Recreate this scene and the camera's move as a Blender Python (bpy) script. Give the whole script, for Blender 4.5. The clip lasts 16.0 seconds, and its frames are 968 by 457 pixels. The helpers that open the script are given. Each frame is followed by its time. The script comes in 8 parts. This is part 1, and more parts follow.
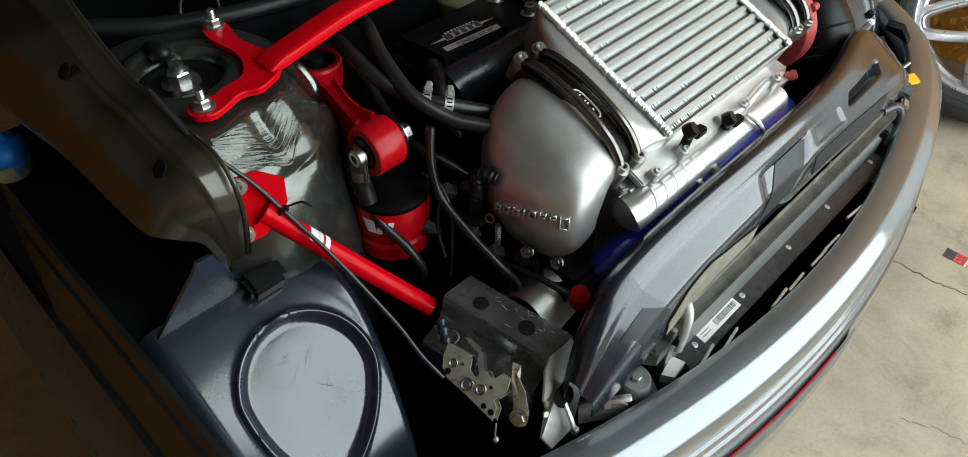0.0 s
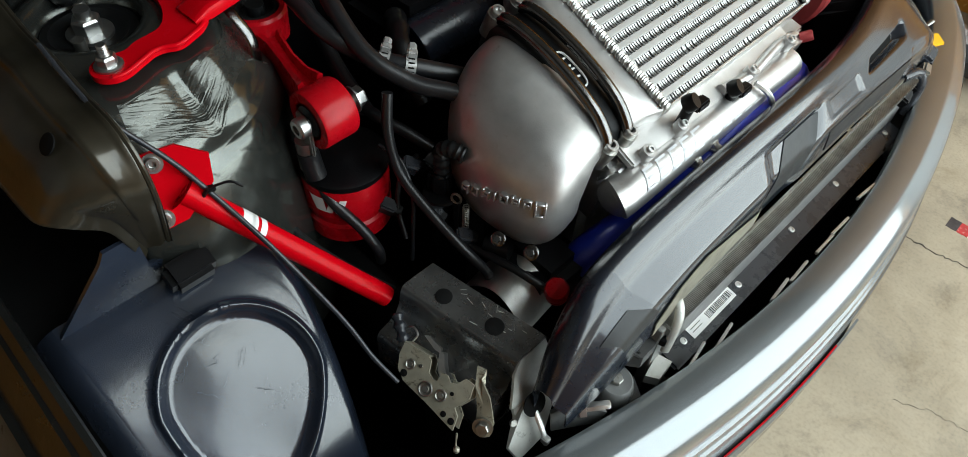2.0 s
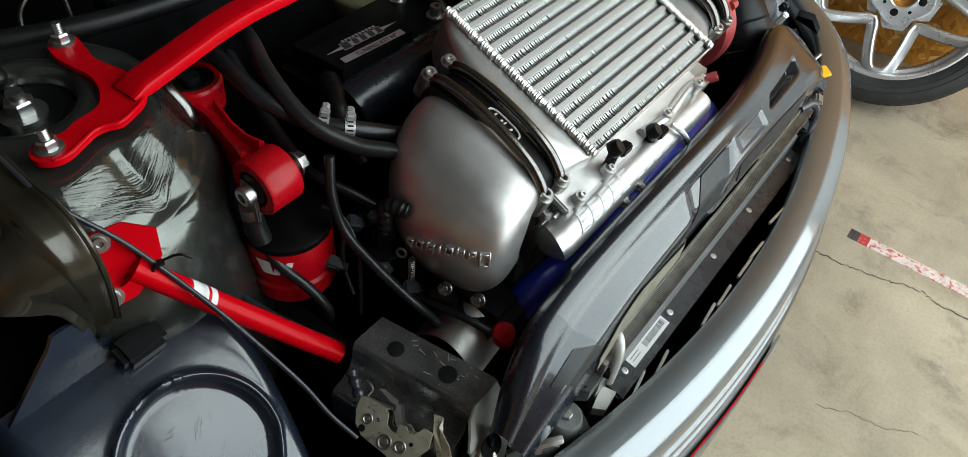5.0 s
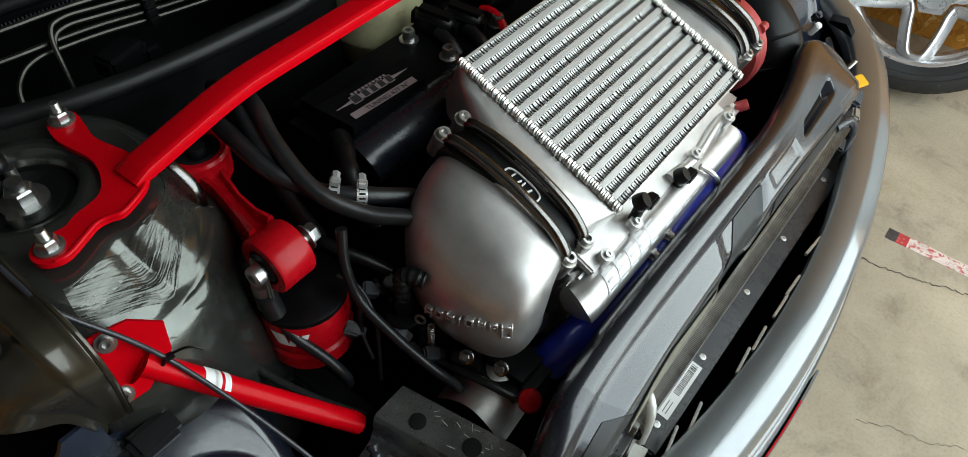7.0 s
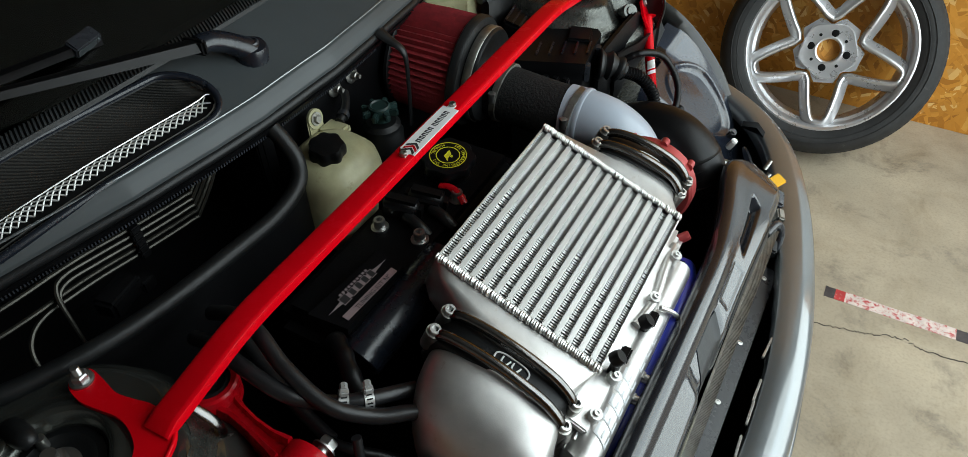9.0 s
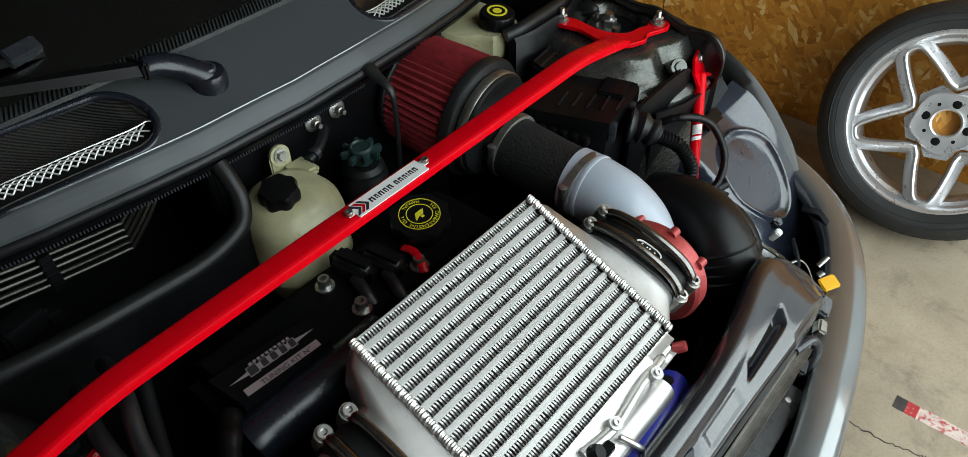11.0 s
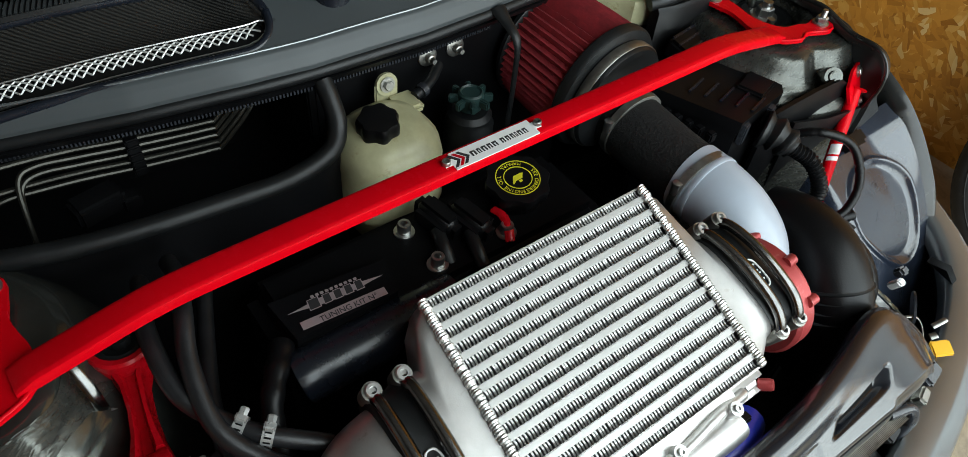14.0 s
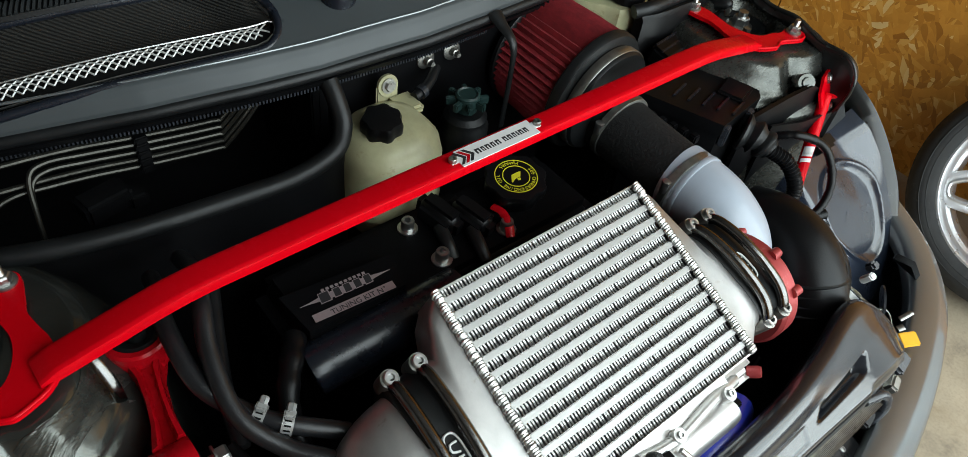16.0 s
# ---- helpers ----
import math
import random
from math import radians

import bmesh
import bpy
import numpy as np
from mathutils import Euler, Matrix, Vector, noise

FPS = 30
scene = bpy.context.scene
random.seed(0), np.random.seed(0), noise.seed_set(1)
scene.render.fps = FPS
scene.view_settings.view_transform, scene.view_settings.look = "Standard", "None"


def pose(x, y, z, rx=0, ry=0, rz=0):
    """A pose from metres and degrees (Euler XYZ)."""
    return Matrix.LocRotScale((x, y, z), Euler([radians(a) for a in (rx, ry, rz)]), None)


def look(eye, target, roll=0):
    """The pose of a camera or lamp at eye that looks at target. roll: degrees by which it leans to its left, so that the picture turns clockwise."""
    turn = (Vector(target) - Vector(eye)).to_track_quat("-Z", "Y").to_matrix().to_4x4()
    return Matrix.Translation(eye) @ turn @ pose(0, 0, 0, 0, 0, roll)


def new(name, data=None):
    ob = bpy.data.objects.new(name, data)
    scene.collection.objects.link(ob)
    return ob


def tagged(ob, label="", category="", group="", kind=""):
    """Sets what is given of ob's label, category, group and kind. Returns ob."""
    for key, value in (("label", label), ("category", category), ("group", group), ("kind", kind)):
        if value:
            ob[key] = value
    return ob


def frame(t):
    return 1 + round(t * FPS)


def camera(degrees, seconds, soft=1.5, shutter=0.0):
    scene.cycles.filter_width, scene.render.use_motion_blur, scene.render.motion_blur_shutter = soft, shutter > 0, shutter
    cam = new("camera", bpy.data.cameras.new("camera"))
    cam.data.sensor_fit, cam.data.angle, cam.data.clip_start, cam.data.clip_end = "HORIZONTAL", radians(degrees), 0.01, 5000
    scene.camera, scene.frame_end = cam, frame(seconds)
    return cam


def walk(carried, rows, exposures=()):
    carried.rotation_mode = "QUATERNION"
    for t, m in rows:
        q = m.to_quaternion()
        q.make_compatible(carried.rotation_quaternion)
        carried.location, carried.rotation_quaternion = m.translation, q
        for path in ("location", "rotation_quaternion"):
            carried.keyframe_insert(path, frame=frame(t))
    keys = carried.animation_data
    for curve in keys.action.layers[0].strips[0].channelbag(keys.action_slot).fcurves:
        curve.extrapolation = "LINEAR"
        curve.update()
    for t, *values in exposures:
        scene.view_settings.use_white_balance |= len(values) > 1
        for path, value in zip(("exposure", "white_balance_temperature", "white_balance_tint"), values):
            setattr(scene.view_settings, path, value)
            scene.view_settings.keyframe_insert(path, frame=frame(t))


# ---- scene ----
cam = camera(66.6, 16.0, soft=0.45)
PATH = [
    (0, (0.669, -0.783, 1.254), (-0.298, 0.245, -0.164), 1.7),
    (0.5, (0.676, -0.776, 1.25), (-0.301, 0.199, -0.198), -1.2),
    (1, (0.65, -0.723, 1.218), (-0.249, 0.258, -0.275), 0.5),
    (1.5, (0.632, -0.67, 1.203), (-0.277, 0.187, -0.359), -1.9),
    (2, (0.612, -0.69, 1.21), (-0.244, 0.27, -0.321), 4.2),
    (2.5, (0.592, -0.706, 1.216), (-0.209, 0.318, -0.304), 7.4),
    (3, (0.598, -0.714, 1.217), (-0.14, 0.387, -0.281), 8.9),
    (3.5, (0.601, -0.725, 1.22), (-0.107, 0.449, -0.237), 10.4),
    (4, (0.6, -0.717, 1.222), (-0.1, 0.487, -0.214), 9.6),
    (6.5, (0.597, -0.698, 1.275), (-0.22, 0.34, -0.227), 1.9),
    (7, (0.549, -0.638, 1.276), (-0.22, 0.423, -0.234), 2.9),
    (7.5, (0.511, -0.554, 1.298), (-0.225, 0.514, -0.224), 0.2),
    (8, (0.49, -0.568, 1.328), (-0.154, 0.571, -0.185), 2.2),
    (8.5, (0.497, -0.612, 1.402), (-0.174, 0.609, -0.033), 0.0),
    (9, (0.494, -0.631, 1.415), (-0.222, 0.62, 0.028), -1.2),
    (9.5, (0.501, -0.639, 1.419), (-0.233, 0.62, 0.049), -1.6),
    (10, (0.515, -0.623, 1.413), (-0.299, 0.605, 0.06), -4.0),
    (10.2, (0.528, -0.577, 1.407), (-0.306, 0.629, 0.047), -3.7),
    (12.3, (0.557, -0.341, 1.387), (-0.537, 0.619, 0.015), 2.6),
    (12.5, (0.553, -0.36, 1.391), (-0.538, 0.606, 0.021), 2.7),
    (13, (0.544, -0.373, 1.388), (-0.543, 0.582, 0.007), 3.4),
    (13.5, (0.504, -0.379, 1.361), (-0.519, 0.526, -0.1), 6.1),
    (14, (0.492, -0.388, 1.359), (-0.525, 0.503, -0.115), 6.5),
    (14.5, (0.499, -0.397, 1.361), (-0.524, 0.488, -0.112), 6.6),
    (15, (0.492, -0.408, 1.358), (-0.512, 0.491, -0.12), 7.5),
    (15.5, (0.486, -0.439, 1.36), (-0.49, 0.501, -0.111), 8.6),
    (16, (0.487, -0.444, 1.362), (-0.481, 0.549, -0.079), 9.5),
]
walk(cam, [(t, look(eye, target, roll)) for t, eye, target, roll in PATH], [(0, -0.05), (3.0, -0.1), (4.0, -0.25), (6.5, -0.2), (7.5, -0.35), (9.5, -0.4), (12.5, -0.15), (16.0, -0.1)])

# ---- light ----
world = bpy.data.worlds.new("sky")
scene.world = world
world.use_nodes = True
wn = world.node_tree
sky = wn.nodes.new("ShaderNodeTexSky")
sky.sky_type, sky.sun_disc = "NISHITA", False
sky.sun_elevation, sky.sun_rotation = radians(48), radians(150)
wn.links.new(sky.outputs[0], wn.nodes["Background"].inputs[0])
wn.nodes["Background"].inputs[1].default_value = 0.12


def area(name, at, to, w, h, power, color):
    d = bpy.data.lights.new(name, "AREA")
    d.shape, d.size, d.size_y, d.energy, d.color = "RECTANGLE", w, h, power, color
    o = new(name, d)
    o.matrix_world = look(at, to)
    return o


sun = bpy.data.lights.new("sun", "SUN")
sun.energy, sun.angle, sun.color = 2.0, radians(0.6), (1.0, 0.95, 0.88)
new("sun", sun).matrix_world = look((4, 6, 9), (0, 0, 0))
# daylight through the open garage door ahead of the car
area("door_daylight", (1.48, 0.535, 1.42), (0.1, 0.35, 0.95), 2.1, 2.1, 76, (0.86, 0.97, 0.97))

# ---- materials ----


def ramp(nt, fac, stops):
    n = nt.nodes.new("ShaderNodeValToRGB")
    while len(n.color_ramp.elements) < len(stops):
        n.color_ramp.elements.new(0.5)
    for e, (p, c) in zip(n.color_ramp.elements, stops):
        e.position, e.color = p, (*c, 1) if len(c) == 3 else c
    nt.links.new(fac, n.inputs[0])
    return n.outputs[0]


def noise_tex(nt, scale, detail=4, rough=0.55, vec=None, distort=0.0):
    n = nt.nodes.new("ShaderNodeTexNoise")
    n.inputs["Scale"].default_value, n.inputs["Detail"].default_value = scale, detail
    n.inputs["Roughness"].default_value, n.inputs["Distortion"].default_value = rough, distort
    if vec is not None:
        nt.links.new(vec, n.inputs["Vector"])
    return n.outputs["Fac"]


def mixc(nt, fac, a, b, mode="MIX"):
    n = nt.nodes.new("ShaderNodeMix")
    n.data_type, n.blend_type = "RGBA", mode
    for sock, v in ((n.inputs[0], fac), (n.inputs[6], a), (n.inputs[7], b)):
        if isinstance(v, (int, float)):
            sock.default_value = v
        elif isinstance(v, tuple):
            sock.default_value = (*v, 1)
        else:
            nt.links.new(v, sock)
    return n.outputs[2]


def mat(name, base, rough=0.5, metal=0.0, var=0.2, scale=18.0, bump=0.15, bscale=260.0, coat=0.0, wear=None, wear_at=0.62,
        stretch=(1, 1, 1), spec=0.5, rvar=0.12):
    m = bpy.data.materials.new(name)
    m.use_nodes = True
    nt = m.node_tree
    b = nt.nodes["Principled BSDF"]
    tc = nt.nodes.new("ShaderNodeTexCoord")
    mp = nt.nodes.new("ShaderNodeMapping")
    mp.inputs["Scale"].default_value = stretch
    nt.links.new(tc.outputs["Object"], mp.inputs["Vector"])
    v = mp.outputs[0]
    big = noise_tex(nt, scale, 5, 0.6, v)
    fine = noise_tex(nt, bscale, 3, 0.6, v)
    lo, hi = tuple(c * (1 - var) for c in base), tuple(min(1, c * (1 + var)) for c in base)
    col = ramp(nt, big, [(0.3, lo), (0.7, hi)])
    if wear:
        w = ramp(nt, noise_tex(nt, scale * 2.3, 8, 0.7, v, 0.4), [(wear_at, (0, 0, 0)), (wear_at + 0.1, (1, 1, 1))])
        col = mixc(nt, w, col, wear)
    nt.links.new(col, b.inputs["Base Color"])
    mr = nt.nodes.new("ShaderNodeMapRange")
    mr.inputs[3].default_value, mr.inputs[4].default_value = max(0.02, rough - rvar), min(1, rough + rvar)
    nt.links.new(noise_tex(nt, scale * 3, 6, 0.65, v), mr.inputs[0])
    nt.links.new(mr.outputs[0], b.inputs["Roughness"])
    b.inputs["Metallic"].default_value, b.inputs["Coat Weight"].default_value = metal, coat
    b.inputs["Coat Roughness"].default_value = 0.08
    b.inputs["Specular IOR Level"].default_value = spec
    if bump:
        bp = nt.nodes.new("ShaderNodeBump")
        bp.inputs["Strength"].default_value, bp.inputs["Distance"].default_value = bump, 0.0006
        nt.links.new(fine, bp.inputs["Height"])
        nt.links.new(bp.outputs[0], b.inputs["Normal"])
    return m


RED = mat("red_powder_coat", (0.54, 0.0008, 0.006), 0.26, 0, 0.06, 12, 0.2, 420, coat=0.06, spec=0.08)
RED_DARK = mat("red_paint_satin", (0.38, 0.002, 0.007), 0.28, 0, 0.15, 25, 0.2, 300, spec=0.22)
RED_ANOD = mat("red_anodised", (0.34, 0.045, 0.045), 0.38, 0.35, 0.2, 25, 0.2, 300, wear=(0.42, 0.13, 0.12), wear_at=0.58)
ALU = mat("brushed_aluminium", (0.53, 0.53, 0.517), 0.42, 0.45, 0.08, 30, 0.2, 500, stretch=(1, 0.15, 1))
ALU_RAW = mat("raw_aluminium", (0.60, 0.60, 0.58), 0.42, 1, 0.15, 40, 0.4, 350, wear=(0.5, 0.49, 0.47), wear_at=0.66)
ALU_CAST = mat("cast_aluminium", (0.50, 0.49, 0.48), 0.40, 0.9, 0.16, 22, 0.14, 700, wear=(0.40, 0.36, 0.33), wear_at=0.62)
FIN = mat("fin_aluminium", (0.36, 0.36, 0.35), 0.45, 0.8, 0.1, 60, 0, 300)
STEEL = mat("zinc_steel", (0.50, 0.50, 0.49), 0.34, 1, 0.15, 60, 0.2, 500)
STEEL_DULL = mat("dull_plated_steel", (0.34, 0.335, 0.31), 0.42, 1, 0.3, 40, 0.3, 300, wear=(0.17, 0.16, 0.145), wear_at=0.6)
BODY_GREY = mat("grey_body_paint", (0.135, 0.15, 0.158), 0.30, 0.55, 0.06, 6, 0.5, 620, coat=1.0, rvar=0.04)
BODY_GREY.node_tree.nodes["Principled BSDF"].inputs["Coat IOR"].default_value = 1.75
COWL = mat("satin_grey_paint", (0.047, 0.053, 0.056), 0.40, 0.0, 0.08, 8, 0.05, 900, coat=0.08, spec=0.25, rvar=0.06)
BODY_TOWER = mat("grey_bay_paint", (0.090, 0.094, 0.085), 0.20, 0.8, 0.3, 14, 0.3, 120, coat=0.25, wear=(0.05, 0.05, 0.044), wear_at=0.60)
BRACKET = mat("scratched_dark_metal", (0.12, 0.12, 0.118), 0.28, 0.75, 0.45, 22, 0.3, 200, coat=0.2, wear=(0.13, 0.125, 0.115), wear_at=0.66)
ZINC = mat("aged_cream_zinc", (0.36, 0.335, 0.26), 0.36, 0.4, 0.25, 40, 0.25, 300, wear=(0.10, 0.085, 0.06), wear_at=0.56)
BAY_PALE = mat("worn_pale_inner_metal", (0.45, 0.45, 0.42), 0.35, 0.3, 0.2, 25, 0.2, 200, wear=(0.16, 0.15, 0.13), wear_at=0.60)
# brushed sealer; also darkens the whole far tower in place of shade
SEALER_AND_SHADE = mat("seam_sealer", (0.080, 0.082, 0.074), 0.28, 0.75, 0.35, 60, 1.0, 110, stretch=(1, 0.25, 1), wear=(0.06, 0.06, 0.052), wear_at=0.60)
# the brown in this paint is the strand board's reflection, put into the colour
WING = mat("dark_bay_paint", (0.040, 0.034, 0.023), 0.32, 0.5, 0.4, 9, 0.15, 200, coat=0.6, wear=(0.03, 0.02, 0.01), wear_at=0.62)
PLASTIC = mat("black_plastic", (0.0035, 0.0035, 0.004), 0.36, 0, 0.3, 14, 0.3, 380, wear=(0.008, 0.008, 0.009), wear_at=0.66, spec=0.22)
PLASTIC_GLOSS = mat("black_satin_plastic", (0.007, 0.009, 0.014), 0.27, 0, 0.3, 9, 0.12, 300, wear=(0.014, 0.015, 0.018), wear_at=0.66, spec=0.5)
PLASTIC_GREY = mat("aged_grey_plastic", (0.020, 0.022, 0.027), 0.28, 0, 0.3, 10, 0.15, 300, wear=(0.07, 0.07, 0.07), wear_at=0.66)
PLASTIC_BLUE = mat("sheened_black_liner", (0.014, 0.019, 0.031), 0.24, 0, 0.5, 6, 0.22, 200, coat=0.4, wear=(0.030, 0.034, 0.041), wear_at=0.68, spec=0.75, rvar=0.16)
WINGLIP = mat("scuffed_dark_wing_paint", (0.010, 0.0105, 0.010), 0.30, 0.0, 0.4, 12, 0.2, 200, coat=0.25, wear=(0.030, 0.026, 0.020), wear_at=0.60, spec=0.4)
ENGINE_BLACK = mat("engine_crackle_black", (0.003, 0.003, 0.0035), 0.48, 0, 0.3, 14, 0.5, 500, spec=0.08)
FACE = mat("glossy_black_moulding", (0.010, 0.012, 0.017), 0.24, 0, 0.35, 9, 0.05, 300, coat=0.55, spec=0.6, rvar=0.07)
DULLED_END = mat("dulled_black_moulding", (0.010, 0.013, 0.020), 0.27, 0, 0.35, 9, 0.08, 300, coat=0.35, spec=0.55, rvar=0.08)
RUBBER = mat("black_rubber", (0.006, 0.0065, 0.007), 0.42, 0, 0.3, 30, 0.3, 300, spec=0.32)
HOSE = mat("hose_rubber", (0.009, 0.009, 0.010), 0.34, 0, 0.3, 50, 0.35, 420, spec=0.4)
# near-black fill for hollows, gaps and closing panels that read as shade
DARK = mat("near_black_fill", (0.004, 0.004, 0.004), 0.8, 0, 0.5, 10, 0.3, 100, spec=0.15)
FOAM = mat("black_foam", (0.006, 0.006, 0.006), 0.8, 0, 0.6, 180, 3.0, 240, wear=(0.022, 0.022, 0.021), wear_at=0.58, spec=0.3)
FILTER = mat("red_filter_cloth", (0.24, 0.016, 0.022), 0.72, 0, 0.3, 60, 0.6, 500)
SILICONE = mat("grey_blue_silicone", (0.34, 0.38, 0.44), 0.35, 0, 0.1, 12, 0.1, 200, coat=0.3)
BLUE = mat("blue_silicone", (0.008, 0.020, 0.28), 0.35, 0, 0.2, 20, 0.15, 300, coat=0.2)
SPECKLE = mat("speckled_grey_label", (0.20, 0.20, 0.17), 0.6, 0, 0.3, 60, 0.3, 300, wear=(0.03, 0.03, 0.028), wear_at=0.47)
TANK = mat("aged_translucent_plastic", (0.35, 0.335, 0.20), 0.36, 0, 0.3, 16, 0.15, 200, wear=(0.25, 0.22, 0.11), wear_at=0.58)
WHITE = mat("white_print", (0.75, 0.75, 0.74), 0.5, 0, 0.06, 30, 0.05, 300)
BLACKPRINT = mat("black_print", (0.02, 0.02, 0.022), 0.5, 0, 0.1, 30, 0, 300)
YELLOW_PRINT = mat("yellow_print", (0.60, 0.55, 0.02), 0.5, 0, 0.06, 30, 0, 300)
YELLOW = mat("yellow_plastic", (0.80, 0.42, 0.01), 0.42, 0, 0.1, 20, 0.1, 300)
PINKISH = mat("aged_silver_print", (0.40, 0.33, 0.34), 0.35, 0.5, 0.1, 30, 0.1, 500)
WHEEL_SILVER = mat("silver_wheel_paint", (0.62, 0.62, 0.63), 0.3, 0.7, 0.08, 12, 0.1, 500, coat=0.3, wear=(0.32, 0.31, 0.3), wear_at=0.7)
TYRE = mat("tyre_rubber", (0.018, 0.018, 0.018), 0.75, 0, 0.3, 20, 0.3, 200, wear=(0.05, 0.047, 0.043), wear_at=0.62)
DRYWALL = mat("bare_ceiling_board", (0.14, 0.135, 0.13), 0.85, 0, 0.06, 3, 0.2, 120)
BLUE_CAP = mat("blue_plastic", (0.01, 0.22, 0.80), 0.35, 0, 0.1, 20, 0.05, 300)
BRASS = mat("dark_brass_line", (0.042, 0.040, 0.034), 0.35, 0.8, 0.2, 40, 0.1, 300)
CLAMP = mat("dark_polished_steel", (0.16, 0.155, 0.15), 0.22, 1, 0.2, 60, 0.1, 400)
INSET = mat("matte_black_inset", (0.016, 0.017, 0.018), 0.45, 0, 0.3, 30, 0.3, 300, spec=0.35)
ENGRAVED = mat("engraved_aluminium", (0.62, 0.64, 0.66), 0.6, 0.0, 0.1, 40, 0.2, 400)
BEIGE_PLATE = mat("dusty_beige_metal", (0.22, 0.21, 0.165), 0.5, 0.2, 0.3, 30, 0.3, 200, wear=(0.10, 0.095, 0.08), wear_at=0.60)
GREEN_PLASTIC = mat("dark_green_plastic", (0.012, 0.03, 0.028), 0.4, 0, 0.2, 30, 0.2, 300)


def concrete():
    m = mat("worn_concrete", (0.38, 0.315, 0.225), 0.75, 0, 0.26, 2.2, 0.6, 160, wear=(0.27, 0.225, 0.165), wear_at=0.55)
    nt = m.node_tree
    b = nt.nodes["Principled BSDF"]
    old = b.inputs["Base Color"].links[0].from_socket
    tc = nt.nodes.new("ShaderNodeTexCoord")
    sp = ramp(nt, noise_tex(nt, 150, 3, 0.6, tc.outputs["Object"]), [(0.30, (0.86, 0.86, 0.86)), (0.5, (1, 1, 1)), (0.72, (1.05, 1.05, 1.05))])
    st = ramp(nt, noise_tex(nt, 5.5, 7, 0.62, tc.outputs["Object"], 0.6), [(0.28, (0.66, 0.63, 0.58)), (0.40, (0.90, 0.89, 0.87)), (0.52, (1, 1, 1))])
    nt.links.new(mixc(nt, 1.0, mixc(nt, 1.0, old, sp, "MULTIPLY"), st, "MULTIPLY"), b.inputs["Base Color"])
    return m


def osb():
    """Oriented strand board: flat wood flakes lying in all directions."""
    m = bpy.data.materials.new("strand_board")
    m.use_nodes = True
    nt = m.node_tree
    b = nt.nodes["Principled BSDF"]
    tc = nt.nodes.new("ShaderNodeTexCoord")
    cols, hs = [], []
    for k, (ang, sx, sy) in enumerate(((20, 8, 26), (75, 9, 30), (130, 11, 34))):
        mp = nt.nodes.new("ShaderNodeMapping")
        turn = nt.nodes.new("ShaderNodeMapping")
        turn.inputs["Rotation"].default_value = (0, radians(ang), 0)
        wob = nt.nodes.new("ShaderNodeTexNoise")
        wob.inputs["Scale"].default_value = 7
        nt.links.new(tc.outputs["Object"], wob.inputs["Vector"])
        nt.links.new(mixc(nt, 0.06, tc.outputs["Object"], wob.outputs["Color"], "ADD"), turn.inputs["Vector"])
        mp.inputs["Scale"].default_value = (sx, 1, sy)
        nt.links.new(turn.outputs[0], mp.inputs["Vector"])
        vo = nt.nodes.new("ShaderNodeTexVoronoi")
        vo.inputs["Scale"].default_value = 2.3
        nt.links.new(mp.outputs[0], vo.inputs["Vector"])
        sep = nt.nodes.new("ShaderNodeSeparateColor")
        nt.links.new(vo.outputs["Color"], sep.inputs[0])
        cols.append(ramp(nt, sep.outputs[0], [(0.0, (0.40, 0.150, 0.013)), (0.25, (0.58, 0.24, 0.026)), (0.75, (0.68, 0.30, 0.040)), (0.88, (0.74, 0.38, 0.075)), (1.0, (0.85, 0.58, 0.24))]))
        hs.append(sep.outputs[1])
    c = mixc(nt, ramp(nt, hs[0], [(0.45, (0, 0, 0)), (0.5, (1, 1, 1))]), cols[0], cols[1])
    c = mixc(nt, ramp(nt, hs[2], [(0.6, (0, 0, 0)), (0.65, (1, 1, 1))]), c, cols[2])
    c = mixc(nt, 1.0, c, ramp(nt, noise_tex(nt, 3, 5, 0.6, tc.outputs["Object"]), [(0.3, (0.75, 0.72, 0.68)), (0.7, (1.1, 1.1, 1.1))]), "MULTIPLY")
    nt.links.new(c, b.inputs["Base Color"])
    b.inputs["Roughness"].default_value = 0.55
    bp = nt.nodes.new("ShaderNodeBump")
    bp.inputs["Strength"].default_value, bp.inputs["Distance"].default_value = 0.5, 0.002
    nt.links.new(hs[1], bp.inputs["Height"])
    nt.links.new(bp.outputs[0], b.inputs["Normal"])
    return m


def carbon():
    m = mat("carbon_weave", (0.02, 0.02, 0.02), 0.22, 0, 0.1, 10, 0, 300, coat=0.8)
    nt = m.node_tree
    b = nt.nodes["Principled BSDF"]
    tc = nt.nodes.new("ShaderNodeTexCoord")
    mp = nt.nodes.new("ShaderNodeMapping")
    mp.inputs["Rotation"].default_value = (0, 0, radians(38))
    nt.links.new(tc.outputs["Object"], mp.inputs["Vector"])
    w = nt.nodes.new("ShaderNodeTexWave")
    w.inputs["Scale"].default_value, w.inputs["Distortion"].default_value = 110, 0.5
    nt.links.new(mp.outputs[0], w.inputs["Vector"])
    nt.links.new(ramp(nt, w.outputs["Fac"], [(0.3, (0.003, 0.003, 0.003)), (0.7, (0.020, 0.0195, 0.018))]), b.inputs["Base Color"])
    return m


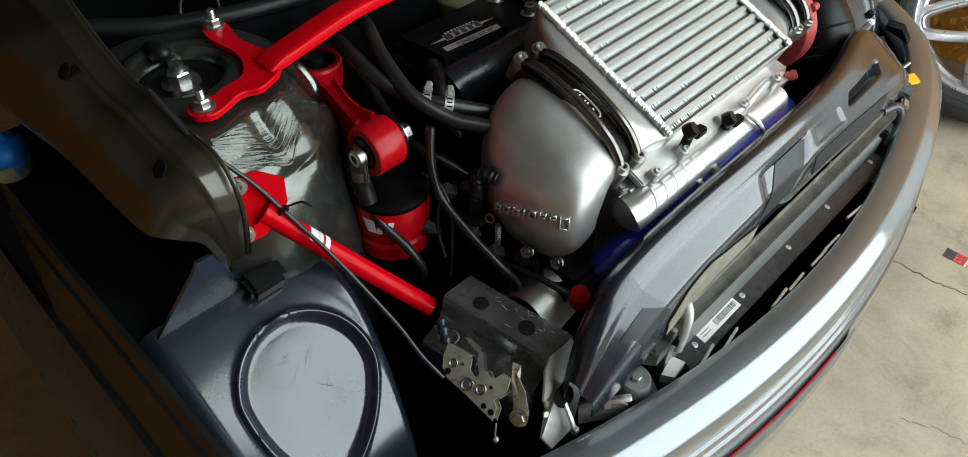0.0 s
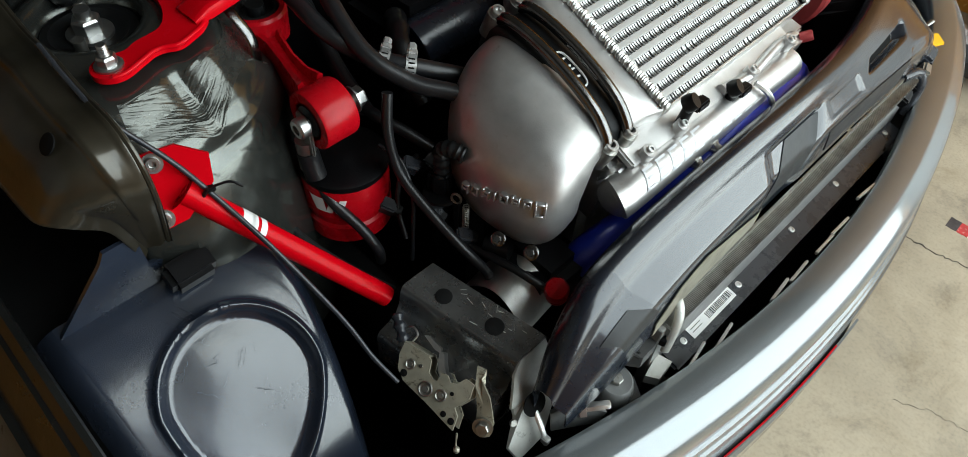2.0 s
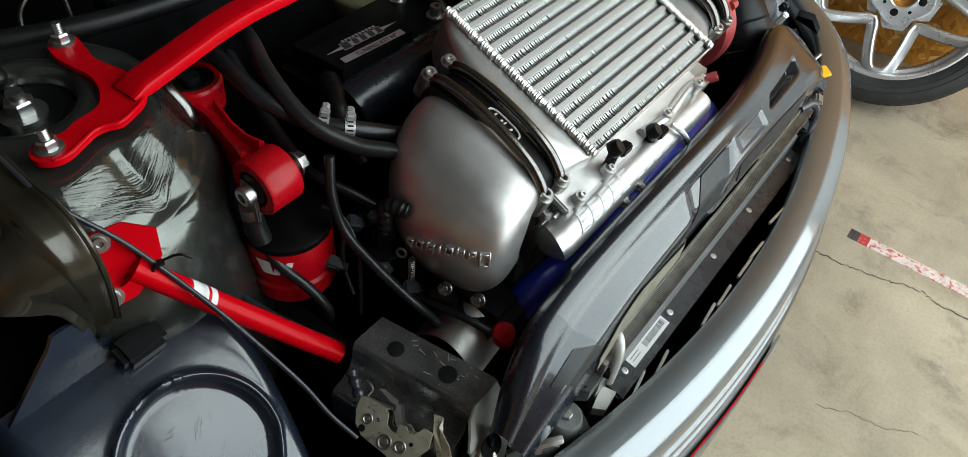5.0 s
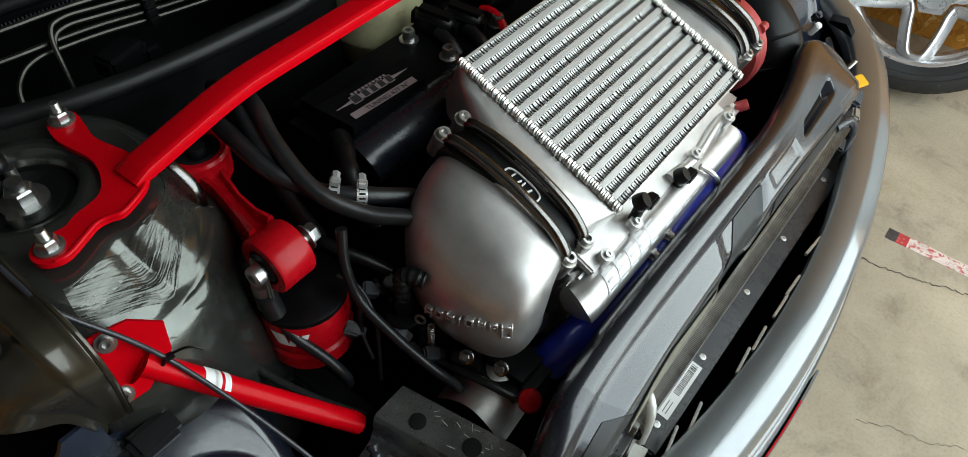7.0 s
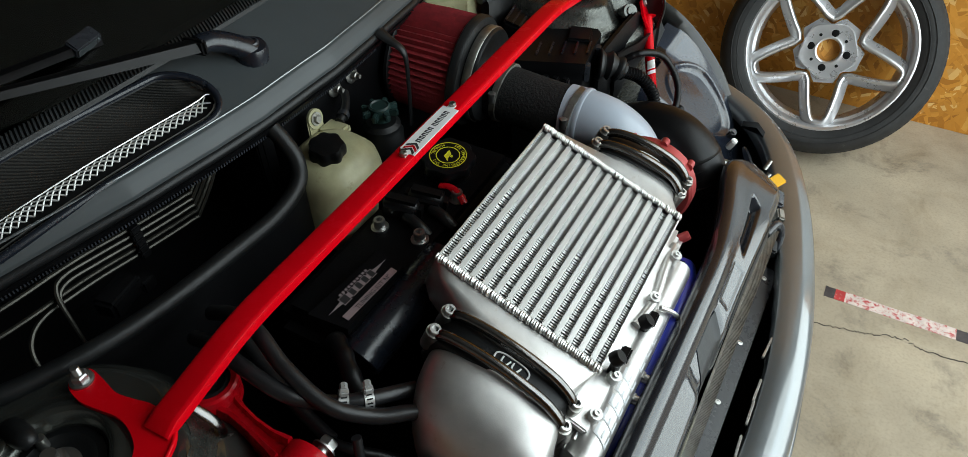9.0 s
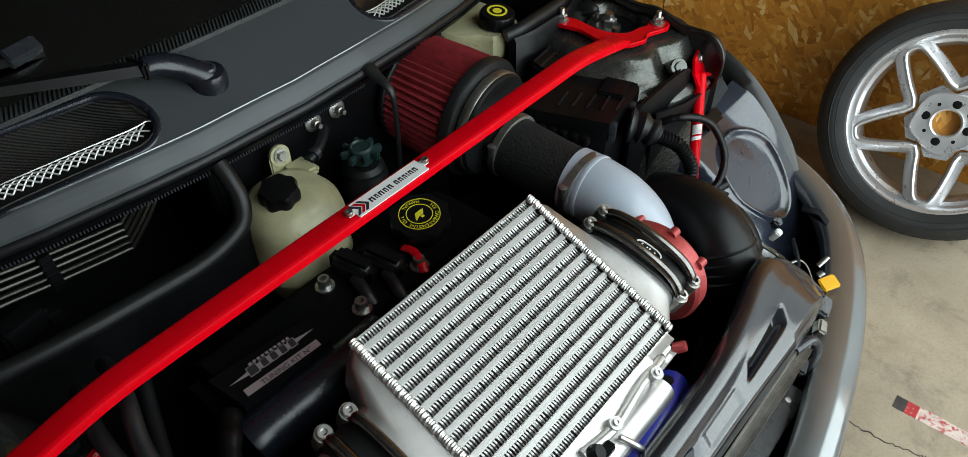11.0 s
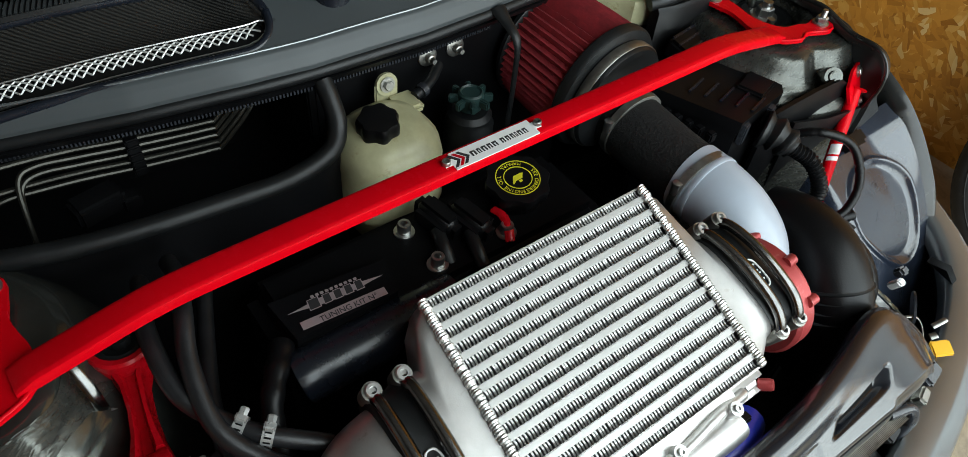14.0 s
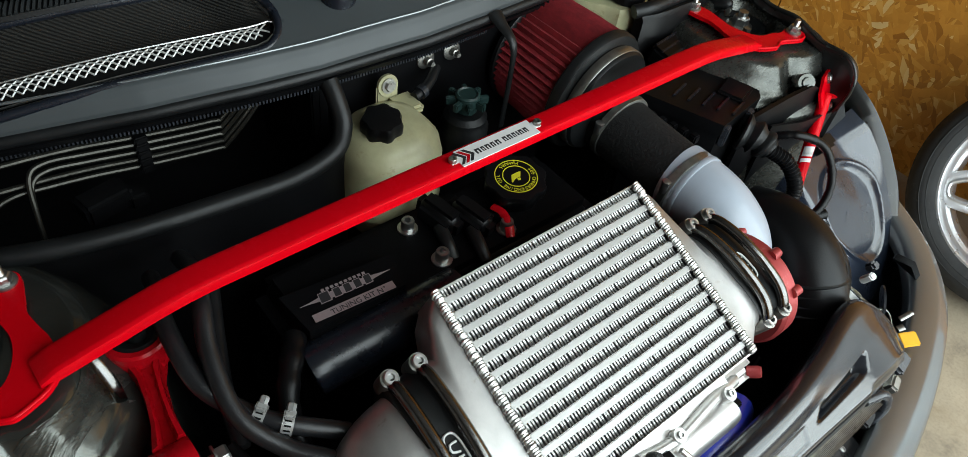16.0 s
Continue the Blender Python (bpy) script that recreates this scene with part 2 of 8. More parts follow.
def glass():
    m = bpy.data.materials.new("tinted_windscreen_glass")
    m.use_nodes = True
    b = m.node_tree.nodes["Principled BSDF"]
    b.inputs["Base Color"].default_value = (0.25, 0.36, 0.32, 1)
    b.inputs["Roughness"].default_value, b.inputs["Transmission Weight"].default_value, b.inputs["IOR"].default_value = 0.02, 1.0, 1.5
    return m


# grey board added out of view to keep reflections neutral
GREY_BOARD = mat("grey_reflector_board", (0.30, 0.30, 0.30), 0.7, 0, 0.1, 4, 0.2, 120)
# white board added as a reflector for the nose
REFLECTOR_BOARD = mat("white_reflector_board", (0.62, 0.63, 0.63), 0.6, 0, 0.06, 4, 0.2, 120)
CLIP_STEEL = mat("bright_band_steel", (0.52, 0.52, 0.51), 0.30, 0.65, 0.1, 60, 0.3, 400)
HATCH = mat("hatched_rubber", (0.022, 0.024, 0.025), 0.35, 0, 0.3, 30, 0, 300, spec=0.3)
AGED_GREY = mat("dusty_grey_rubber", (0.11, 0.112, 0.11), 0.5, 0, 0.3, 40, 0.3, 300, wear=(0.05, 0.05, 0.05), wear_at=0.58)
DUSTY = mat("dusty_black_plastic", (0.045, 0.045, 0.044), 0.45, 0, 0.35, 40, 0.3, 300, wear=(0.10, 0.10, 0.09), wear_at=0.64)
CONCRETE, OSB, CARBON, GLASS = concrete(), osb(), carbon(), glass()

# ---- mesh tools ----
V = Vector


def part(name, bm, material, parent, label="", smooth=42, bevel=0.0):
    """One bmesh as one mesh object under a thing or a part."""
    if bevel:
        es = [e for e in bm.edges if len(e.link_faces) == 2 and e.calc_face_angle(0) > radians(35)]
        bmesh.ops.bevel(bm, geom=es, offset=bevel, segments=2, affect="EDGES", clamp_overlap=True)
    bmesh.ops.recalc_face_normals(bm, faces=bm.faces[:])
    for f in bm.faces:
        f.smooth = True
    for e in bm.edges:
        if len(e.link_faces) == 2:
            e.smooth = e.calc_face_angle(0) < radians(smooth)
    me = bpy.data.meshes.new(name)
    bm.to_mesh(me)
    bm.free()
    me.materials.append(material)
    o = new(name, me)
    if parent is not None:
        o.parent = parent
        if parent.type == "EMPTY":
            o.matrix_parent_inverse = parent.matrix_basis.inverted()
    if label:
        o["label"] = label
    return o


def thing(name, label, category, at=(0, 0, 0), group="", kind=""):
    e = new(name)
    e.empty_display_size = 0.05
    e.matrix_basis = Matrix.Translation(at)
    return tagged(e, label, category, group, kind)


def solo(name, bm, material, label, category, group="", kind="", bevel=0.0, smooth=42):
    return tagged(part(name, bm, material, None, "", smooth, bevel), label, category, group, kind)


def B():
    return bmesh.new()


def frame_of(axis, up=(0, 0, 1)):
    z = V(axis).normalized()
    x = V(up).cross(z)
    if x.length < 1e-4:
        x = V((1, 0, 0)).cross(z)
    x.normalize()
    return Matrix((x, z.cross(x), z)).transposed()


def box(bm, c, s, rot=None, bev=0.0, seg=2):
    m = Matrix.Translation(c) @ (rot.to_4x4() if rot else Matrix.Identity(4)) @ Matrix.Diagonal((*s, 1))
    vs = bmesh.ops.create_cube(bm, size=1, matrix=m)["verts"]
    if bev:
        es = {e for v in vs for e in v.link_edges}
        bmesh.ops.bevel(bm, geom=list(es), offset=bev, segments=seg, affect="EDGES", clamp_overlap=True)
    return bm


def loft(bm, rings, cap=True, closed=True):
    rows = [[bm.verts.new(p) for p in r] for r in rings]
    n = len(rows[0])
    for a, b in zip(rows, rows[1:]):
        for i in range(n if closed else n - 1):
            j = (i + 1) % n
            bm.faces.new((a[i], a[j], b[j], b[i]))
    if cap and closed:
        bm.faces.new(rows[0][::-1])
        bm.faces.new(rows[-1])
    return bm


def curve(pts, steps=6):
    """Catmull-Rom through the points."""
    p = [V(q) for q in pts]
    p = [2 * p[0] - p[1]] + p + [2 * p[-1] - p[-2]]
    out = []
    for i in range(1, len(p) - 2):
        for k in range(steps):
            t = k / steps
            a, b, c, d = p[i - 1], p[i], p[i + 1], p[i + 2]
            out.append(0.5 * (2 * b + (c - a) * t + (2 * a - 5 * b + 4 * c - d) * t * t + (3 * b - a - 3 * c + d) * t ** 3))
    return out + [p[-2]]


def tube(bm, pts, r, seg=12, steps=6, cap=True, flat=1.0, up=(0, 0, 1)):
    """A round rod or hose along the points; r may be a function of 0..1."""
    path = curve(pts, steps) if steps > 1 else [V(q) for q in pts]
    n = len(path)
    side = None
    rings = []
    for i, p in enumerate(path):
        d = (path[min(i + 1, n - 1)] - path[max(i - 1, 0)]).normalized()
        if side is None:
            side = V(up).cross(d)
            if side.length < 1e-3:
                side = V((1, 0, 0)).cross(d)
        side = (side - d * side.dot(d)).normalized()
        w = d.cross(side)
        rr = r(i / (n - 1)) if callable(r) else r
        rings.append([p + side * math.cos(a) * rr + w * math.sin(a) * rr * flat for a in (2 * math.pi * k / seg for k in range(seg))])
    return loft(bm, rings, cap)


def cyl(bm, p0, p1, r, seg=20, r2=None):
    d = V(p1) - V(p0)
    f = frame_of(d)
    ring = lambda p, q: [V(p) + f @ V((math.cos(a) * q, math.sin(a) * q, 0)) for a in (2 * math.pi * k / seg for k in range(seg))]
    return loft(bm, [ring(p0, r), ring(p1, r if r2 is None else r2)])


def lathe(bm, prof, at, axis, seg=28, up=(0, 0, 1), lobes=0, depth=0.0, lobe_rows=()):
    """A profile of (radius, height) turned about an axis; lobes: a scalloped grip on the rows named."""
    f = frame_of(axis, up)
    rings = []
    for k, (r, h) in enumerate(prof):
        ring = []
        for i in range(seg):
            a = 2 * math.pi * i / seg
            q = r * (1 - depth * (0.5 + 0.5 * math.cos(lobes * a))) if lobes and k in lobe_rows else r
            ring.append(V(at) + f @ V((math.cos(a) * q, math.sin(a) * q, h)))
        rings.append(ring)
    return loft(bm, rings)


def prism(bm, outline, m, h):
    """A flat outline, raised by h along the local z of m."""
    return loft(bm, [[m @ V((x, y, z)) for x, y in outline] for z in (0, h)])


def sheet(bm, fn, nu, nv, thick=0.0):
    """A surface fn(u, v), u and v from 0 to 1, with thickness."""
    g = [[bm.verts.new(fn(i / nu, j / nv)) for j in range(nv + 1)] for i in range(nu + 1)]
    fs = [bm.faces.new((g[i][j], g[i + 1][j], g[i + 1][j + 1], g[i][j + 1])) for i in range(nu) for j in range(nv)]
    bmesh.ops.recalc_face_normals(bm, faces=fs)
    if thick:
        bmesh.ops.solidify(bm, geom=fs, thickness=thick)
    return bm


def stadium(a, b, n=24, power=2.6):
    """A rounded oblong of half sizes a and b."""
    out = []
    for k in range(n):
        t = 2 * math.pi * k / n
        c, s = math.cos(t), math.sin(t)
        out.append((a * math.copysign(abs(c) ** (2 / power), c), b * math.copysign(abs(s) ** (2 / power), s)))
    return out


def lerp(a, b, t):
    return a + (b - a) * t


def pts_at(table, t):
    """A value read from rows of (t, value), straight between them."""
    for (a, p), (b, q) in zip(table, table[1:]):
        if t <= b:
            k = (t - a) / (b - a)
            return p + (q - p) * k if not isinstance(p, tuple) else tuple(x + (y - x) * k for x, y in zip(p, q))
    return table[-1][1]


def hexbolt(parent, at, axis, r=0.008, h=0.006, washer=True, socket=False, material=None, name="bolt"):
    bm = B()
    f = frame_of(axis)
    if washer:
        cyl(bm, V(at), V(at) + f @ V((0, 0, 0.0018)), r * 1.55, 18)
    z0 = 0.0018 if washer else 0
    if socket:
        lathe(bm, [(r, z0), (r, h * 0.85), (r * 0.9, h), (r * 0.52, h), (r * 0.45, h * 0.45)], at, axis, 18)
    else:
        lathe(bm, [(r * 1.05, z0), (r * 1.05, h * 0.85), (r * 0.9, h)], at, axis, 6)
    return part(name, bm, material or STEEL, parent, smooth=30)


def lettering(name, text, size, m, material, parent, depth=0.0004, spacing=1.0):
    c = bpy.data.curves.new(name, "FONT")
    c.body, c.size, c.extrude, c.align_x, c.align_y = text, size, depth, "CENTER", "CENTER"
    c.space_character = spacing
    tmp = new(name + "_tmp", c)
    me = bpy.data.meshes.new_from_object(tmp.evaluated_get(bpy.context.evaluated_depsgraph_get()))
    bpy.data.objects.remove(tmp)
    me.transform(m)
    me.materials.clear()
    me.materials.append(material)
    o = new(name, me)
    o.parent = parent
    if parent.type == "EMPTY":
        o.matrix_parent_inverse = parent.matrix_basis.inverted()
    return o

# ---- garage ----
bm = B()
box(bm, (-0.85, -0.3, -0.05), (6.4, 6.0, 0.1))
floor = solo("floor", bm, CONCRETE, "worn stained concrete garage floor with hairline cracks", "floor", kind="structure")

wall_far = thing("wall_left", "strand board garage wall behind the leaning wheel, with an added white reflector panel", "wall", (0, 1.72, 0), kind="structure")
# the last panel is unseen, added white to reflect onto nose and crossmember
for k in range(5):
    x0 = -5.0 + 1.5 * k
    bm = B()
    wd = 1.495 if k < 3 else 1.45 if k == 3 else 0.585
    x0 -= 0.045 if k == 4 else 0
    box(bm, (x0 + wd / 2, 1.735, 1.22), (wd, 0.012, 2.44), bev=0.001, seg=1)
    part("panel", bm, OSB if k < 4 else REFLECTOR_BOARD, wall_far)
bm = B()
box(bm, (-0.9, 1.80, 1.3), (6.4, 0.1, 2.7))
part("studs", bm, DARK, wall_far)
wall_near = thing("wall_right", "unseen garage wall of strand board, grey added above for neutral reflections", "wall", (0, -1.95, 0), kind="structure")
# upper rows are an added grey surface that takes the brown from reflections
for k in range(5):
    x0 = -5.0 + 1.5 * k
    wd = 1.495 if k < 4 else 0.54
    for z, h, mt in ((0.5, 1.0, OSB), (1.725, 1.44, GREY_BOARD)):
        bm = B()
        box(bm, (x0 + wd / 2, -1.95, z), (wd, 0.012, h), bev=0.001, seg=1)
        part("panel", bm, mt, wall_near)
bm = B()
box(bm, (-4.0, -0.4, 1.3), (0.1, 4.5, 2.7))
solo("wall_back", bm, OSB, "strand board garage wall behind the car", "wall", kind="structure")
bm = B()
box(bm, (1.60, 1.68, 1.3), (0.12, 0.12, 2.7))
box(bm, (1.60, -1.60, 1.3), (0.12, 2.1, 2.7))
box(bm, (1.60, 0.535, 2.56), (0.12, 2.17, 0.22))
solo("wall_front", bm, OSB, "garage front wall with the wide open door", "wall", kind="structure")
bm = B()
box(bm, (-1.25, -0.4, 2.68), (5.8, 4.6, 0.06))
solo("ceiling", bm, DRYWALL, "plain unlit dark board garage ceiling", "ceiling", kind="structure")
bm = B()
box(bm, (42.3, 0, -0.06), (79.9, 120, 0.1))
solo("ground", bm, CONCRETE, "pale concrete driveway outside the garage", "ground", kind="structure")

# ---- car body ----
car = thing("car", "dark grey compact car with its bonnet off and engine bay bare", "car", (0, 0, 0))
OUTER = [(0, 0.61, 0), (0.2, 0.598, 0), (0.4, 0.562, 0), (0.55, 0.518, 0), (0.65, 0.47, 0.005), (0.725, 0.40, 0.015), (0.765, 0.31, 0.03), (0.785, 0.20, 0.05), (0.793, 0.05, 0.07), (0.797, -0.5, 0.10), (0.80, -1.2, 0.2)]
INNER = [(0, 0.536), (0.2, 0.5216), (0.41, 0.476), (0.55, 0.428), (0.63, 0.385), (0.68, 0.33), (0.71, 0.26), (0.73, 0.18), (0.745, 0.05), (0.75, -0.5), (0.75, -1.2)]
PROFILE = [(0.0, 0, 0.520), (0.0, 0, 0.541), (0.03, 0, 0.5475), (0.10, 0, 0.5495), (0.28, 0, 0.5495), (0.46, 0, 0.5490), (0.50, 0, 0.5482), (0.53, 0, 0.5467), (0.60, 0, 0.5426), (0.68, 0, 0.5376), (0.75, 0, 0.5322), (0.79, 0, 0.5265), (0.815, 0, 0.512), (0.826, -0.003, 0.491), (0.836, -0.003, 0.488),
           (0.85, 0, 0.487), (0.875, 0, 0.477), (0.880, -0.003, 0.471), (0.890, -0.003, 0.468), (0.905, 0, 0.467), (0.935, 0, 0.456), (0.940, -0.003, 0.450), (0.95, -0.003, 0.448), (0.965, 0, 0.448), (1, 0.0, 0.42), (1, 0.004, 0.34), (1, 0.0, 0.28), (1, -0.02, 0.2)]


def mirrored_curve(rows):
    """A smooth half plan, even across the middle of the car."""
    a, b = rows[0], rows[1]
    pts = [(-b[0], *b[1:])] + list(rows)
    return curve(pts, 12)[12:]


OUT_C = mirrored_curve(OUTER)
IN_C = mirrored_curve([(*r, 0) for r in INNER])


def plan(k):
    """Inner and outer edge of the nose in plan, k from -10 to 10 across the car."""
    s, a = (1 if k >= 0 else -1), abs(k)
    f = min(a / (len(OUTER) - 1), 0.9999) * (len(OUT_C) - 1)
    i = int(f)
    o, n = OUT_C[i].lerp(OUT_C[i + 1], f - i), IN_C[i].lerp(IN_C[i + 1], f - i)
    return V((n[1], s * n[0], 0)), V((o[1], s * o[0], 0)), o[2]


rings = []
for j in range(-60, 61):
    k = j / 60 * 6.4
    a, b, dz = plan(k)
    a0, b0, _ = plan(max(min(k + 0.3, 9), -9))
    a1, b1, _ = plan(max(min(k - 0.3, 9), -9))
    out = (b0 - b1).cross(V((0, 0, 1))).normalized()
    rings.append([a.lerp(b, f) + out * push + V((0, 0, z + dz * (1 if z > 0.4 else 0.3))) for f, push, z in PROFILE])
bm = B()
loft(bm, rings, closed=False)
part("front_bumper", bm, BODY_GREY, car, "glossy dark grey painted nose panel", smooth=50)
bm = B()
sheet(bm, lambda u, v: (lambda a, b: a.lerp(b, 1.0) + V((0.004, 0, lerp(0.436, 0.385, v))))(*plan(lerp(-1.55, 0.2, u))[:2]), 20, 4, 0.003)
part("plate", bm, AGED_GREY, car, "dull plate with a red edge on the nose")
bm = B()
sheet(bm, lambda u, v: (lambda a, b: a.lerp(b, 0.995) + V((0.003, 0, lerp(0.440, 0.4385, v))))(*plan(lerp(-1.5, -0.1, u))[:2]), 20, 2, 0.002)
part("plate_edge", bm, RED_DARK, car, "dull red strip")
# near-black panels added to close the bay and stand in for its shade
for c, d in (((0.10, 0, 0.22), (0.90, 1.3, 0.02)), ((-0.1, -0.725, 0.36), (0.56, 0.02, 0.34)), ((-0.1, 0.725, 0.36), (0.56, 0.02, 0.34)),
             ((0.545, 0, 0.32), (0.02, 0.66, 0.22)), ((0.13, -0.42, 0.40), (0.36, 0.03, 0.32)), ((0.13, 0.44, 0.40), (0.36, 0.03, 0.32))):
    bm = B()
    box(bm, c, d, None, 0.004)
    part("shade_floor" if d[2] < 0.1 else "shade_panel", bm, DARK, car, "near-black panel added for the shade deep in the bay")
for sx in (0.06,):
    for sy in (-0.69, 0.69):
        bm = B()
        lathe(bm, [(0.20, -0.09), (0.28, -0.095), (0.30, -0.07), (0.30, 0.07), (0.28, 0.095), (0.20, 0.09)], (sx, sy, 0.30), (0, 1, 0), 40)
        part("tyre", bm, TYRE, car, "black road tyre")


def tower_z(r, ang, front, phi):
    """Height of a suspension tower's sheet metal over radius and angle (front: cosine towards the nose; phi: degrees, rising to the middle of the car)."""
    top = [(0, 0.806), (0.042, 0.806), (0.047, 0.826), (0.056, 0.829), (0.066, 0.822), (0.100, 0.820), (0.112, 0.812), (0.128, 0.785), (0.146, 0.735), (0.165, 0.64), (0.18, 0.45)]
    fr = [(0, 0.806), (0.042, 0.806), (0.047, 0.826), (0.056, 0.829), (0.066, 0.822), (0.090, 0.820), (0.0985, 0.8175), (0.104, 0.810), (0.111, 0.798), (0.121, 0.788), (0.130, 0.782), (0.136, 0.774), (0.144, 0.769), (0.152, 0.757), (0.160, 0.728), (0.170, 0.66), (0.184, 0.5)]
    # the shoulder wanders in and out round the tower
    sh = pts_at([(-180, 0.0), (-60, 0.006), (-19, 0.018), (-6, 0.007), (4, 0.0), (9, -0.005), (14, -0.005), (19, 0.003), (28, 0.014), (45, 0.010), (70, 0.0), (180, 0.0)], phi)
    k = max(0.0, min(1.0, (r - 0.070) / 0.025)) * max(0.0, min(1.0, (0.150 - r) / 0.03))
    w = max(0.0, min(1.0, (front - 0.2) / 0.5))
    return lerp(pts_at(top, r), pts_at(fr, r - sh * k), w * w * (3 - 2 * w))


def tower(s):
    cx, cy = -0.004, 0.534 * s
    bm = B()
    rs = [0.0, 0.02, 0.040, 0.043, 0.047, 0.052, 0.058, 0.066, 0.074] + [0.080 + 0.0028 * k for k in range(31)] + [0.170, 0.178, 0.186]
    n = 120
    rings = []
    for r in rs:
        ring = []
        for i in range(n):
            a = 2 * math.pi * i / n
            c, sn = math.cos(a), math.sin(a)
            f = c * 0.92 - s * sn * 0.1
            phi = math.degrees(math.atan2(-s * sn, c))
            rip = 0.0010 * math.sin(a * 5 + 0.8) * math.exp(-((r - 0.118) / 0.020) ** 2)
            stretch = 1 + 0.10 * max(0, c) ** 2
            y = cy + r * sn
            y = s * min(s * y, 0.588 + 0.02 * c)
            ring.append(V((cx + r * c * stretch, y, tower_z(r, a, f, phi) + rip)))
        rings.append(ring)
    bm2 = bm
    loft(bm2, rings[1:], cap=False)
    # same paint on both towers; the far one is coloured darker as shade
    t = part("strut_tower", bm2, BODY_TOWER if s < 0 else SEALER_AND_SHADE, car, "silvery grey painted suspension tower" if s < 0 else "suspension tower with brushed sealer, darkened for its shade", smooth=60)
    # the shelf at the tower's foot; far side: black sheets added as its shade
    if s > 0:
        bm = B()
        loft(bm, [[V((0.134, 0.40, z - 0.030 * k)), V((0.148, 0.465, z - 0.004 * k)), V((0.152, 0.510, z)), V((0.154, 0.555, z - 0.028 * k)), V((0.148, 0.555, z - 0.028 * k)), V((0.146, 0.510, z)), V((0.142, 0.465, z - 0.004 * k)), V((0.128, 0.40, z - 0.030 * k))] for z, k in ((0.45, 0), (0.806, 1))])
        part("tower_shade", bm, PLASTIC, t, "black sheet added for the dark void before the tower", smooth=30)
        bm = B()
        loft(bm, [[V((0.150, 0.44, z)), V((0.168, 0.49, z)), V((0.178, 0.552, z)), V((0.174, 0.552, z)), V((0.164, 0.49, z)), V((0.146, 0.44, z))] for z in (0.45, 0.760)])
        part("tower_shade", bm, PLASTIC, t, "black sheet added for the dark void before the tower", smooth=30)
    if s < 0:
        bm = B()
        rr = []
        for z, g in ((0.58, 1.0), (0.70, 1.0), (0.752, 0.985), (0.766, 0.955), (0.7735, 0.90), (0.7755, 0.80), (0.7755, 0.4)):
            rr.append([V((0.088 + x * g, s * 0.522 + y * g, z - 0.10 * x * g)) for x, y in stadium(0.072, 0.066, 36, 3.6)])
        loft(bm, rr)
        part("tower_shelf", bm, BODY_TOWER, t, "pressed shelf at the foot of the tower", smooth=60)
        # brushed-on sealer across the front slope
        bm = B()

        def fn(u, v):
            a = lerp(1.05, -0.30, u) * (-s)
            r = lerp(0.106 + 0.006 * math.sin(u * 7), 0.137 - 0.010 * abs(math.sin(u * 5)), v)
            c, sn = math.cos(a), math.sin(a)
            return V((cx + r * c * (1 + 0.10 * max(0, c) ** 2), cy + r * sn, tower_z(r, a, c * 0.92 - s * sn * 0.1, math.degrees(math.atan2(-s * sn, c))) + 0.0010 * math.sin(a * 5 + 0.8) * math.exp(-((r - 0.118) / 0.020) ** 2) + 0.0006 + 0.0011 * (noise.noise(V((u * 5, v * 26 + u * 6, s))) * 0.5 + noise.noise(V((u * 13, v * 60 + u * 9, s * 2))) * 0.40 + noise.noise(V((u * 24 + v * 9, v * 12 - u * 20, 4 * s))) * 0.18)))
        sheet(bm, fn, 80, 110)
        part("seam_sealer", bm, SEALER_AND_SHADE, t, "rough brushed seam sealer")
        bm = B()
        lathe(bm, [(0.0062, 0), (0.0062, 0.0012), (0.0055, 0.0016)], (0.136, 0.530 * s, 0.7712), (0.10, 0, 1), 18)
        part("drain_hole", bm, DARK, t, "round dark hole")
    bm = B()
    tube(bm, [(-0.070, 0.530 * s, 0.815), (-0.052, 0.532 * s, 0.826), (-0.036, 0.533 * s, 0.830), (-0.030, 0.533 * s, 0.826)], lambda q: 0.012 - 0.006 * q ** 3, 16, 5)
    part("rubber_stub", bm, RUBBER, t)
    bm = B()
    if s < 0:
        lathe(bm, [(0.020, -0.020), (0.0185, -0.004), (0.016, 0.002), (0.010, 0.006), (0.003, 0.0072)], (0.0905, 0.4455 * s, 0.757), (0.45, -0.80 * s, 0.35), 26)
    else:
        lathe(bm, [(0.0135, -0.022), (0.0135, -0.002), (0.0125, 0.001), (0.008, 0.0015), (0.0075, 0.005), (0.005, 0.0056)], (0.140, 0.508, 0.804), (0.55, -0.45, 0.55), 26)
    part("lug", bm, BODY_TOWER, t, "rounded pressed lug", smooth=60)
    # top mount
    tm = thing("strut_mount", "black rubber strut top mount with a zinc centre nut", "strut mount", (cx, cy, 0.80), group="strut mounts")
    bm = B()
    lathe(bm, [(0.041, 0), (0.041, 0.012), (0.034, 0.013), (0.028, 0.009), (0.022, 0.009)], (cx, cy, 0.800), (0, 0, 1))
    part("bushing", bm, RUBBER, tm)
    bm = B()
    lathe(bm, [(0.020, 0), (0.020, 0.004), (0.013, 0.005)], (cx, cy, 0.808), (0, 0, 1))
    part("washer", bm, STEEL, tm)
    bm = B()
    lathe(bm, [(0.0125, 0), (0.0125, 0.012), (0.011, 0.014)], (cx, cy, 0.812), (0, 0, 1), seg=6)
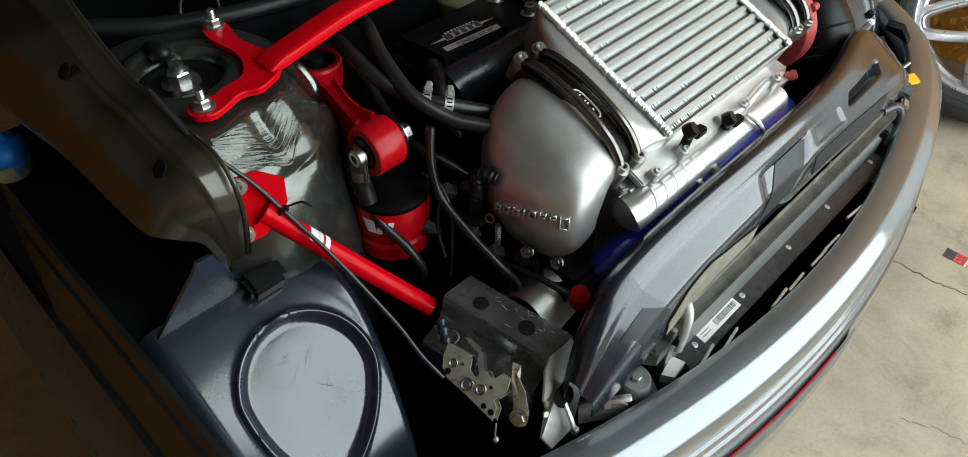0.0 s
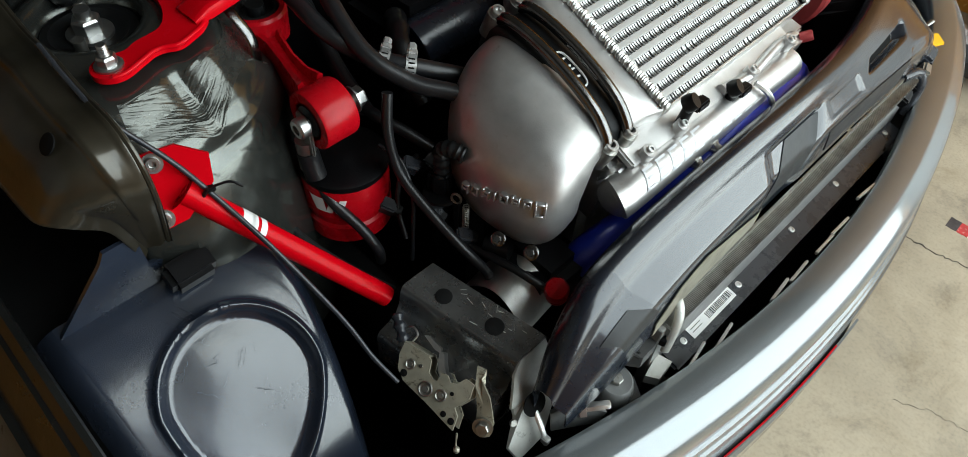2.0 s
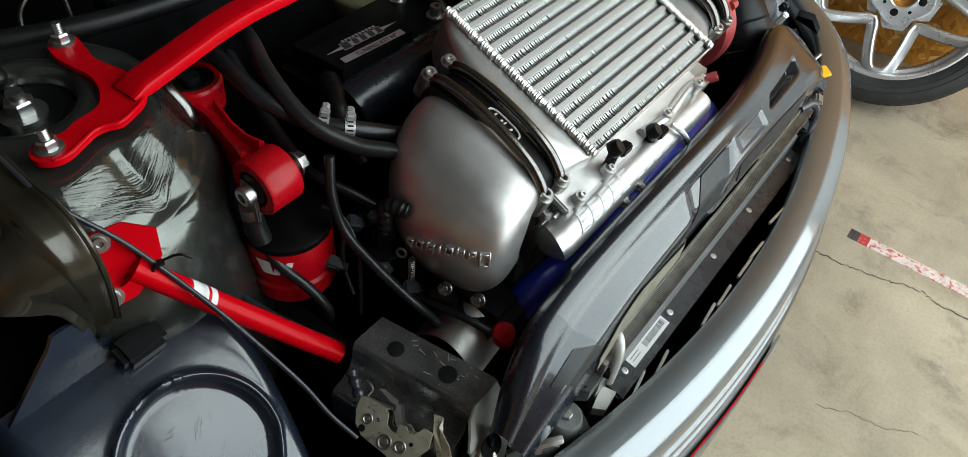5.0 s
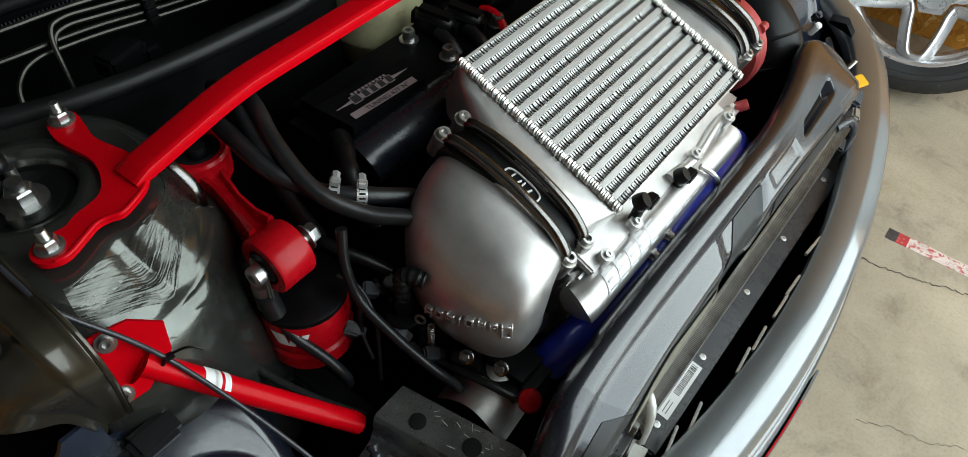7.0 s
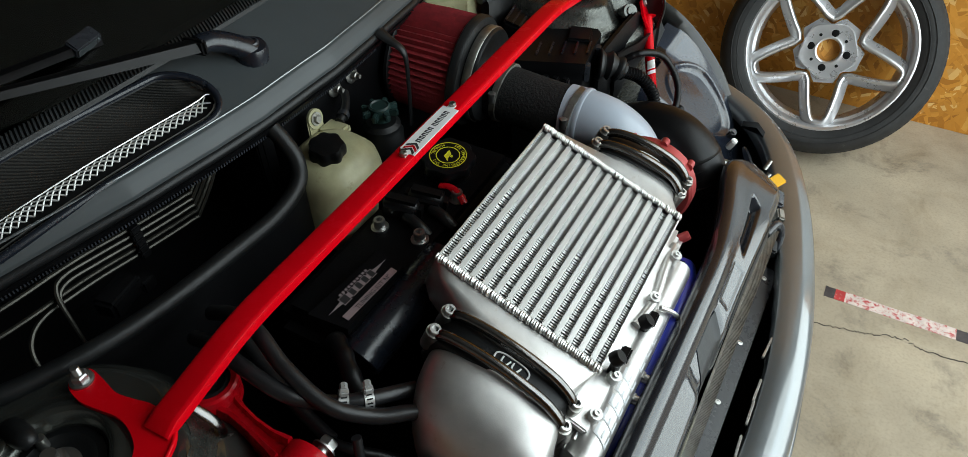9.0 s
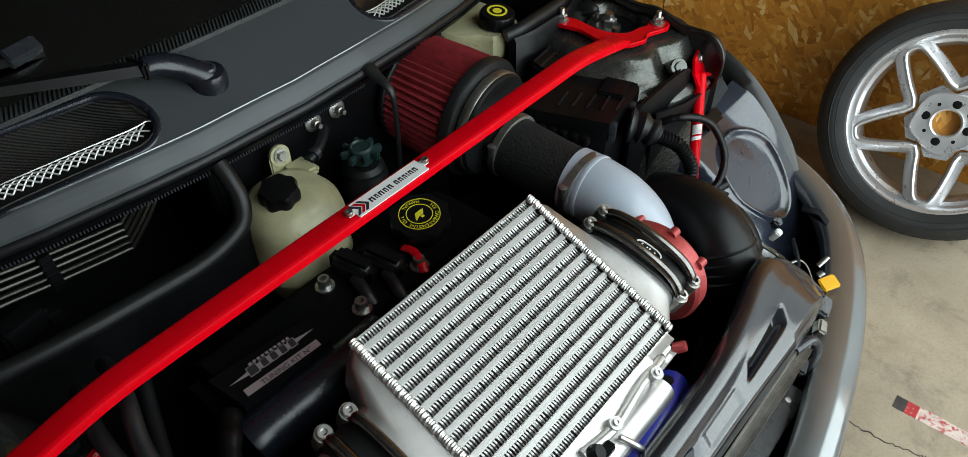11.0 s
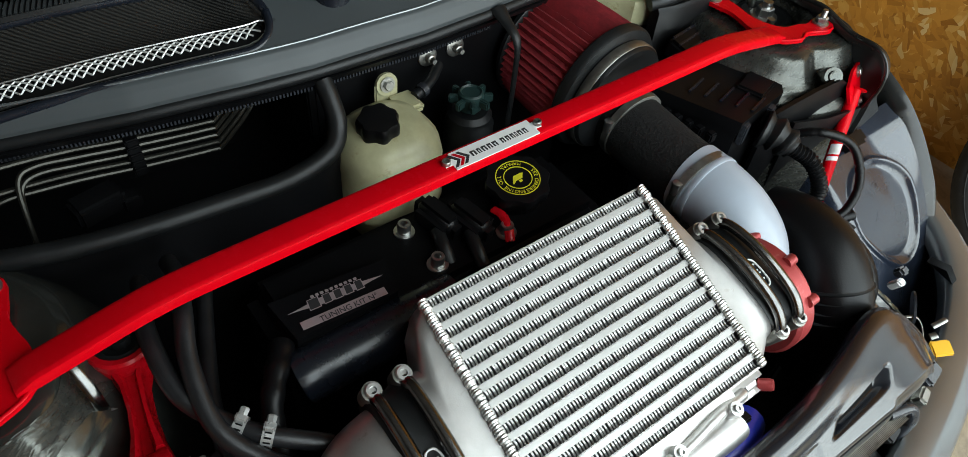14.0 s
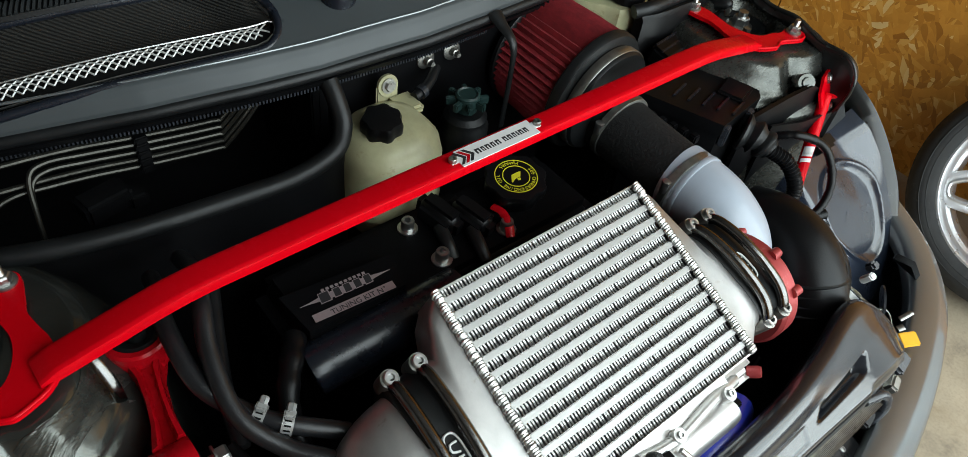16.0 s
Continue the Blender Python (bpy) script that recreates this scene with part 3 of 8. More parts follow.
    cyl(bm, (cx, cy, 0.82), (cx, cy, 0.834), 0.007)
    part("nut", bm, STEEL, tm, smooth=25)
    for dx, dy in ((-0.030, 0.008), (0.024, -0.018)):
        bm = B()
        cyl(bm, (cx + dx, cy + dy, 0.81), (cx + dx, cy + dy, 0.824), 0.0055, 10)
        part("stop_pin", bm, STEEL_DULL, tm)
    return t


tower(-1)
tower(1)


def wing_rail(s):
    """The dark inner wing panel outboard of a tower, with its rounded front corner."""
    edge = [(-0.60, 0.53, 0.925), (-0.35, 0.553, 0.905), (-0.15, 0.578, 0.876), (-0.05, 0.588, 0.856), (0.013, 0.590, 0.843), (0.06, 0.590, 0.846), (0.108, 0.590, 0.838), (0.150, 0.590, 0.838), (0.173, 0.590, 0.822), (0.1805, 0.590, 0.792), (0.173, 0.590, 0.752), (0.161, 0.590, 0.712)]
    low = [(-0.60, 0.70, 0.80), (-0.35, 0.680, 0.782), (-0.15, 0.664, 0.772), (-0.05, 0.657, 0.780), (0.013, 0.656, 0.786), (0.06, 0.656, 0.789), (0.108, 0.656, 0.791), (0.145, 0.655, 0.795), (0.160, 0.650, 0.796), (0.166, 0.634, 0.785), (0.166, 0.615, 0.765), (0.160, 0.600, 0.712)]
    bulge = 1.0
    if s > 0:
        edge = [(x, y - 0.012, z - (0.004 if x > 0.1 else 0)) for x, y, z in edge]
        low = [(x, min(y, 0.592), z) for x, y, z in low]
        bulge = 0.12
    e, lw = curve(edge, 5), curve(low, 5)
    n = len(e) - 1
    bm = B()

    def fn(u, v):
        i = min(n, round(u * n))
        a, b = e[i], lw[i]
        if v < 0.12:
            k = 1 - v / 0.12
            q = a + V((0, -0.007 * math.sin(k * 1.6), 0.004 * math.sin(k * 3.1) - 0.010 * k * k))
        else:
            f = (v - 0.12) / 0.88
            q = a.lerp(b, f) + V((0, 0.016, 0.013)) * math.sin(f * math.pi) ** 0.8 * (1 - 0.5 * u) * bulge
            q += V((0, 0.004, 0.003)) * math.exp(-((f - 0.16) / 0.05) ** 2)
            if f > 0.86:
                q += V((0, 0.008, -0.006)) * (f - 0.86) / 0.14
        return V((q.x, s * q.y, q.z))
    rows = [[fn(i / n, j / 34) for j in range(35)] for i in range(n + 1)]
    loft(bm, [r + [q + V((0, -0.001 * s, -0.002)) for q in r[::-1]] for r in rows])
    # far rail gets a darker paint than the near one, as shade
    w = part("wing_rail", bm, WING if s < 0 else WINGLIP, car, "dark inner wing panel, reflected brown and far-side shade in its paint", smooth=60)
    bm = B()
    tube(bm, [V((q.x, s * (q.y - 0.006), q.z)) for q in e[8:]], 0.0026, 8, 1)
    part("folded_edge", bm, WING if s < 0 else WINGLIP, w, "worn folded edge")
    for u, v in ((0.60, 0.44), (0.27, 0.40)):
        p = fn(u, v)
        bm = B()
        lathe(bm, [(0.0085, 0), (0.0085, 0.0012), (0.0076, 0.0016)], p + V((0, s * 0.0016, 0.0012)), (0.0, 0.72 * s, 0.70), 18)
        part("plug_hole", bm, DARK, w)
    # added near-black sheet where only shade shows beneath the wing
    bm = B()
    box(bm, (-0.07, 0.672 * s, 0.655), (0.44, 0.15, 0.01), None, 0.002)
    part("shade_panel", bm, DARK, car, "near-black panel added for the shade under the wing")


LIPW = [(-0.40, -0.700, 0.640), (-0.15, -0.708, 0.664), (0.003, -0.712, 0.683), (0.10, -0.713, 0.694), (0.202, -0.714, 0.704), (0.336, -0.715, 0.706), (0.40, -0.708, 0.695), (0.44, -0.69, 0.67)]
bm = B()
lw = curve(LIPW, 6)
loft(bm, [[q + V((0, 0.003, -0.012)), q + V((0, 0.002, 0)), q + V((0, -0.003, 0.001)), q + V((0, -0.010, -0.006)), q + V((0, -0.014, -0.006)), q + V((0, -0.034, -0.030)), q + V((0, -0.040, -0.029)), q + V((0, -0.075, -0.085)), q + V((0, -0.078, -0.16)), q + V((0, -0.06, -0.16))] for q in lw])
part("wing_lip", bm, WINGLIP, car, "worn dark folded lip of the front wing", smooth=30)
FAR_LIP = [(-0.30, 0.700, 0.780), (-0.05, 0.704, 0.772), (0.08, 0.705, 0.757), (0.160, 0.706, 0.727), (0.207, 0.706, 0.697), (0.250, 0.706, 0.656), (0.289, 0.706, 0.608), (0.322, 0.705, 0.545), (0.345, 0.700, 0.480)]
bm = B()
loft(bm, [[q + V((-0.010, -0.016, -0.016)), q + V((-0.002, -0.004, -0.002)), q + V((0, 0.001, 0.0005)), q + V((0.001, 0.004, -0.003)), q + V((0.001, 0.006, -0.030)), q + V((0, 0.012, -0.12)), q + V((-0.01, 0.004, -0.12))] for q in curve(FAR_LIP, 6)])
part("wing_lip", bm, WINGLIP, car, "folded dark grey edge of the front wing", smooth=50)
wing_rail(-1)
wing_rail(1)
# upright inner wing sheet under the far rail's edge
bm = B()
loft(bm, [[V((x, 0.5805, z)), V((x, 0.5825, z)), V((x, 0.5825, 0.56)), V((x, 0.5805, 0.56))] for x, z in ((-0.30, 0.880), (-0.15, 0.866), (-0.05, 0.846), (0.013, 0.834), (0.06, 0.836), (0.108, 0.826), (0.145, 0.822), (0.162, 0.814), (0.172, 0.798), (0.176, 0.784))])
part("inner_wing", bm, INSET, car, "dark upright inner wing sheet", smooth=30)


def arch_liner(s):
    """Black plastic arch liner behind the missing headlamp, with its pressed oval."""
    t = thing("arch_liner", "scuffed black plastic arch liner with a pressed oval", "arch liner", (0.2, 0.6 * s, 0.55), group="arch liners")
    cx, cz, R0 = -0.01, 0.30, 0.415

    def fn(u, v):
        y = lerp(pts_at([(0, 0.484), (0.08, 0.480), (0.2, 0.486), (0.35, 0.498), (0.6, 0.522), (1, 0.545)], u), 0.712, v)
        deg = lerp(67, 0, u)
        a = radians(deg)
        shoulder = max(0, 1 - v / 0.15)
        rise = max(0.0, (v - 0.62) / 0.38)
        r = R0 - 0.075 * shoulder ** 2.2 + pts_at([(0, -0.02), (30, -0.010), (45, 0.004), (53, 0.014), (61, 0.026), (67, 0.030)], deg) * rise * rise * (3 - 2 * rise) * (1 if s > 0 else 0) - (0.02 * max(0, (v - 0.90) / 0.10) ** 2 if s < 0 else 0)
        arc, dy = (deg - 48.6) / 57.3 * R0, y - 0.600
        # the pressed oval lies aslant
        p, q = dy * 0.96 + arc * 0.28, arc * 0.96 - dy * 0.28
        k = math.hypot(p / (0.066 if q > 0 else lerp(0.066, 0.055, min(1, -q / 0.08))), q / (0.0695 if q > 0 else 0.096))
        r += math.exp(-((k - 1.08) / 0.048) ** 2) * 0.0055 - 0.005 * max(0.0, min(1.0, (1.02 - k) / 0.10))
        r += 0.0008 * math.sin(y * 60) * math.sin(deg * 0.2)
        if deg > 63:
            r -= 0.004 * (deg - 63) / 4
        return V((cx + r * math.cos(a), s * y, cz + r * math.sin(a)))
    bm = B()
    sheet(bm, fn, 190, 150, 0.003)
    part("shell", bm, PLASTIC_BLUE, t, smooth=75)
    # upright flange above the fold, with its cut-away ear
    bm = B()
    outline = [(0.695, 0.672), (0.640, 0.728), (0.634, 0.738), (0.612, 0.738), (0.607, 0.728), (0.606, 0.700), (0.560, 0.690), (0.535, 0.676), (0.500, 0.660)]
    loft(bm, [[V((x, s * y, z)) for y, z in outline] + [V((x, s * 0.50, 0.645)), V((x, s * 0.695, 0.655))] for x in (0.158, 0.162)])
    # one flange plastic, coloured blacker on the far side in place of shade
    part("flange", bm, PLASTIC_BLUE if s < 0 else PLASTIC, t, "folded flange", bevel=0.001)
    bm = B()
    rot = Euler((0, radians(25), 0)).to_matrix()
    box(bm, (0.178, 0.582 * s, 0.686), (0.026, 0.042, 0.026), rot, 0.005)
    part("clip_tab", bm, PLASTIC, t)
    for k in range(26):
        rg = random.Random(k * 7 + 1)
        u0, v0 = rg.uniform(0.10, 0.32), rg.uniform(0.36, 0.62)
        du, dv = rg.uniform(-0.03, 0.03), rg.uniform(0.01, 0.06)
        bm = B()
        pts = [fn(u0 + du * q / 5 + rg.uniform(-1, 1) * 0.003, v0 + dv * q / 5) for q in range(6)]
        nn = [(p - V((cx, p.y, cz))).normalized() for p in pts]
        wd = rg.uniform(0.00012, 0.00035)
        loft(bm, [[p + nv * 0.0018 + V((0, 0, wd)), p + nv * 0.0018 - V((0, 0, wd))] for p, nv in zip(pts, nn)], closed=False)
        part("scratch", bm, PLASTIC_GREY, t)
    return t


arch_liner(-1)
arch_liner(1)

# bulkhead, plenum and cowl
for c, d in (((-0.125, 0.075, 0.65), (0.012, 0.39, 0.48)), ((-0.215, 0.42, 0.65), (0.012, 0.40, 0.48)), ((-0.10, 0.19, 0.44), (0.04, 0.7, 0.2)), ((-0.26, -0.35, 0.72), (0.012, 0.60, 0.4)), ((-0.20, -0.122, 0.74), (0.16, 0.012, 0.30)),
             ((-0.17, -0.36, 0.70), (0.2, 0.5, 0.012)), ((-0.16, -0.60, 0.62), (0.5, 0.012, 0.36)), ((-0.16, 0.62, 0.62), (0.5, 0.012, 0.36))):
    bm = B()
    box(bm, c, d, None, 0.002)
    part("bulkhead", bm, PLASTIC, car, "black bulkhead behind the engine")
SEAL = [(-0.092, -0.121, 0.886), (-0.078, -0.121, 0.872), (-0.060, -0.124, 0.850), (-0.050, -0.140, 0.828), (-0.044, -0.185, 0.819), (-0.046, -0.24, 0.818), (-0.060, -0.38, 0.820), (-0.092, -0.49, 0.824), (-0.135, -0.57, 0.832)]
bm = B()
path = curve(SEAL, 5)
loft(bm, [[p + V((-0.004, 0, -0.004)), p + V((0.004, 0, -0.004)), V((p.x + 0.004, p.y, 0.40)), V((p.x - 0.004, p.y, 0.40))] for p in path])
part("plenum_wall", bm, PLASTIC, car)
bm = B()
tube(bm, SEAL, 0.0105, 14, 6, up=(1, 0, 0))
part("rubber_seal", bm, RUBBER, car, "black rubber bonnet seal")

LIP = [(-0.60, -0.215), (-0.50, -0.185), (-0.40, -0.155), (-0.30, -0.126), (-0.20, -0.105), (-0.13, -0.094), (0.0, -0.088), (0.10, -0.094), (0.20, -0.104), (0.30, -0.122), (0.40, -0.15), (0.50, -0.185), (0.60, -0.23)]


def cowl_point(y, v):
    """The painted scuttle between the bonnet seal and the windscreen."""
    xl = pts_at(LIP, y)
    xb = -0.199 - 0.27 * y * y
    prof = [(0, 0.004, 0.905), (0.06, 0.005, 0.912), (0.14, 0.000, 0.9235), (0.2, -0.005, 0.930), (0.26, -0.012, 0.934), (1, 0, 0.972)]
    for (a, da, za), (b, db, zb) in zip(prof, prof[1:]):
        if v <= b:
            k = (v - a) / (b - a)
            base = 0 if b <= 0.26 else None
            x = xl + lerp(da, db, k) if b <= 0.26 else lerp(xl - 0.012, xb, k)
            z = lerp(za, zb, k) - 0.10 * y * y
            return V((x, y, z))
    return V((xb, y, 0.972 - 0.10 * y * y))


def in_vent(p, c):
    return math.hypot(max(0, abs(p.y - c[1]) - c[3]) / c[2], (p.x - c[0] - (p.y - c[1]) * c[4]) / c[2])


VENTS = [(-0.182, -0.318, 0.040, 0.130, 0.19), (-0.182, 0.318, 0.040, 0.130, -0.19)]


bm = B()


def fn(u, v):
    y = lerp(-0.60, 0.60, u)
    p = cowl_point(y, v)
    q = min(in_vent(p, c) for c in VENTS)
    k = max(0.0, min(1.0, (1.0 - q) / 0.12))
    return p + V((0, 0, -0.022 * k * k * (3 - 2 * k)))


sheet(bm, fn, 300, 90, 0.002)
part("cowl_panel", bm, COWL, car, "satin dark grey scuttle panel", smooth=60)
# lighter glossy bead laid on the crease to draw its highlight
bm = B()
tube(bm, [cowl_point(lerp(-0.6, 0.6, i / 40), 0.235) + V((0, 0, 0.0002)) for i in range(41)], 0.0014, 8, 2)
part("crease_highlight", bm, BODY_GREY, car, "thin bead in lighter paint for the scuttle crease's highlight")
for s in (-1, 1):
    c = VENTS[0 if s < 0 else 1]
    t = thing("cowl_vent", "carbon fibre scuttle vent with a silver mesh strip", "vent", (c[0], c[1], 0.93), group="cowl vents")

    def base(y, w):
        x = c[0] + (y - c[1]) * c[4] - w * 0.039 * math.sqrt(max(0.0, 1 - max(0, (abs(y - c[1]) - c[3]) / 0.0395) ** 2))
        xl, xb = pts_at(LIP, y) - 0.012, -0.199 - 0.27 * y * y
        v = (x - xl) / (xb - xl)
        return V((x, y, lerp(0.934, 0.972, v) - 0.10 * y * y))
    bm = B()

    def fn(u, v):
        y, w = c[1] + lerp(-0.169, 0.169, u), lerp(-0.98, 0.98, v)
        return base(y, w) + V((0, 0, -0.016 + 0.012 * max(0, -w) ** 3 * 0 + 0.010 * max(0, w) ** 2))
    sheet(bm, fn, 60, 14, 0.0015)
    part("tray", bm, CARBON, t, "glossy carbon fibre weave")
    # rounded lip round the pocket
    bm = B()
    ring = []
    for k in range(96):
        a = 2 * math.pi * k / 96
        cy_, sy_ = math.cos(a), math.sin(a)
        y = c[1] + math.copysign(c[3], cy_) + 0.0405 * cy_ if abs(cy_) > 1e-6 else c[1]
        ring.append(base(y, sy_ / max(1e-3, math.sqrt(max(1e-6, 1 - cy_ * cy_))) * 1.03) + V((0, 0, -0.0035)))
    tube(bm, ring + [ring[0]], 0.0048, 10, 1)
    part("pocket_lip", bm, PLASTIC_GLOSS, t, "rounded glossy lip of the pocket")
    slot = [base(c[1] + 0.160 - 0.320 * k / 30, -0.24) for k in range(31)]
    slot += [base(c[1] - 0.160 - 0.006 * math.sin(math.pi * k / 8), lerp(-0.24, -0.80, k / 8)) for k in range(1, 8)]
    slot += [base(c[1] - 0.160 + 0.320 * k / 30, -0.80) for k in range(31)]
    slot += [base(c[1] + 0.160 + 0.006 * math.sin(math.pi * k / 8), lerp(-0.80, -0.24, k / 8)) for k in range(1, 8)]
    bm = B()
    tube(bm, [q + V((0, 0, -0.0065)) for q in slot + slot[:1]], 0.0011, 6, 1)
    part("rim", bm, STEEL, t, "bright rim of the slot")
    bm = B()
    sheet(bm, lambda u, v: base(c[1] + lerp(-0.160, 0.160, u), lerp(-0.26, -0.78, v)) + V((0, 0, -0.0125)), 40, 4, 0.001)
    part("slot_gap", bm, DARK, t, "dark gap behind the mesh")
    bm = B()
    for i in range(37):
        y0 = c[1] - 0.1566 + i * 0.0087
        for dy in (0.0174, -0.0174):
            if abs(y0 + dy - c[1]) < 0.160:
                pa, pm_, pb = base(y0, -0.27), base(y0 + dy * 0.5, -0.42), base(y0 + dy, -0.57)
                tube(bm, [pa + V((0, 0, -0.0075)), pm_ + V((0, 0, -0.0060)), pb + V((0, 0, -0.0085))], 0.0010, 5, 3)
    part("mesh", bm, ALU, t, "silver diamond mesh")
bm = B()
tube(bm, [cowl_point(lerp(-0.6, 0.6, i / 24), 0.05) + V((-0.002, 0, -0.010)) for i in range(25)], 0.0070, 10, 2, up=(1, 0, 0))
part("bonnet_seal", bm, RUBBER, car, "black rubber seal under the scuttle")
bm = B()
loft(bm, [[cowl_point(y, 0.0) + V((-0.01, 0, -0.010)), cowl_point(y, 0.0) + V((0.003, 0, -0.013)), cowl_point(y, 0) + V((0.001, 0, -0.019)), cowl_point(y, 0) + V((-0.04, 0, -0.019))] for y in [lerp(-0.6, 0.6, i / 30) for i in range(31)]])
part("seal_rail", bm, PLASTIC, car, "black rail under the seal")
bm = B()
for i in range(170):
    q = cowl_point(lerp(-0.52, 0.10, i / 170), 0.0)
    box(bm, q + V((-0.004, 0, -0.023)), (0.005, 0.0018, 0.005))
o = part("toothed_trim", bm, PLASTIC_GREY, car, "toothed rubber trim under the scuttle")
o["kind"] = "stuff"
bm = B()
loft(bm, [[cowl_point(y, 1.0) + V((0.010, 0, -0.002)), cowl_point(y, 1) + V((0.009, 0, 0.003)), cowl_point(y, 1) + V((-0.010, 0, 0.007)), cowl_point(y, 1) + V((-0.014, 0, -0.02))] for y in [lerp(-0.6, 0.6, i / 30) for i in range(31)]])
trim = part("screen_trim", bm, RUBBER, car, "ribbed black screen trim")
bm = B()
for i in range(230):
    a, b = cowl_point(lerp(-0.55, 0.55, i / 230), 1.0), cowl_point(lerp(-0.55, 0.55, (i + 1.7) / 230), 1.0)
    tube(bm, [a + V((0.0085, 0, 0.0035)), a.lerp(b, 0.5) + V((0, 0, 0.0066)), b + V((-0.0085, 0, 0.0075))], 0.0018, 5, 2)
o = part("cord", bm, HATCH, trim, "twisted cord pattern of the trim")
o["kind"] = "stuff"
bm = B()
sheet(bm, lambda u, v: cowl_point(lerp(-0.6, 0.6, u), 1.0) + V((-0.006 - 0.55 * v, 0, 0.008 + 0.34 * v + 0.02 * math.sin(v * 3))), 30, 10, 0.004)
ws = part("windscreen", bm, GLASS, car, "dark tinted windscreen glass", smooth=60)
# plain boxes coloured near black for the shade inside the cabin
bm = B()
box(bm, (-0.62, 0, 0.86), (0.6, 1.3, 0.1), bev=0.02)
box(bm, (-1.2, 0, 0.9), (0.05, 1.4, 1.0))
box(bm, (-0.95, 0, 1.40), (0.7, 1.4, 0.03))
box(bm, (-0.8, 0.71, 1.1), (1.0, 0.03, 0.6))
box(bm, (-0.8, -0.71, 1.1), (1.0, 0.03, 0.6))
part("cabin", bm, DARK, car, "plain near-black shell standing in for the unlit cabin")

# ---- strut brace ----
brace = thing("strut_brace", "bright red powder-coated strut tower brace", "strut brace", (0.05, 0, 0.82))
BAR = [(0.0640, -0.474, 0.8345), (0.0636, -0.458, 0.8378), (0.0625, -0.355, 0.8580), (0.0650, 0.345, 0.8650), (0.0570, 0.458, 0.8375), (0.0560, 0.474, 0.8345)]
bm = B()
pts = [V(p) for p in BAR]
prof = [(-0.0146, -0.0050), (-0.0118, -0.0076), (0.0118, -0.0076), (0.0146, -0.0050), (0.0146, 0.0022), (0.0138, 0.0050), (0.0118, 0.0066), (0.0090, 0.0070), (-0.0090, 0.0070), (-0.0118, 0.0066), (-0.0138, 0.0050), (-0.0146, 0.0022)]
path = []
for i, p in enumerate(pts):
    if i in (2, 3):
        # a short bend of even radius
        a, b = p.lerp(pts[i - 1], 0.034 / (pts[i - 1] - p).length), p.lerp(pts[i + 1], 0.034 / (pts[i + 1] - p).length)
        path += [a.lerp(p, k / 6).lerp(p.lerp(b, k / 6), k / 6) for k in range(7)]
    else:
        path.append(p)
rings = []
for i, p in enumerate(path):
    d = (path[min(i + 1, len(path) - 1)] - path[max(i - 1, 0)]).normalized()
    side = d.cross(V((0, 0, 1))).normalized()
    up = side.cross(d)
    # crimped flat where it is welded to the end plates
    crimp = 0.35 if i in (0, len(path) - 1) else 1.0
    rings.append([p + side * a * (1.06 if crimp < 1 else 1) + up * b * crimp for a, b in prof])
loft(bm, rings)
part("bar", bm, RED, brace, smooth=35)


def end_plate(s):
    """Curved plate from the back stud round the tower's opening to the front stud."""
    ring = [(-0.055, 0.467), (-0.046, 0.479), (-0.024, 0.484), (-0.003, 0.482), (0.018, 0.479), (0.036, 0.482), (0.053, 0.490), (0.062, 0.499), (0.065, 0.510), (0.067, 0.523), (0.072, 0.535), (0.069, 0.549), (0.071, 0.561),
            (0.080, 0.568), (0.091, 0.567), (0.099, 0.558), (0.100, 0.547), (0.094, 0.531), (0.089, 0.518), (0.090, 0.508), (0.094, 0.498), (0.090, 0.484), (0.082, 0.468), (0.066, 0.456), (0.037, 0.454), (0.018, 0.458), (-0.002, 0.461), (-0.022, 0.457), (-0.045, 0.454)]
    dx = 0.0 if s < 0 else -0.010
    c = curve([(x + dx, y * s, 0) for x, y in ring + ring[:1]], 4)[:-1]
    bm = B()
    loft(bm, [[V((q.x, q.y, z)) for q in c] for z in (0.8285, 0.8340)])
    o = part("end_plate", bm, RED, brace, smooth=40)
    # the folded stiffening edge along the front
    bm = B()
    tube(bm, [(q[0] - 0.0015 + dx, q[1] * s, 0.8335) for q in ring[15:24]], 0.0022, 8, 4)
    part("edge", bm, RED, o, smooth=60)
    return o


end_plate(-1)
end_plate(1)


def stud(parent, x, y, z=0.834, h=0.026):
    bm = B()
    lathe(bm, [(0.0115, 0), (0.0115, 0.002), (0.0095, 0.003)], (x, y, z), (0, 0, 1), 18)
    lathe(bm, [(0.0082, 0.002), (0.0082, 0.009), (0.007, 0.011)], (x, y, z), (0, 0, 1), 6)
    prof = [(0.0042, 0.010)]
    for k in range(6):
        prof += [(0.0042, 0.011 + k * 0.0017), (0.0036, 0.0118 + k * 0.0017)]
    lathe(bm, prof, (x, y, z), (0, 0, 1), 12)
    return part("stud_nut", bm, STEEL, parent, smooth=25)


for s in (-1, 1):
    stud(brace, -0.041 if s < 0 else -0.049, 0.467 * s)
    stud(brace, 0.083 if s < 0 else 0.071, 0.553 * s)
    st = thing("tower_stud", "zinc-plated stud and nut on the tower", "stud", (-0.052, 0.588 * s, 0.82), group="tower studs")
    stud(st, -0.052, 0.585 * s, 0.820)
# name plate with the maker's mark as plain shapes
bm = B()
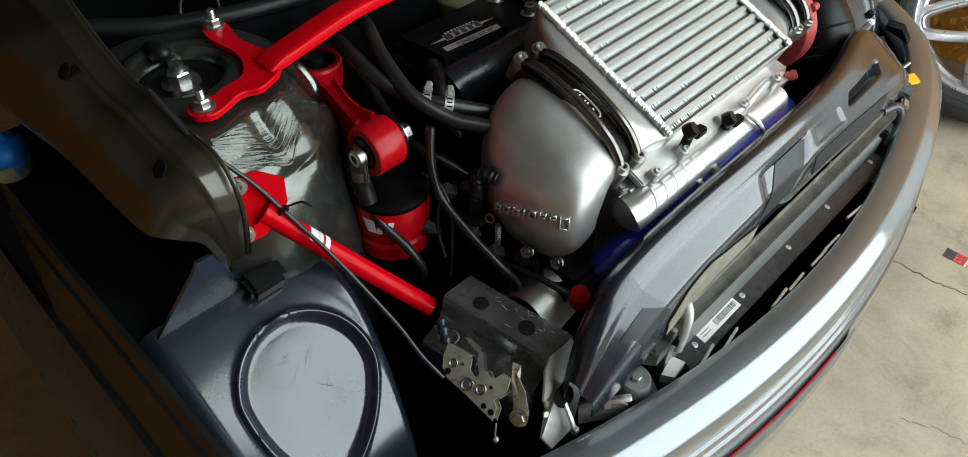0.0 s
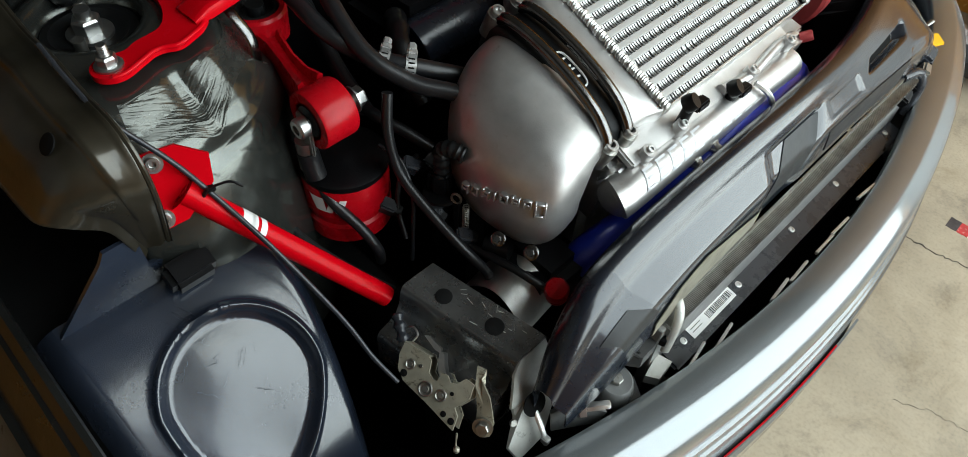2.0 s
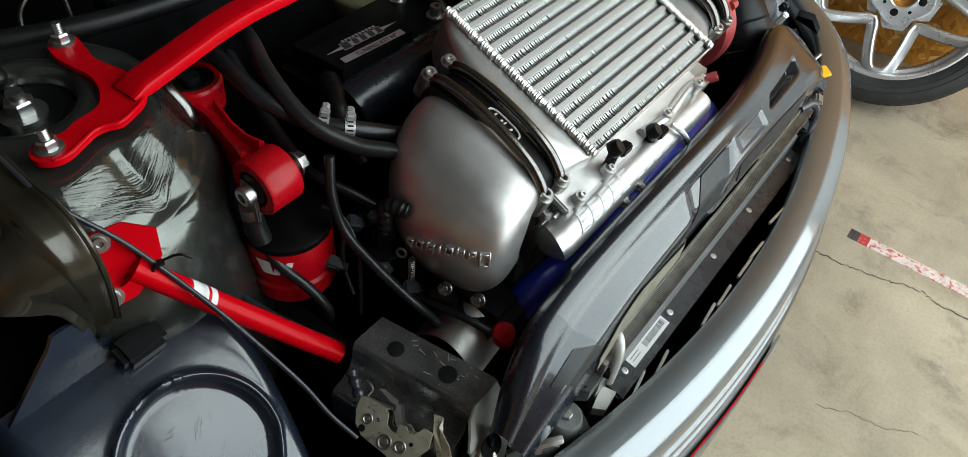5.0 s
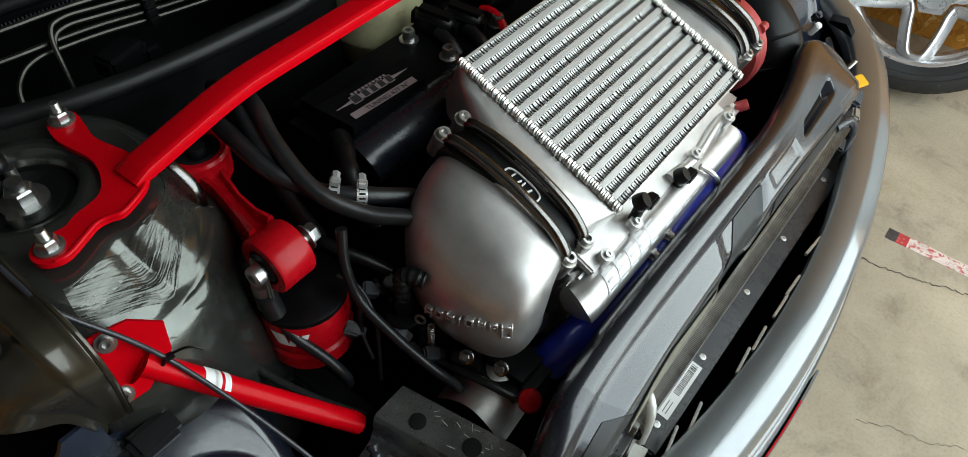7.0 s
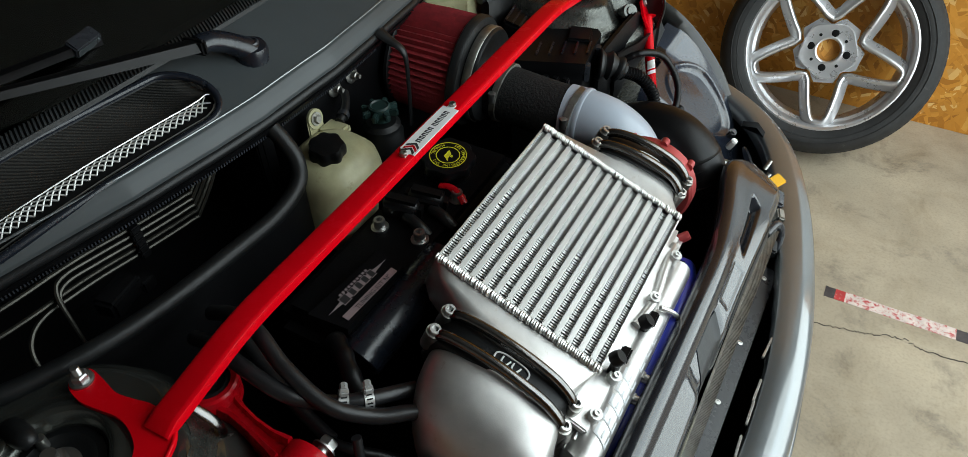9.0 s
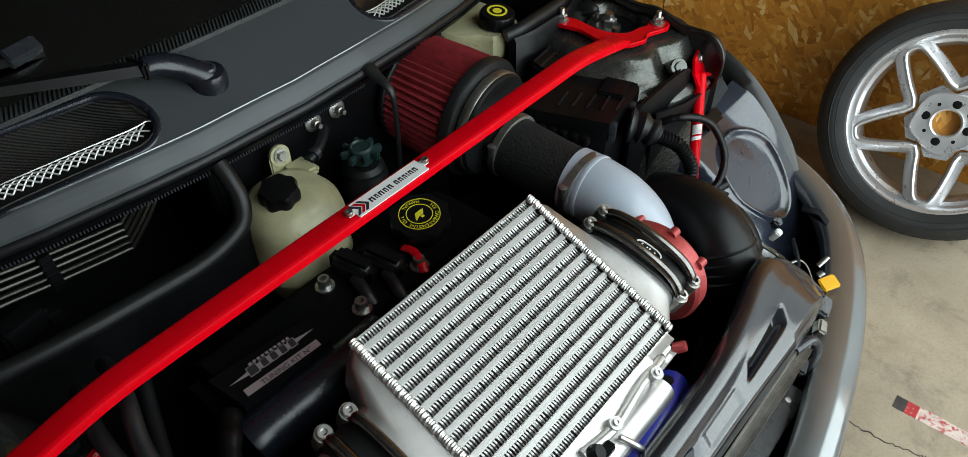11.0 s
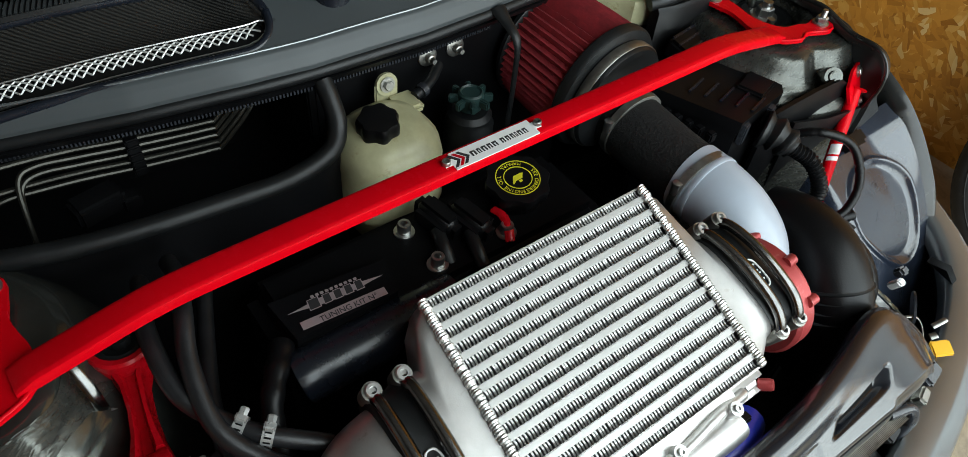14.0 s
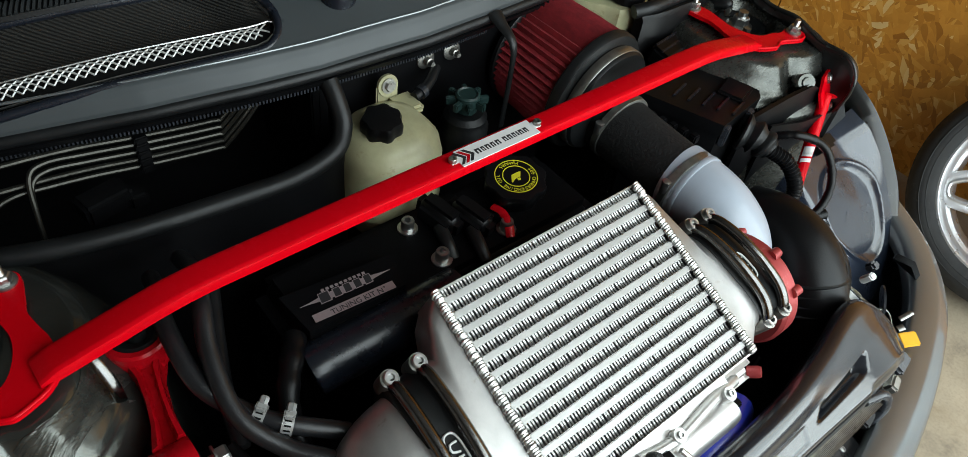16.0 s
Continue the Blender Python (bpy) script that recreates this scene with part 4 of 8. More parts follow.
pm = Matrix.Translation((0.0662, -0.0155, 0.8682)) @ Euler((0.0100, 0, -0.003)).to_matrix().to_4x4()
w2, l2 = 0.0118, 0.056
prism(bm, [(-w2, -l2 + 0.008), (-w2, l2 - 0.004), (-w2 + 0.006, l2 - 0.004), (-w2 + 0.006, l2 + 0.004), (0.004, l2 + 0.004), (0.004, l2 - 0.004), (w2, l2 - 0.004), (w2, -l2 + 0.004), (w2 - 0.008, -l2 + 0.004), (w2 - 0.008, -l2 - 0.004), (-0.004, -l2 - 0.004), (-0.004, -l2 + 0.008)], pm, 0.0012)
np_ = part("name_plate", bm, WHITE, brace, "silver name plate with dark lettering bars")
bm = B()
yy = -0.028
for k, wd in enumerate((0.009, 0.006, 0.008, 0.007, 0.008, 0, 0.007, 0.007, 0.006, 0.003, 0.007, 0.007)):
    if wd:
        prism(bm, [(-0.0010, yy), (-0.0010, yy + wd * 0.66), (0.0062, yy + wd * 0.66), (0.0062, yy + wd * 0.44), (0.0012, yy + wd * 0.44), (0.0012, yy + wd * 0.22), (0.0062, yy + wd * 0.22), (0.0062, yy)], pm @ Matrix.Translation((-0.002, 0, 0.0012)), 0.0003)
        yy += wd * 0.72 + 0.0014
    else:
        yy += 0.003
part("mark_bars", bm, BLACKPRINT, np_)
for k, mt in enumerate((BLACKPRINT, RED_DARK, BLACKPRINT)):
    bm = B()
    y0 = -0.052 + 0.0055 * k
    prism(bm, [(-0.009, y0), (0.001, y0 + 0.007), (0.009, y0), (0.009, y0 + 0.004), (0.001, y0 + 0.011), (-0.009, y0 + 0.004)], pm @ Matrix.Translation((0, 0, 0.0012)), 0.0003)
    part("chevron", bm, mt, np_)
for y in (-0.0725, 0.0425):
    hexbolt(brace, (0.0655, y, 0.8690 + 0.010 * y), (0, 0, 1), 0.0045, 0.005, washer=False, socket=True, material=STEEL_DULL)

# ---- lower braces ----
for s in (-1, 1):
    t = thing("lower_brace", "red tubular fender brace with a white mark", "brace", (0.2, 0.5 * s, 0.66), group="lower braces")
    bm = B()
    nrm = V((0.86, 0.30 * s, 0.42)).normalized()
    fx = Matrix.Translation((0.156, 0.561 * s, 0.760) if s < 0 else (0.154, 0.557, 0.772)) @ frame_of(nrm, (0, 0, 1)).to_4x4()
    prism(bm, [(-s * x, y) for x, y in ((-0.028, -0.036), (0.002, -0.030), (0.030, -0.004), (0.033, 0.020), (0.010, 0.034), (-0.022, 0.032))], fx, 0.004)
    part("foot_plate", bm, RED, t, bevel=0.0012)
    a, b = (V((0.158, -0.558, 0.753)), V((0.266, -0.440, 0.598))) if s < 0 else (V((0.157, 0.555, 0.776)), V((0.246, 0.416, 0.615)))
    bm = B()
    tube(bm, [a, a.lerp(b, 0.04), a.lerp(b, 0.5), b], lambda q: (0.0108 if s < 0 else 0.0088) + 0.007 * max(0, 1 - q * (14 if s < 0 else 5)), 18, 8)
    part("tube", bm, RED, t)
    d = (b - a).normalized()
    side = d.cross(V((0, 0, 1))).normalized()
    up = side.cross(d)
    for k in range(3):
        bm = B()
        c0 = a + d * ((0.052 if s < 0 else 0.080) + k * 0.009)

        def fn(u, v):
            ang = lerp(-0.9, 0.9, u)
            return c0 + d * (v * (0.006 if k else 0.012) + (u - 0.5) * 0.004) + (up * math.cos(ang) + side * math.sin(ang)) * (0.0111 if s < 0 else 0.0091)
        sheet(bm, fn, 10, 2)
        part("mark_bar", bm, WHITE, t)
    for dx, dy in ((-0.016, -0.024), (-0.010, 0.024)):
        hexbolt(t, fx @ V((-s * dx, dy, 0.004)), fx.to_3x3() @ V((0, 0, 1)), 0.0055, 0.005, socket=True)

# ---- engine mount ----
em = thing("engine_mount", "red billet upper engine mount arm with steel bolts", "engine mount", (0.1, -0.41, 0.73))
bm = B()
lathe(bm, [(0.0185, -0.018), (0.0275, -0.018), (0.0285, -0.016), (0.0285, 0.016), (0.0275, 0.018), (0.0185, 0.018), (0.0185, -0.018)], (0.166, -0.417, 0.760), (0, 1, 0), 40)
part("housing", bm, RED_DARK, em, smooth=35)
bm = B()
lathe(bm, [(0.012, -0.020), (0.0190, -0.016), (0.0190, 0.016), (0.012, 0.020)], (0.166, -0.417, 0.760), (0, 1, 0), 30)
part("bush", bm, RUBBER, em)
bm = B()
cyl(bm, (0.168, -0.443, 0.760), (0.168, -0.380, 0.760), 0.006, 14)
lathe(bm, [(0.010, 0), (0.010, 0.008), (0.0085, 0.010), (0.005, 0.010), (0.0045, 0.005)], (0.168, -0.440, 0.760), (0, -1, 0), 18)
lathe(bm, [(0.013, 0), (0.013, 0.002)], (0.168, -0.388, 0.760), (0, 1, 0), 18)
lathe(bm, [(0.010, 0.002), (0.010, 0.010), (0.0085, 0.012)], (0.168, -0.388, 0.760), (0, 1, 0), 6)
part("through_bolt", bm, STEEL, em, smooth=30)
bm = B()
secs = []
for x, z, w, h in ((0.036, 0.776, 0.024, 0.014), (0.054, 0.774, 0.019, 0.014), (0.072, 0.769, 0.0115, 0.015), (0.096, 0.763, 0.0100, 0.016), (0.12, 0.760, 0.0120, 0.019), (0.144, 0.760, 0.017, 0.025)):
    y = -0.396 - 0.16 * (x - 0.036)
    secs.append([V((x, y + a, z + b)) for a, b in ((-w, -h), (-w * 0.8, h * 0.9), (-w * 0.5, h), (-w * 0.28, h * 0.55), (w * 0.28, h * 0.55), (w * 0.5, h), (w * 0.8, h * 0.9), (w, -h))])
loft(bm, secs)
part("arm", bm, RED_DARK, em, bevel=0.0015)
bm = B()
lathe(bm, [(0.024, -0.015), (0.029, -0.015), (0.030, 0.012), (0.028, 0.015), (0.023, 0.015), (0.021, 0.004)], (0.036, -0.396, 0.782), (0, 0, 1), 32)
part("boss", bm, RED_DARK, em, smooth=35)
bm = B()
lathe(bm, [(0.0235, 0), (0.0235, 0.012), (0.018, 0.014), (0.016, 0.008), (0.009, 0.008), (0.009, 0.018)], (0.036, -0.396, 0.782), (0, 0, 1), 28)
part("bush", bm, RUBBER, em)
bm = B()
tube(bm, [(0.052, -0.436, 0.826), (0.0654, -0.4345, 0.8208), (0.0812, -0.4298, 0.8029), (0.085, -0.429, 0.785), (0.0815, -0.4283, 0.764)], 0.0050, 8, 5, flat=0.3)
part("strap", bm, CLAMP, em)
hexbolt(em, (0.083, -0.427, 0.765), (0.6, 0.5, 0.5), 0.006, 0.007)
bm = B()
cyl(bm, (0.158, -0.437, 0.70), (0.158, -0.437, 0.735), 0.010, 16)
box(bm, (0.163, -0.438, 0.745), (0.020, 0.004, 0.045), None, 0.0015)
part("bracket", bm, STEEL_DULL, em)

# ---- catch can ----
can = thing("catch_can", "red anodised canister with a white mark", "canister", (0.159, -0.400, 0.60))
bm = B()
lathe(bm, [(0.040, 0), (0.045, 0.004), (0.045, 0.024), (0.042, 0.027), (0.042, 0.034), (0.045, 0.037), (0.045, 0.075), (0.043, 0.078), (0.036, 0.078)], (0.159, -0.400, 0.6055), (0, 0, 1), 40)
part("body", bm, RED_DARK, can, smooth=35)
bm = B()
lathe(bm, [(0.0445, 0), (0.046, 0.003), (0.046, 0.008), (0.042, 0.010), (0.020, 0.008), (0.012, 0.012)], (0.159, -0.400, 0.6815), (0, 0, 1), 36)
part("lid", bm, PLASTIC, can)
ax = V((0.55, -0.83, 0)).normalized()
tx = V((0.83, 0.55, 0)).normalized()
for k, (x0, x1) in enumerate(((-0.020, -0.006), (-0.003, 0.004), (0.007, 0.014))):
    bm = B()

    def fn(u, v):
        x = lerp(x0, x1, u) + (0.006 * (v - 0.5) if k else 0.007 * (0.5 - v) * (1 if u < 0.5 else 0.3))
        an = x / 0.0456
        return V((0.159, -0.400, 0)) + (ax * math.cos(an) + tx * math.sin(an)) * 0.0456 + V((0, 0, lerp(0.6535, 0.6725, v)))
    sheet(bm, fn, 6, 2)
    part("mark_bar", bm, WHITE, can)

# ---- intercooler ----
IC_A = radians(21.3)
IC = Matrix.Translation((0.171, 0, 0.830)) @ Matrix(((math.cos(IC_A), 0, math.sin(IC_A)), (0, 1, 0), (-math.sin(IC_A), 0, math.cos(IC_A)))).to_4x4()
W, Q0, Q1, DEEP = 0.2125, -0.167, 0.103, 0.062
ic = thing("intercooler", "bare welded aluminium bar-and-plate intercooler", "intercooler", (0.27, -0.03, 0.73))
R3 = IC.to_3x3()
P0, P1 = -0.0035, 0.2135
# core coloured near black: the shade in the gaps between fins
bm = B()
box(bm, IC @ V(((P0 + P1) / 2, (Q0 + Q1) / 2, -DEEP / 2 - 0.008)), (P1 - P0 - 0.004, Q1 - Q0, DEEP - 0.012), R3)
part("core", bm, DARK, ic, "core coloured near black for the shade between fins")
NB, PITCH, FIRST = 13, 0.0159, 0.0093
for k in range(NB):
    bm = B()
    box(bm, IC @ V((FIRST + PITCH * k, (Q0 + Q1) / 2, -0.0065)), (0.0068, Q1 - Q0 - 0.004, 0.013), R3, 0.0008)
    part("bar", bm, ALU, ic)
for p in (P0 + 0.001, P1 - 0.001):
    bm = B()
    box(bm, IC @ V((p, (Q0 + Q1) / 2, -DEEP / 2)), (0.0020, Q1 - Q0, DEEP), R3, 0.0004)
    part("side_plate", bm, ALU_RAW, ic)
rng = random.Random(4)
for k in range(NB + 1):
    bm = B()
    lo, hi = FIRST + PITCH * (k - 1) + 0.0035, FIRST + PITCH * k - 0.0035
    n = 72
    st = (Q1 - Q0 - 0.006) / n
    for i in range(n):
        q = Q0 + 0.003 + i * st
        lean, sag = rng.uniform(-0.0005, 0.0005), rng.uniform(0, 0.0008)
        a = []
        for j in range(5):
            f = j / 4
            bow = 0.0013 * math.sin(f * math.pi) + lean
            a.append((lerp(lo, hi, f), q + bow, -0.0022 - sag - 0.0022 * math.sin(f * math.pi)))
        top0 = [bm.verts.new(IC @ V((x, y, z))) for x, y, z in a]
        top1 = [bm.verts.new(IC @ V((x, y + st * 0.52, z + 0.0004))) for x, y, z in a]
        bot = [bm.verts.new(IC @ V((x, y + st * 0.52, -0.0125))) for x, y, z in a]
        bot0 = [bm.verts.new(IC @ V((x, y + st * 0.02, -0.0125))) for x, y, z in a]
        for j in range(4):
            bm.faces.new((top0[j], top0[j + 1], top1[j + 1], top1[j]))
            bm.faces.new((top1[j], top1[j + 1], bot[j + 1], bot[j]))
            bm.faces.new((bot0[j], bot0[j + 1], top0[j + 1], top0[j]))
    o = part("fin_strip", bm, FIN, ic)
    o["kind"] = "stuff"


def weld(p0, p1, r, n, parent):
    """A stack-of-dimes weld bead."""
    bm = B()
    a, b = V(p0), V(p1)
    d = (b - a).normalized()
    for i in range(n):
        c = a.lerp(b, (i + 0.5) / n) + V((rng.uniform(-1, 1), rng.uniform(-1, 1), rng.uniform(-1, 1))) * r * 0.10
        f = frame_of(d + V((0, 0, 0.35)))
        k = r * rng.uniform(0.9, 1.12)
        lathe(bm, [(k * 0.55, -k * 0.42), (k * 0.95, -k * 0.2), (k, 0.0), (k * 0.8, k * 0.28), (k * 0.4, k * 0.4)], c, f @ V((0, 0, 1)), 10)
    o = part("weld_bead", bm, ALU_RAW, parent, "rippled weld bead")
    o["kind"] = "stuff"
    return o


weld(IC @ V((P0, Q0 - 0.001, 0.0012)), IC @ V((P1, Q0 - 0.001, 0.0012)), 0.0052, 74, ic)
weld(IC @ V((P0, Q1 + 0.001, 0.0012)), IC @ V((P1, Q1 + 0.001, 0.0012)), 0.0050, 74, ic)
CP, CH = 0.126, -0.036


def squared(a0, a1, b0, b1, n=32):
    """A square-cornered ring with the same point count as stadium()."""
    out = []
    for x, y in stadium(1, 1, n, 12):
        out.append((lerp(a0, a1, (x + 1) / 2), lerp(b0, b1, (y + 1) / 2)))
    return out


for s, q0, q1, q2 in ((-1, Q0, -0.197, -0.212), (1, Q1, 0.135, 0.15)):
    bm = B()
    r0 = [IC @ V((p, q0, h)) for p, h in squared(P0, P1, -DEEP, -0.001)]
    r1 = [IC @ V((p, lerp(q0, q1, 0.5), h)) for p, h in squared(0.012, W - 0.004, -DEEP, -0.004)]
    g, c0, lean = (1.0, CP, 0.0) if s < 0 else (0.80, 0.133, 0.125)
    r2 = [IC @ V((c0 + p * g, q1 + lean * p * g, CH + h)) for p, h in stadium(0.082, 0.036, 32, 3.2)]
    r3 = [IC @ V((c0 + p * g, q2 + s * 0.015 + lean * p * g, CH + h)) for p, h in stadium(0.079, 0.034, 32, 3.0)]
    loft(bm, [r0, r1, r2, r3])
    part("end_tank", bm, ALU_CAST, ic, smooth=50)

# ---- couplers and clamps ----
for s, qa, qb, g, c0, lean in ((-1, -0.206, -0.251, 1.0, CP, 0.0), (1, 0.142, 0.186, 0.80, 0.133, 0.125)):
    t = thing("hose_coupler", "black rubber coupler under twin metal clamps", "coupler", (0.28, qa, 0.72), group="couplers")

    def C(a, q, h):
        return IC @ V((c0 + a * g, q + lean * a * g, CH + h))
    bm = B()
    rr = []
    for f, k in ((0, 1.0), (0.06, 1.05), (0.3, 1.05), (0.5, 1.0), (0.7, 1.05), (0.94, 1.05), (1, 1.0)):
        rr.append([C(p * k, lerp(qa, qb, f), h * k) for p, h in stadium(0.080, 0.036, 32, 3.0)])
    loft(bm, rr)
    part("sleeve", bm, RUBBER, t)
    for q in (lerp(qa, qb, 0.18), lerp(qa, qb, 0.84)):
        bm = B()
        tube(bm, [C(a, q, h) for a, h in ((-0.081, 0.026), (-0.066, 0.039), (-0.03, 0.047), (0.012, 0.048), (0.05, 0.043), (0.074, 0.031), (0.083, 0.018))], 0.0060, 14, 6)
        part("clamp_bar", bm, CLAMP, t, "dark polished clamp bar")
        for a, h in ((-0.082, 0.026), (0.083, 0.019)):
            bm = B()
            cyl(bm, C(a, q, h - 0.022), C(a, q, h + 0.006), 0.0088, 16)
            part("lug", bm, STEEL_DULL, t, bevel=0.0012)
            hexbolt(t, C(a, q, h + 0.006), IC.to_3x3() @ V((0, 0, 1)), 0.0066, 0.006, washer=False, socket=True)
    # maker's mark on the sleeve as a plain rounded outline
    qm = lerp(qa, qb, 0.5)
    bm = B()
    ring = [C(0.004 + a * 0.021, qm + b * 0.0078, 0.0388) for a, b in stadium(1, 1, 20, 3)]
    tube(bm, ring + ring[:1], 0.0011, 5, 1)
    part("mark_bar", bm, WHITE, t)
    for k in range(2):
        bm = B()
        tube(bm, [C(-0.008 + k * 0.013, qm + 0.004, 0.0392), C(-0.008 + k * 0.013, qm - 0.003, 0.0392), C(-0.002 + k * 0.013, qm - 0.004, 0.0392), C(0.001 + k * 0.013, qm + 0.003, 0.0392)], 0.0011, 5, 2)
        part("mark_bar", bm, WHITE, t)

# ---- cast outlet elbow ----
el = thing("outlet_elbow", "cast aluminium supercharger outlet elbow with raised mark", "elbow pipe", (0.285, -0.30, 0.63))
PATHE = [((0.279, -0.238, 0.750), 21.3, 0.079, 0.037), ((0.282, -0.258, 0.748), 20, 0.079, 0.038), ((0.288, -0.280, 0.736), 16, 0.076, 0.043), ((0.294, -0.293, 0.714), 9, 0.073, 0.047), ((0.298, -0.297, 0.690), 3, 0.070, 0.046), ((0.302, -0.293, 0.668), 0, 0.066, 0.043), ((0.306, -0.286, 0.652), 0, 0.056, 0.036), ((0.312, -0.278, 0.644), 0, 0.038, 0.026)]
cp = curve([p for p, *_ in PATHE], 5)
bm = B()
rr = []
for i, p in enumerate(cp):
    f = i / 5
    k = min(int(f), len(PATHE) - 2)
    f -= k
    til, a, b = (lerp(PATHE[k][n], PATHE[k + 1][n], f) for n in (1, 2, 3))
    d = (cp[min(i + 1, len(cp) - 1)] - cp[max(i - 1, 0)]).normalized()
    wv = V((math.cos(radians(til)), 0, -math.sin(radians(til))))
    wv = (wv - d * wv.dot(d)).normalized()
    nv = d.cross(wv)
    rr.append([p + wv * x + nv * y for x, y in stadium(a, b, 40, 2.5)])
loft(bm, rr)
part("casting", bm, ALU_CAST, el, "satin cast metal with fine specks", smooth=70)
# raised letters of the maker's mark as plain blocks
MARK = [(0.278, 0.698, 0), (0.290, 0.703, 0), (0.303, 0.708, 4), (0.3135, 0.712, 8), (0.3225, 0.715, 14), (0.333, 0.717, 22), (0.343, 0.717, 30), (0.354, 0.714, 40)]
for k, (x, z, turn) in enumerate(MARK):
    yb = -0.3432 + 0.0006 * k + 0.0022 * max(0, k - 3) ** 1.35
    rot = Euler((radians(-8), 0, radians(turn))).to_matrix()
    wd, hg = ((0.009, 0.010), (0.009, 0.010), (0.009, 0.010), (0.003, 0.010), (0.009, 0.010), (0.008, 0.009), (0.008, 0.010), (0.012, 0.017))[k]
    bm = B()
    c = V((x, yb - 0.0018, z))
    for a in ((-0.5, 0.5) if wd > 0.004 else (0,)):
        box(bm, c + rot @ V((a * wd * 0.75, 0, 0)), (0.0024, 0.006, hg), rot, 0.0008, 1)
    if wd > 0.004:
        for b in ((0.4, -0.05), (0.4, -0.4), (-0.1, 0.3))[k % 3]:
            box(bm, c + rot @ V((0, 0, b * hg)), (wd * 0.85, 0.006, 0.0024), rot, 0.0008, 1)
    part("mark_bar", bm, ALU_CAST, el)

# ---- supercharger ----
sc = thing("supercharger", "bare aluminium supercharger casting under the intercooler", "supercharger", (0.3, -0.05, 0.56))
bm = B()
box(bm, (0.285, -0.045, 0.675), (0.17, 0.37, 0.10), Euler((0, IC_A * 0.6, 0)).to_matrix(), 0.012)
box(bm, (0.29, -0.06, 0.60), (0.13, 0.34, 0.10), None, 0.02)
part("housing", bm, ALU_CAST, sc)
bm = B()
rot = Euler((0, radians(38), 0)).to_matrix()
tube(bm, [(0.380, -0.246, 0.688), (0.381, -0.238, 0.690), (0.383, -0.225, 0.692), (0.383, 0.0, 0.694), (0.383, 0.060, 0.694), (0.382, 0.066, 0.694)], lambda q: 0.0215 - 0.010 * max(0, 1 - q * 12) ** 2 - 0.010 * max(0, q * 12 - 11) ** 2, 24, 5)
box(bm, (0.366, -0.215, 0.694), (0.036, 0.056, 0.034), rot, 0.010, 3)
part("front_rail", bm, ALU_CAST, sc, "bright machined rail")
bm = B()
box(bm, (0.366, -0.075, 0.722), (0.030, 0.30, 0.010), Euler((0, radians(24), 0)).to_matrix(), 0.002)
part("flange", bm, ALU_CAST, sc)
for y in (-0.205, -0.150, -0.02, 0.06):
    bm = B()
    cyl(bm, (0.377, y, 0.715), (0.383, y, 0.731), 0.0075, 14)
    part("boss", bm, ALU_CAST, sc)
    hexbolt(sc, (0.383, y, 0.731), (0.4, 0, 0.9), 0.004, 0.003, washer=False, socket=True)
y = -0.222
for k, wd in enumerate((0.017, 0.017, 0.016, 0.016, 0.017, 0, 0.017, 0.017, 0.016, 0.016, 0.017)):
    bm = B()
    for row, (f, sh) in enumerate(((0.9, 0.0), (0.55, 0.1 * (-1) ** k), (0.9, 0.0))):
        ang = radians(36 + 24 * (row - 1))
        box(bm, V((0.383, y + wd / 2 - 0.0035 * (row - 1) + sh * wd, 0.6925)) + V((math.sin(ang), 0, math.cos(ang))) * 0.0216, (0.0026, wd * f, 0.0008), Euler((0, ang, 0)).to_matrix())
    for q in range(7 if wd else 0):
        ang = radians(12 + 8 * q)
        box(bm, V((0.383, y + 0.0025 + 0.0035 * (1 - q / 3), 0.6925)) + V((math.sin(ang), 0, math.cos(ang))) * 0.0216, (0.0032, 0.0026, 0.0008), Euler((0, ang, 0)).to_matrix())
    if wd:
        part("mark_bar", bm, ENGRAVED, sc)
    y += wd + 0.0036 if wd else 0.010
sn = thing("supercharger_snout", "red anodised supercharger inlet housing", "inlet housing", (0.30, 0.20, 0.66))
bm = B()
lathe(bm, [(0.066, -0.012), (0.070, -0.008), (0.070, 0.010), (0.065, 0.016), (0.050, 0.024)], IC @ V((CP + 0.030, 0.200, -0.062)), (0, 1, 0), 44)
part("flange", bm, RED_ANOD, sn, smooth=35)
for a in (60, 100, 140, -48):
    bm = B()
    c = IC @ V((CP + 0.030 + 0.069 * math.cos(radians(a)), 0.202, -0.062 + 0.069 * math.sin(radians(a))))
    cyl(bm, c, c + V((0, 0.012, 0)), 0.0062, 14)
    part("boss", bm, RED_ANOD, sn)

# ---- front crossmember ----
fc = thing("front_crossmember", "black moulded front crossmember with a rounded ridge", "crossmember", (0.43, 0, 0.55))
RIDGE = [(0.452, -0.412, 0.598), (0.446, -0.390, 0.630), (0.436, -0.350, 0.664), (0.430, -0.30, 0.678), (0.428, -0.20, 0.684), (0.430, 0.0, 0.688), (0.428, 0.12, 0.686), (0.416, 0.215, 0.684), (0.400, 0.290, 0.682), (0.395, 0.335, 0.674), (0.402, 0.372, 0.656), (0.424, 0.405, 0.626), (0.452, 0.430, 0.588)]
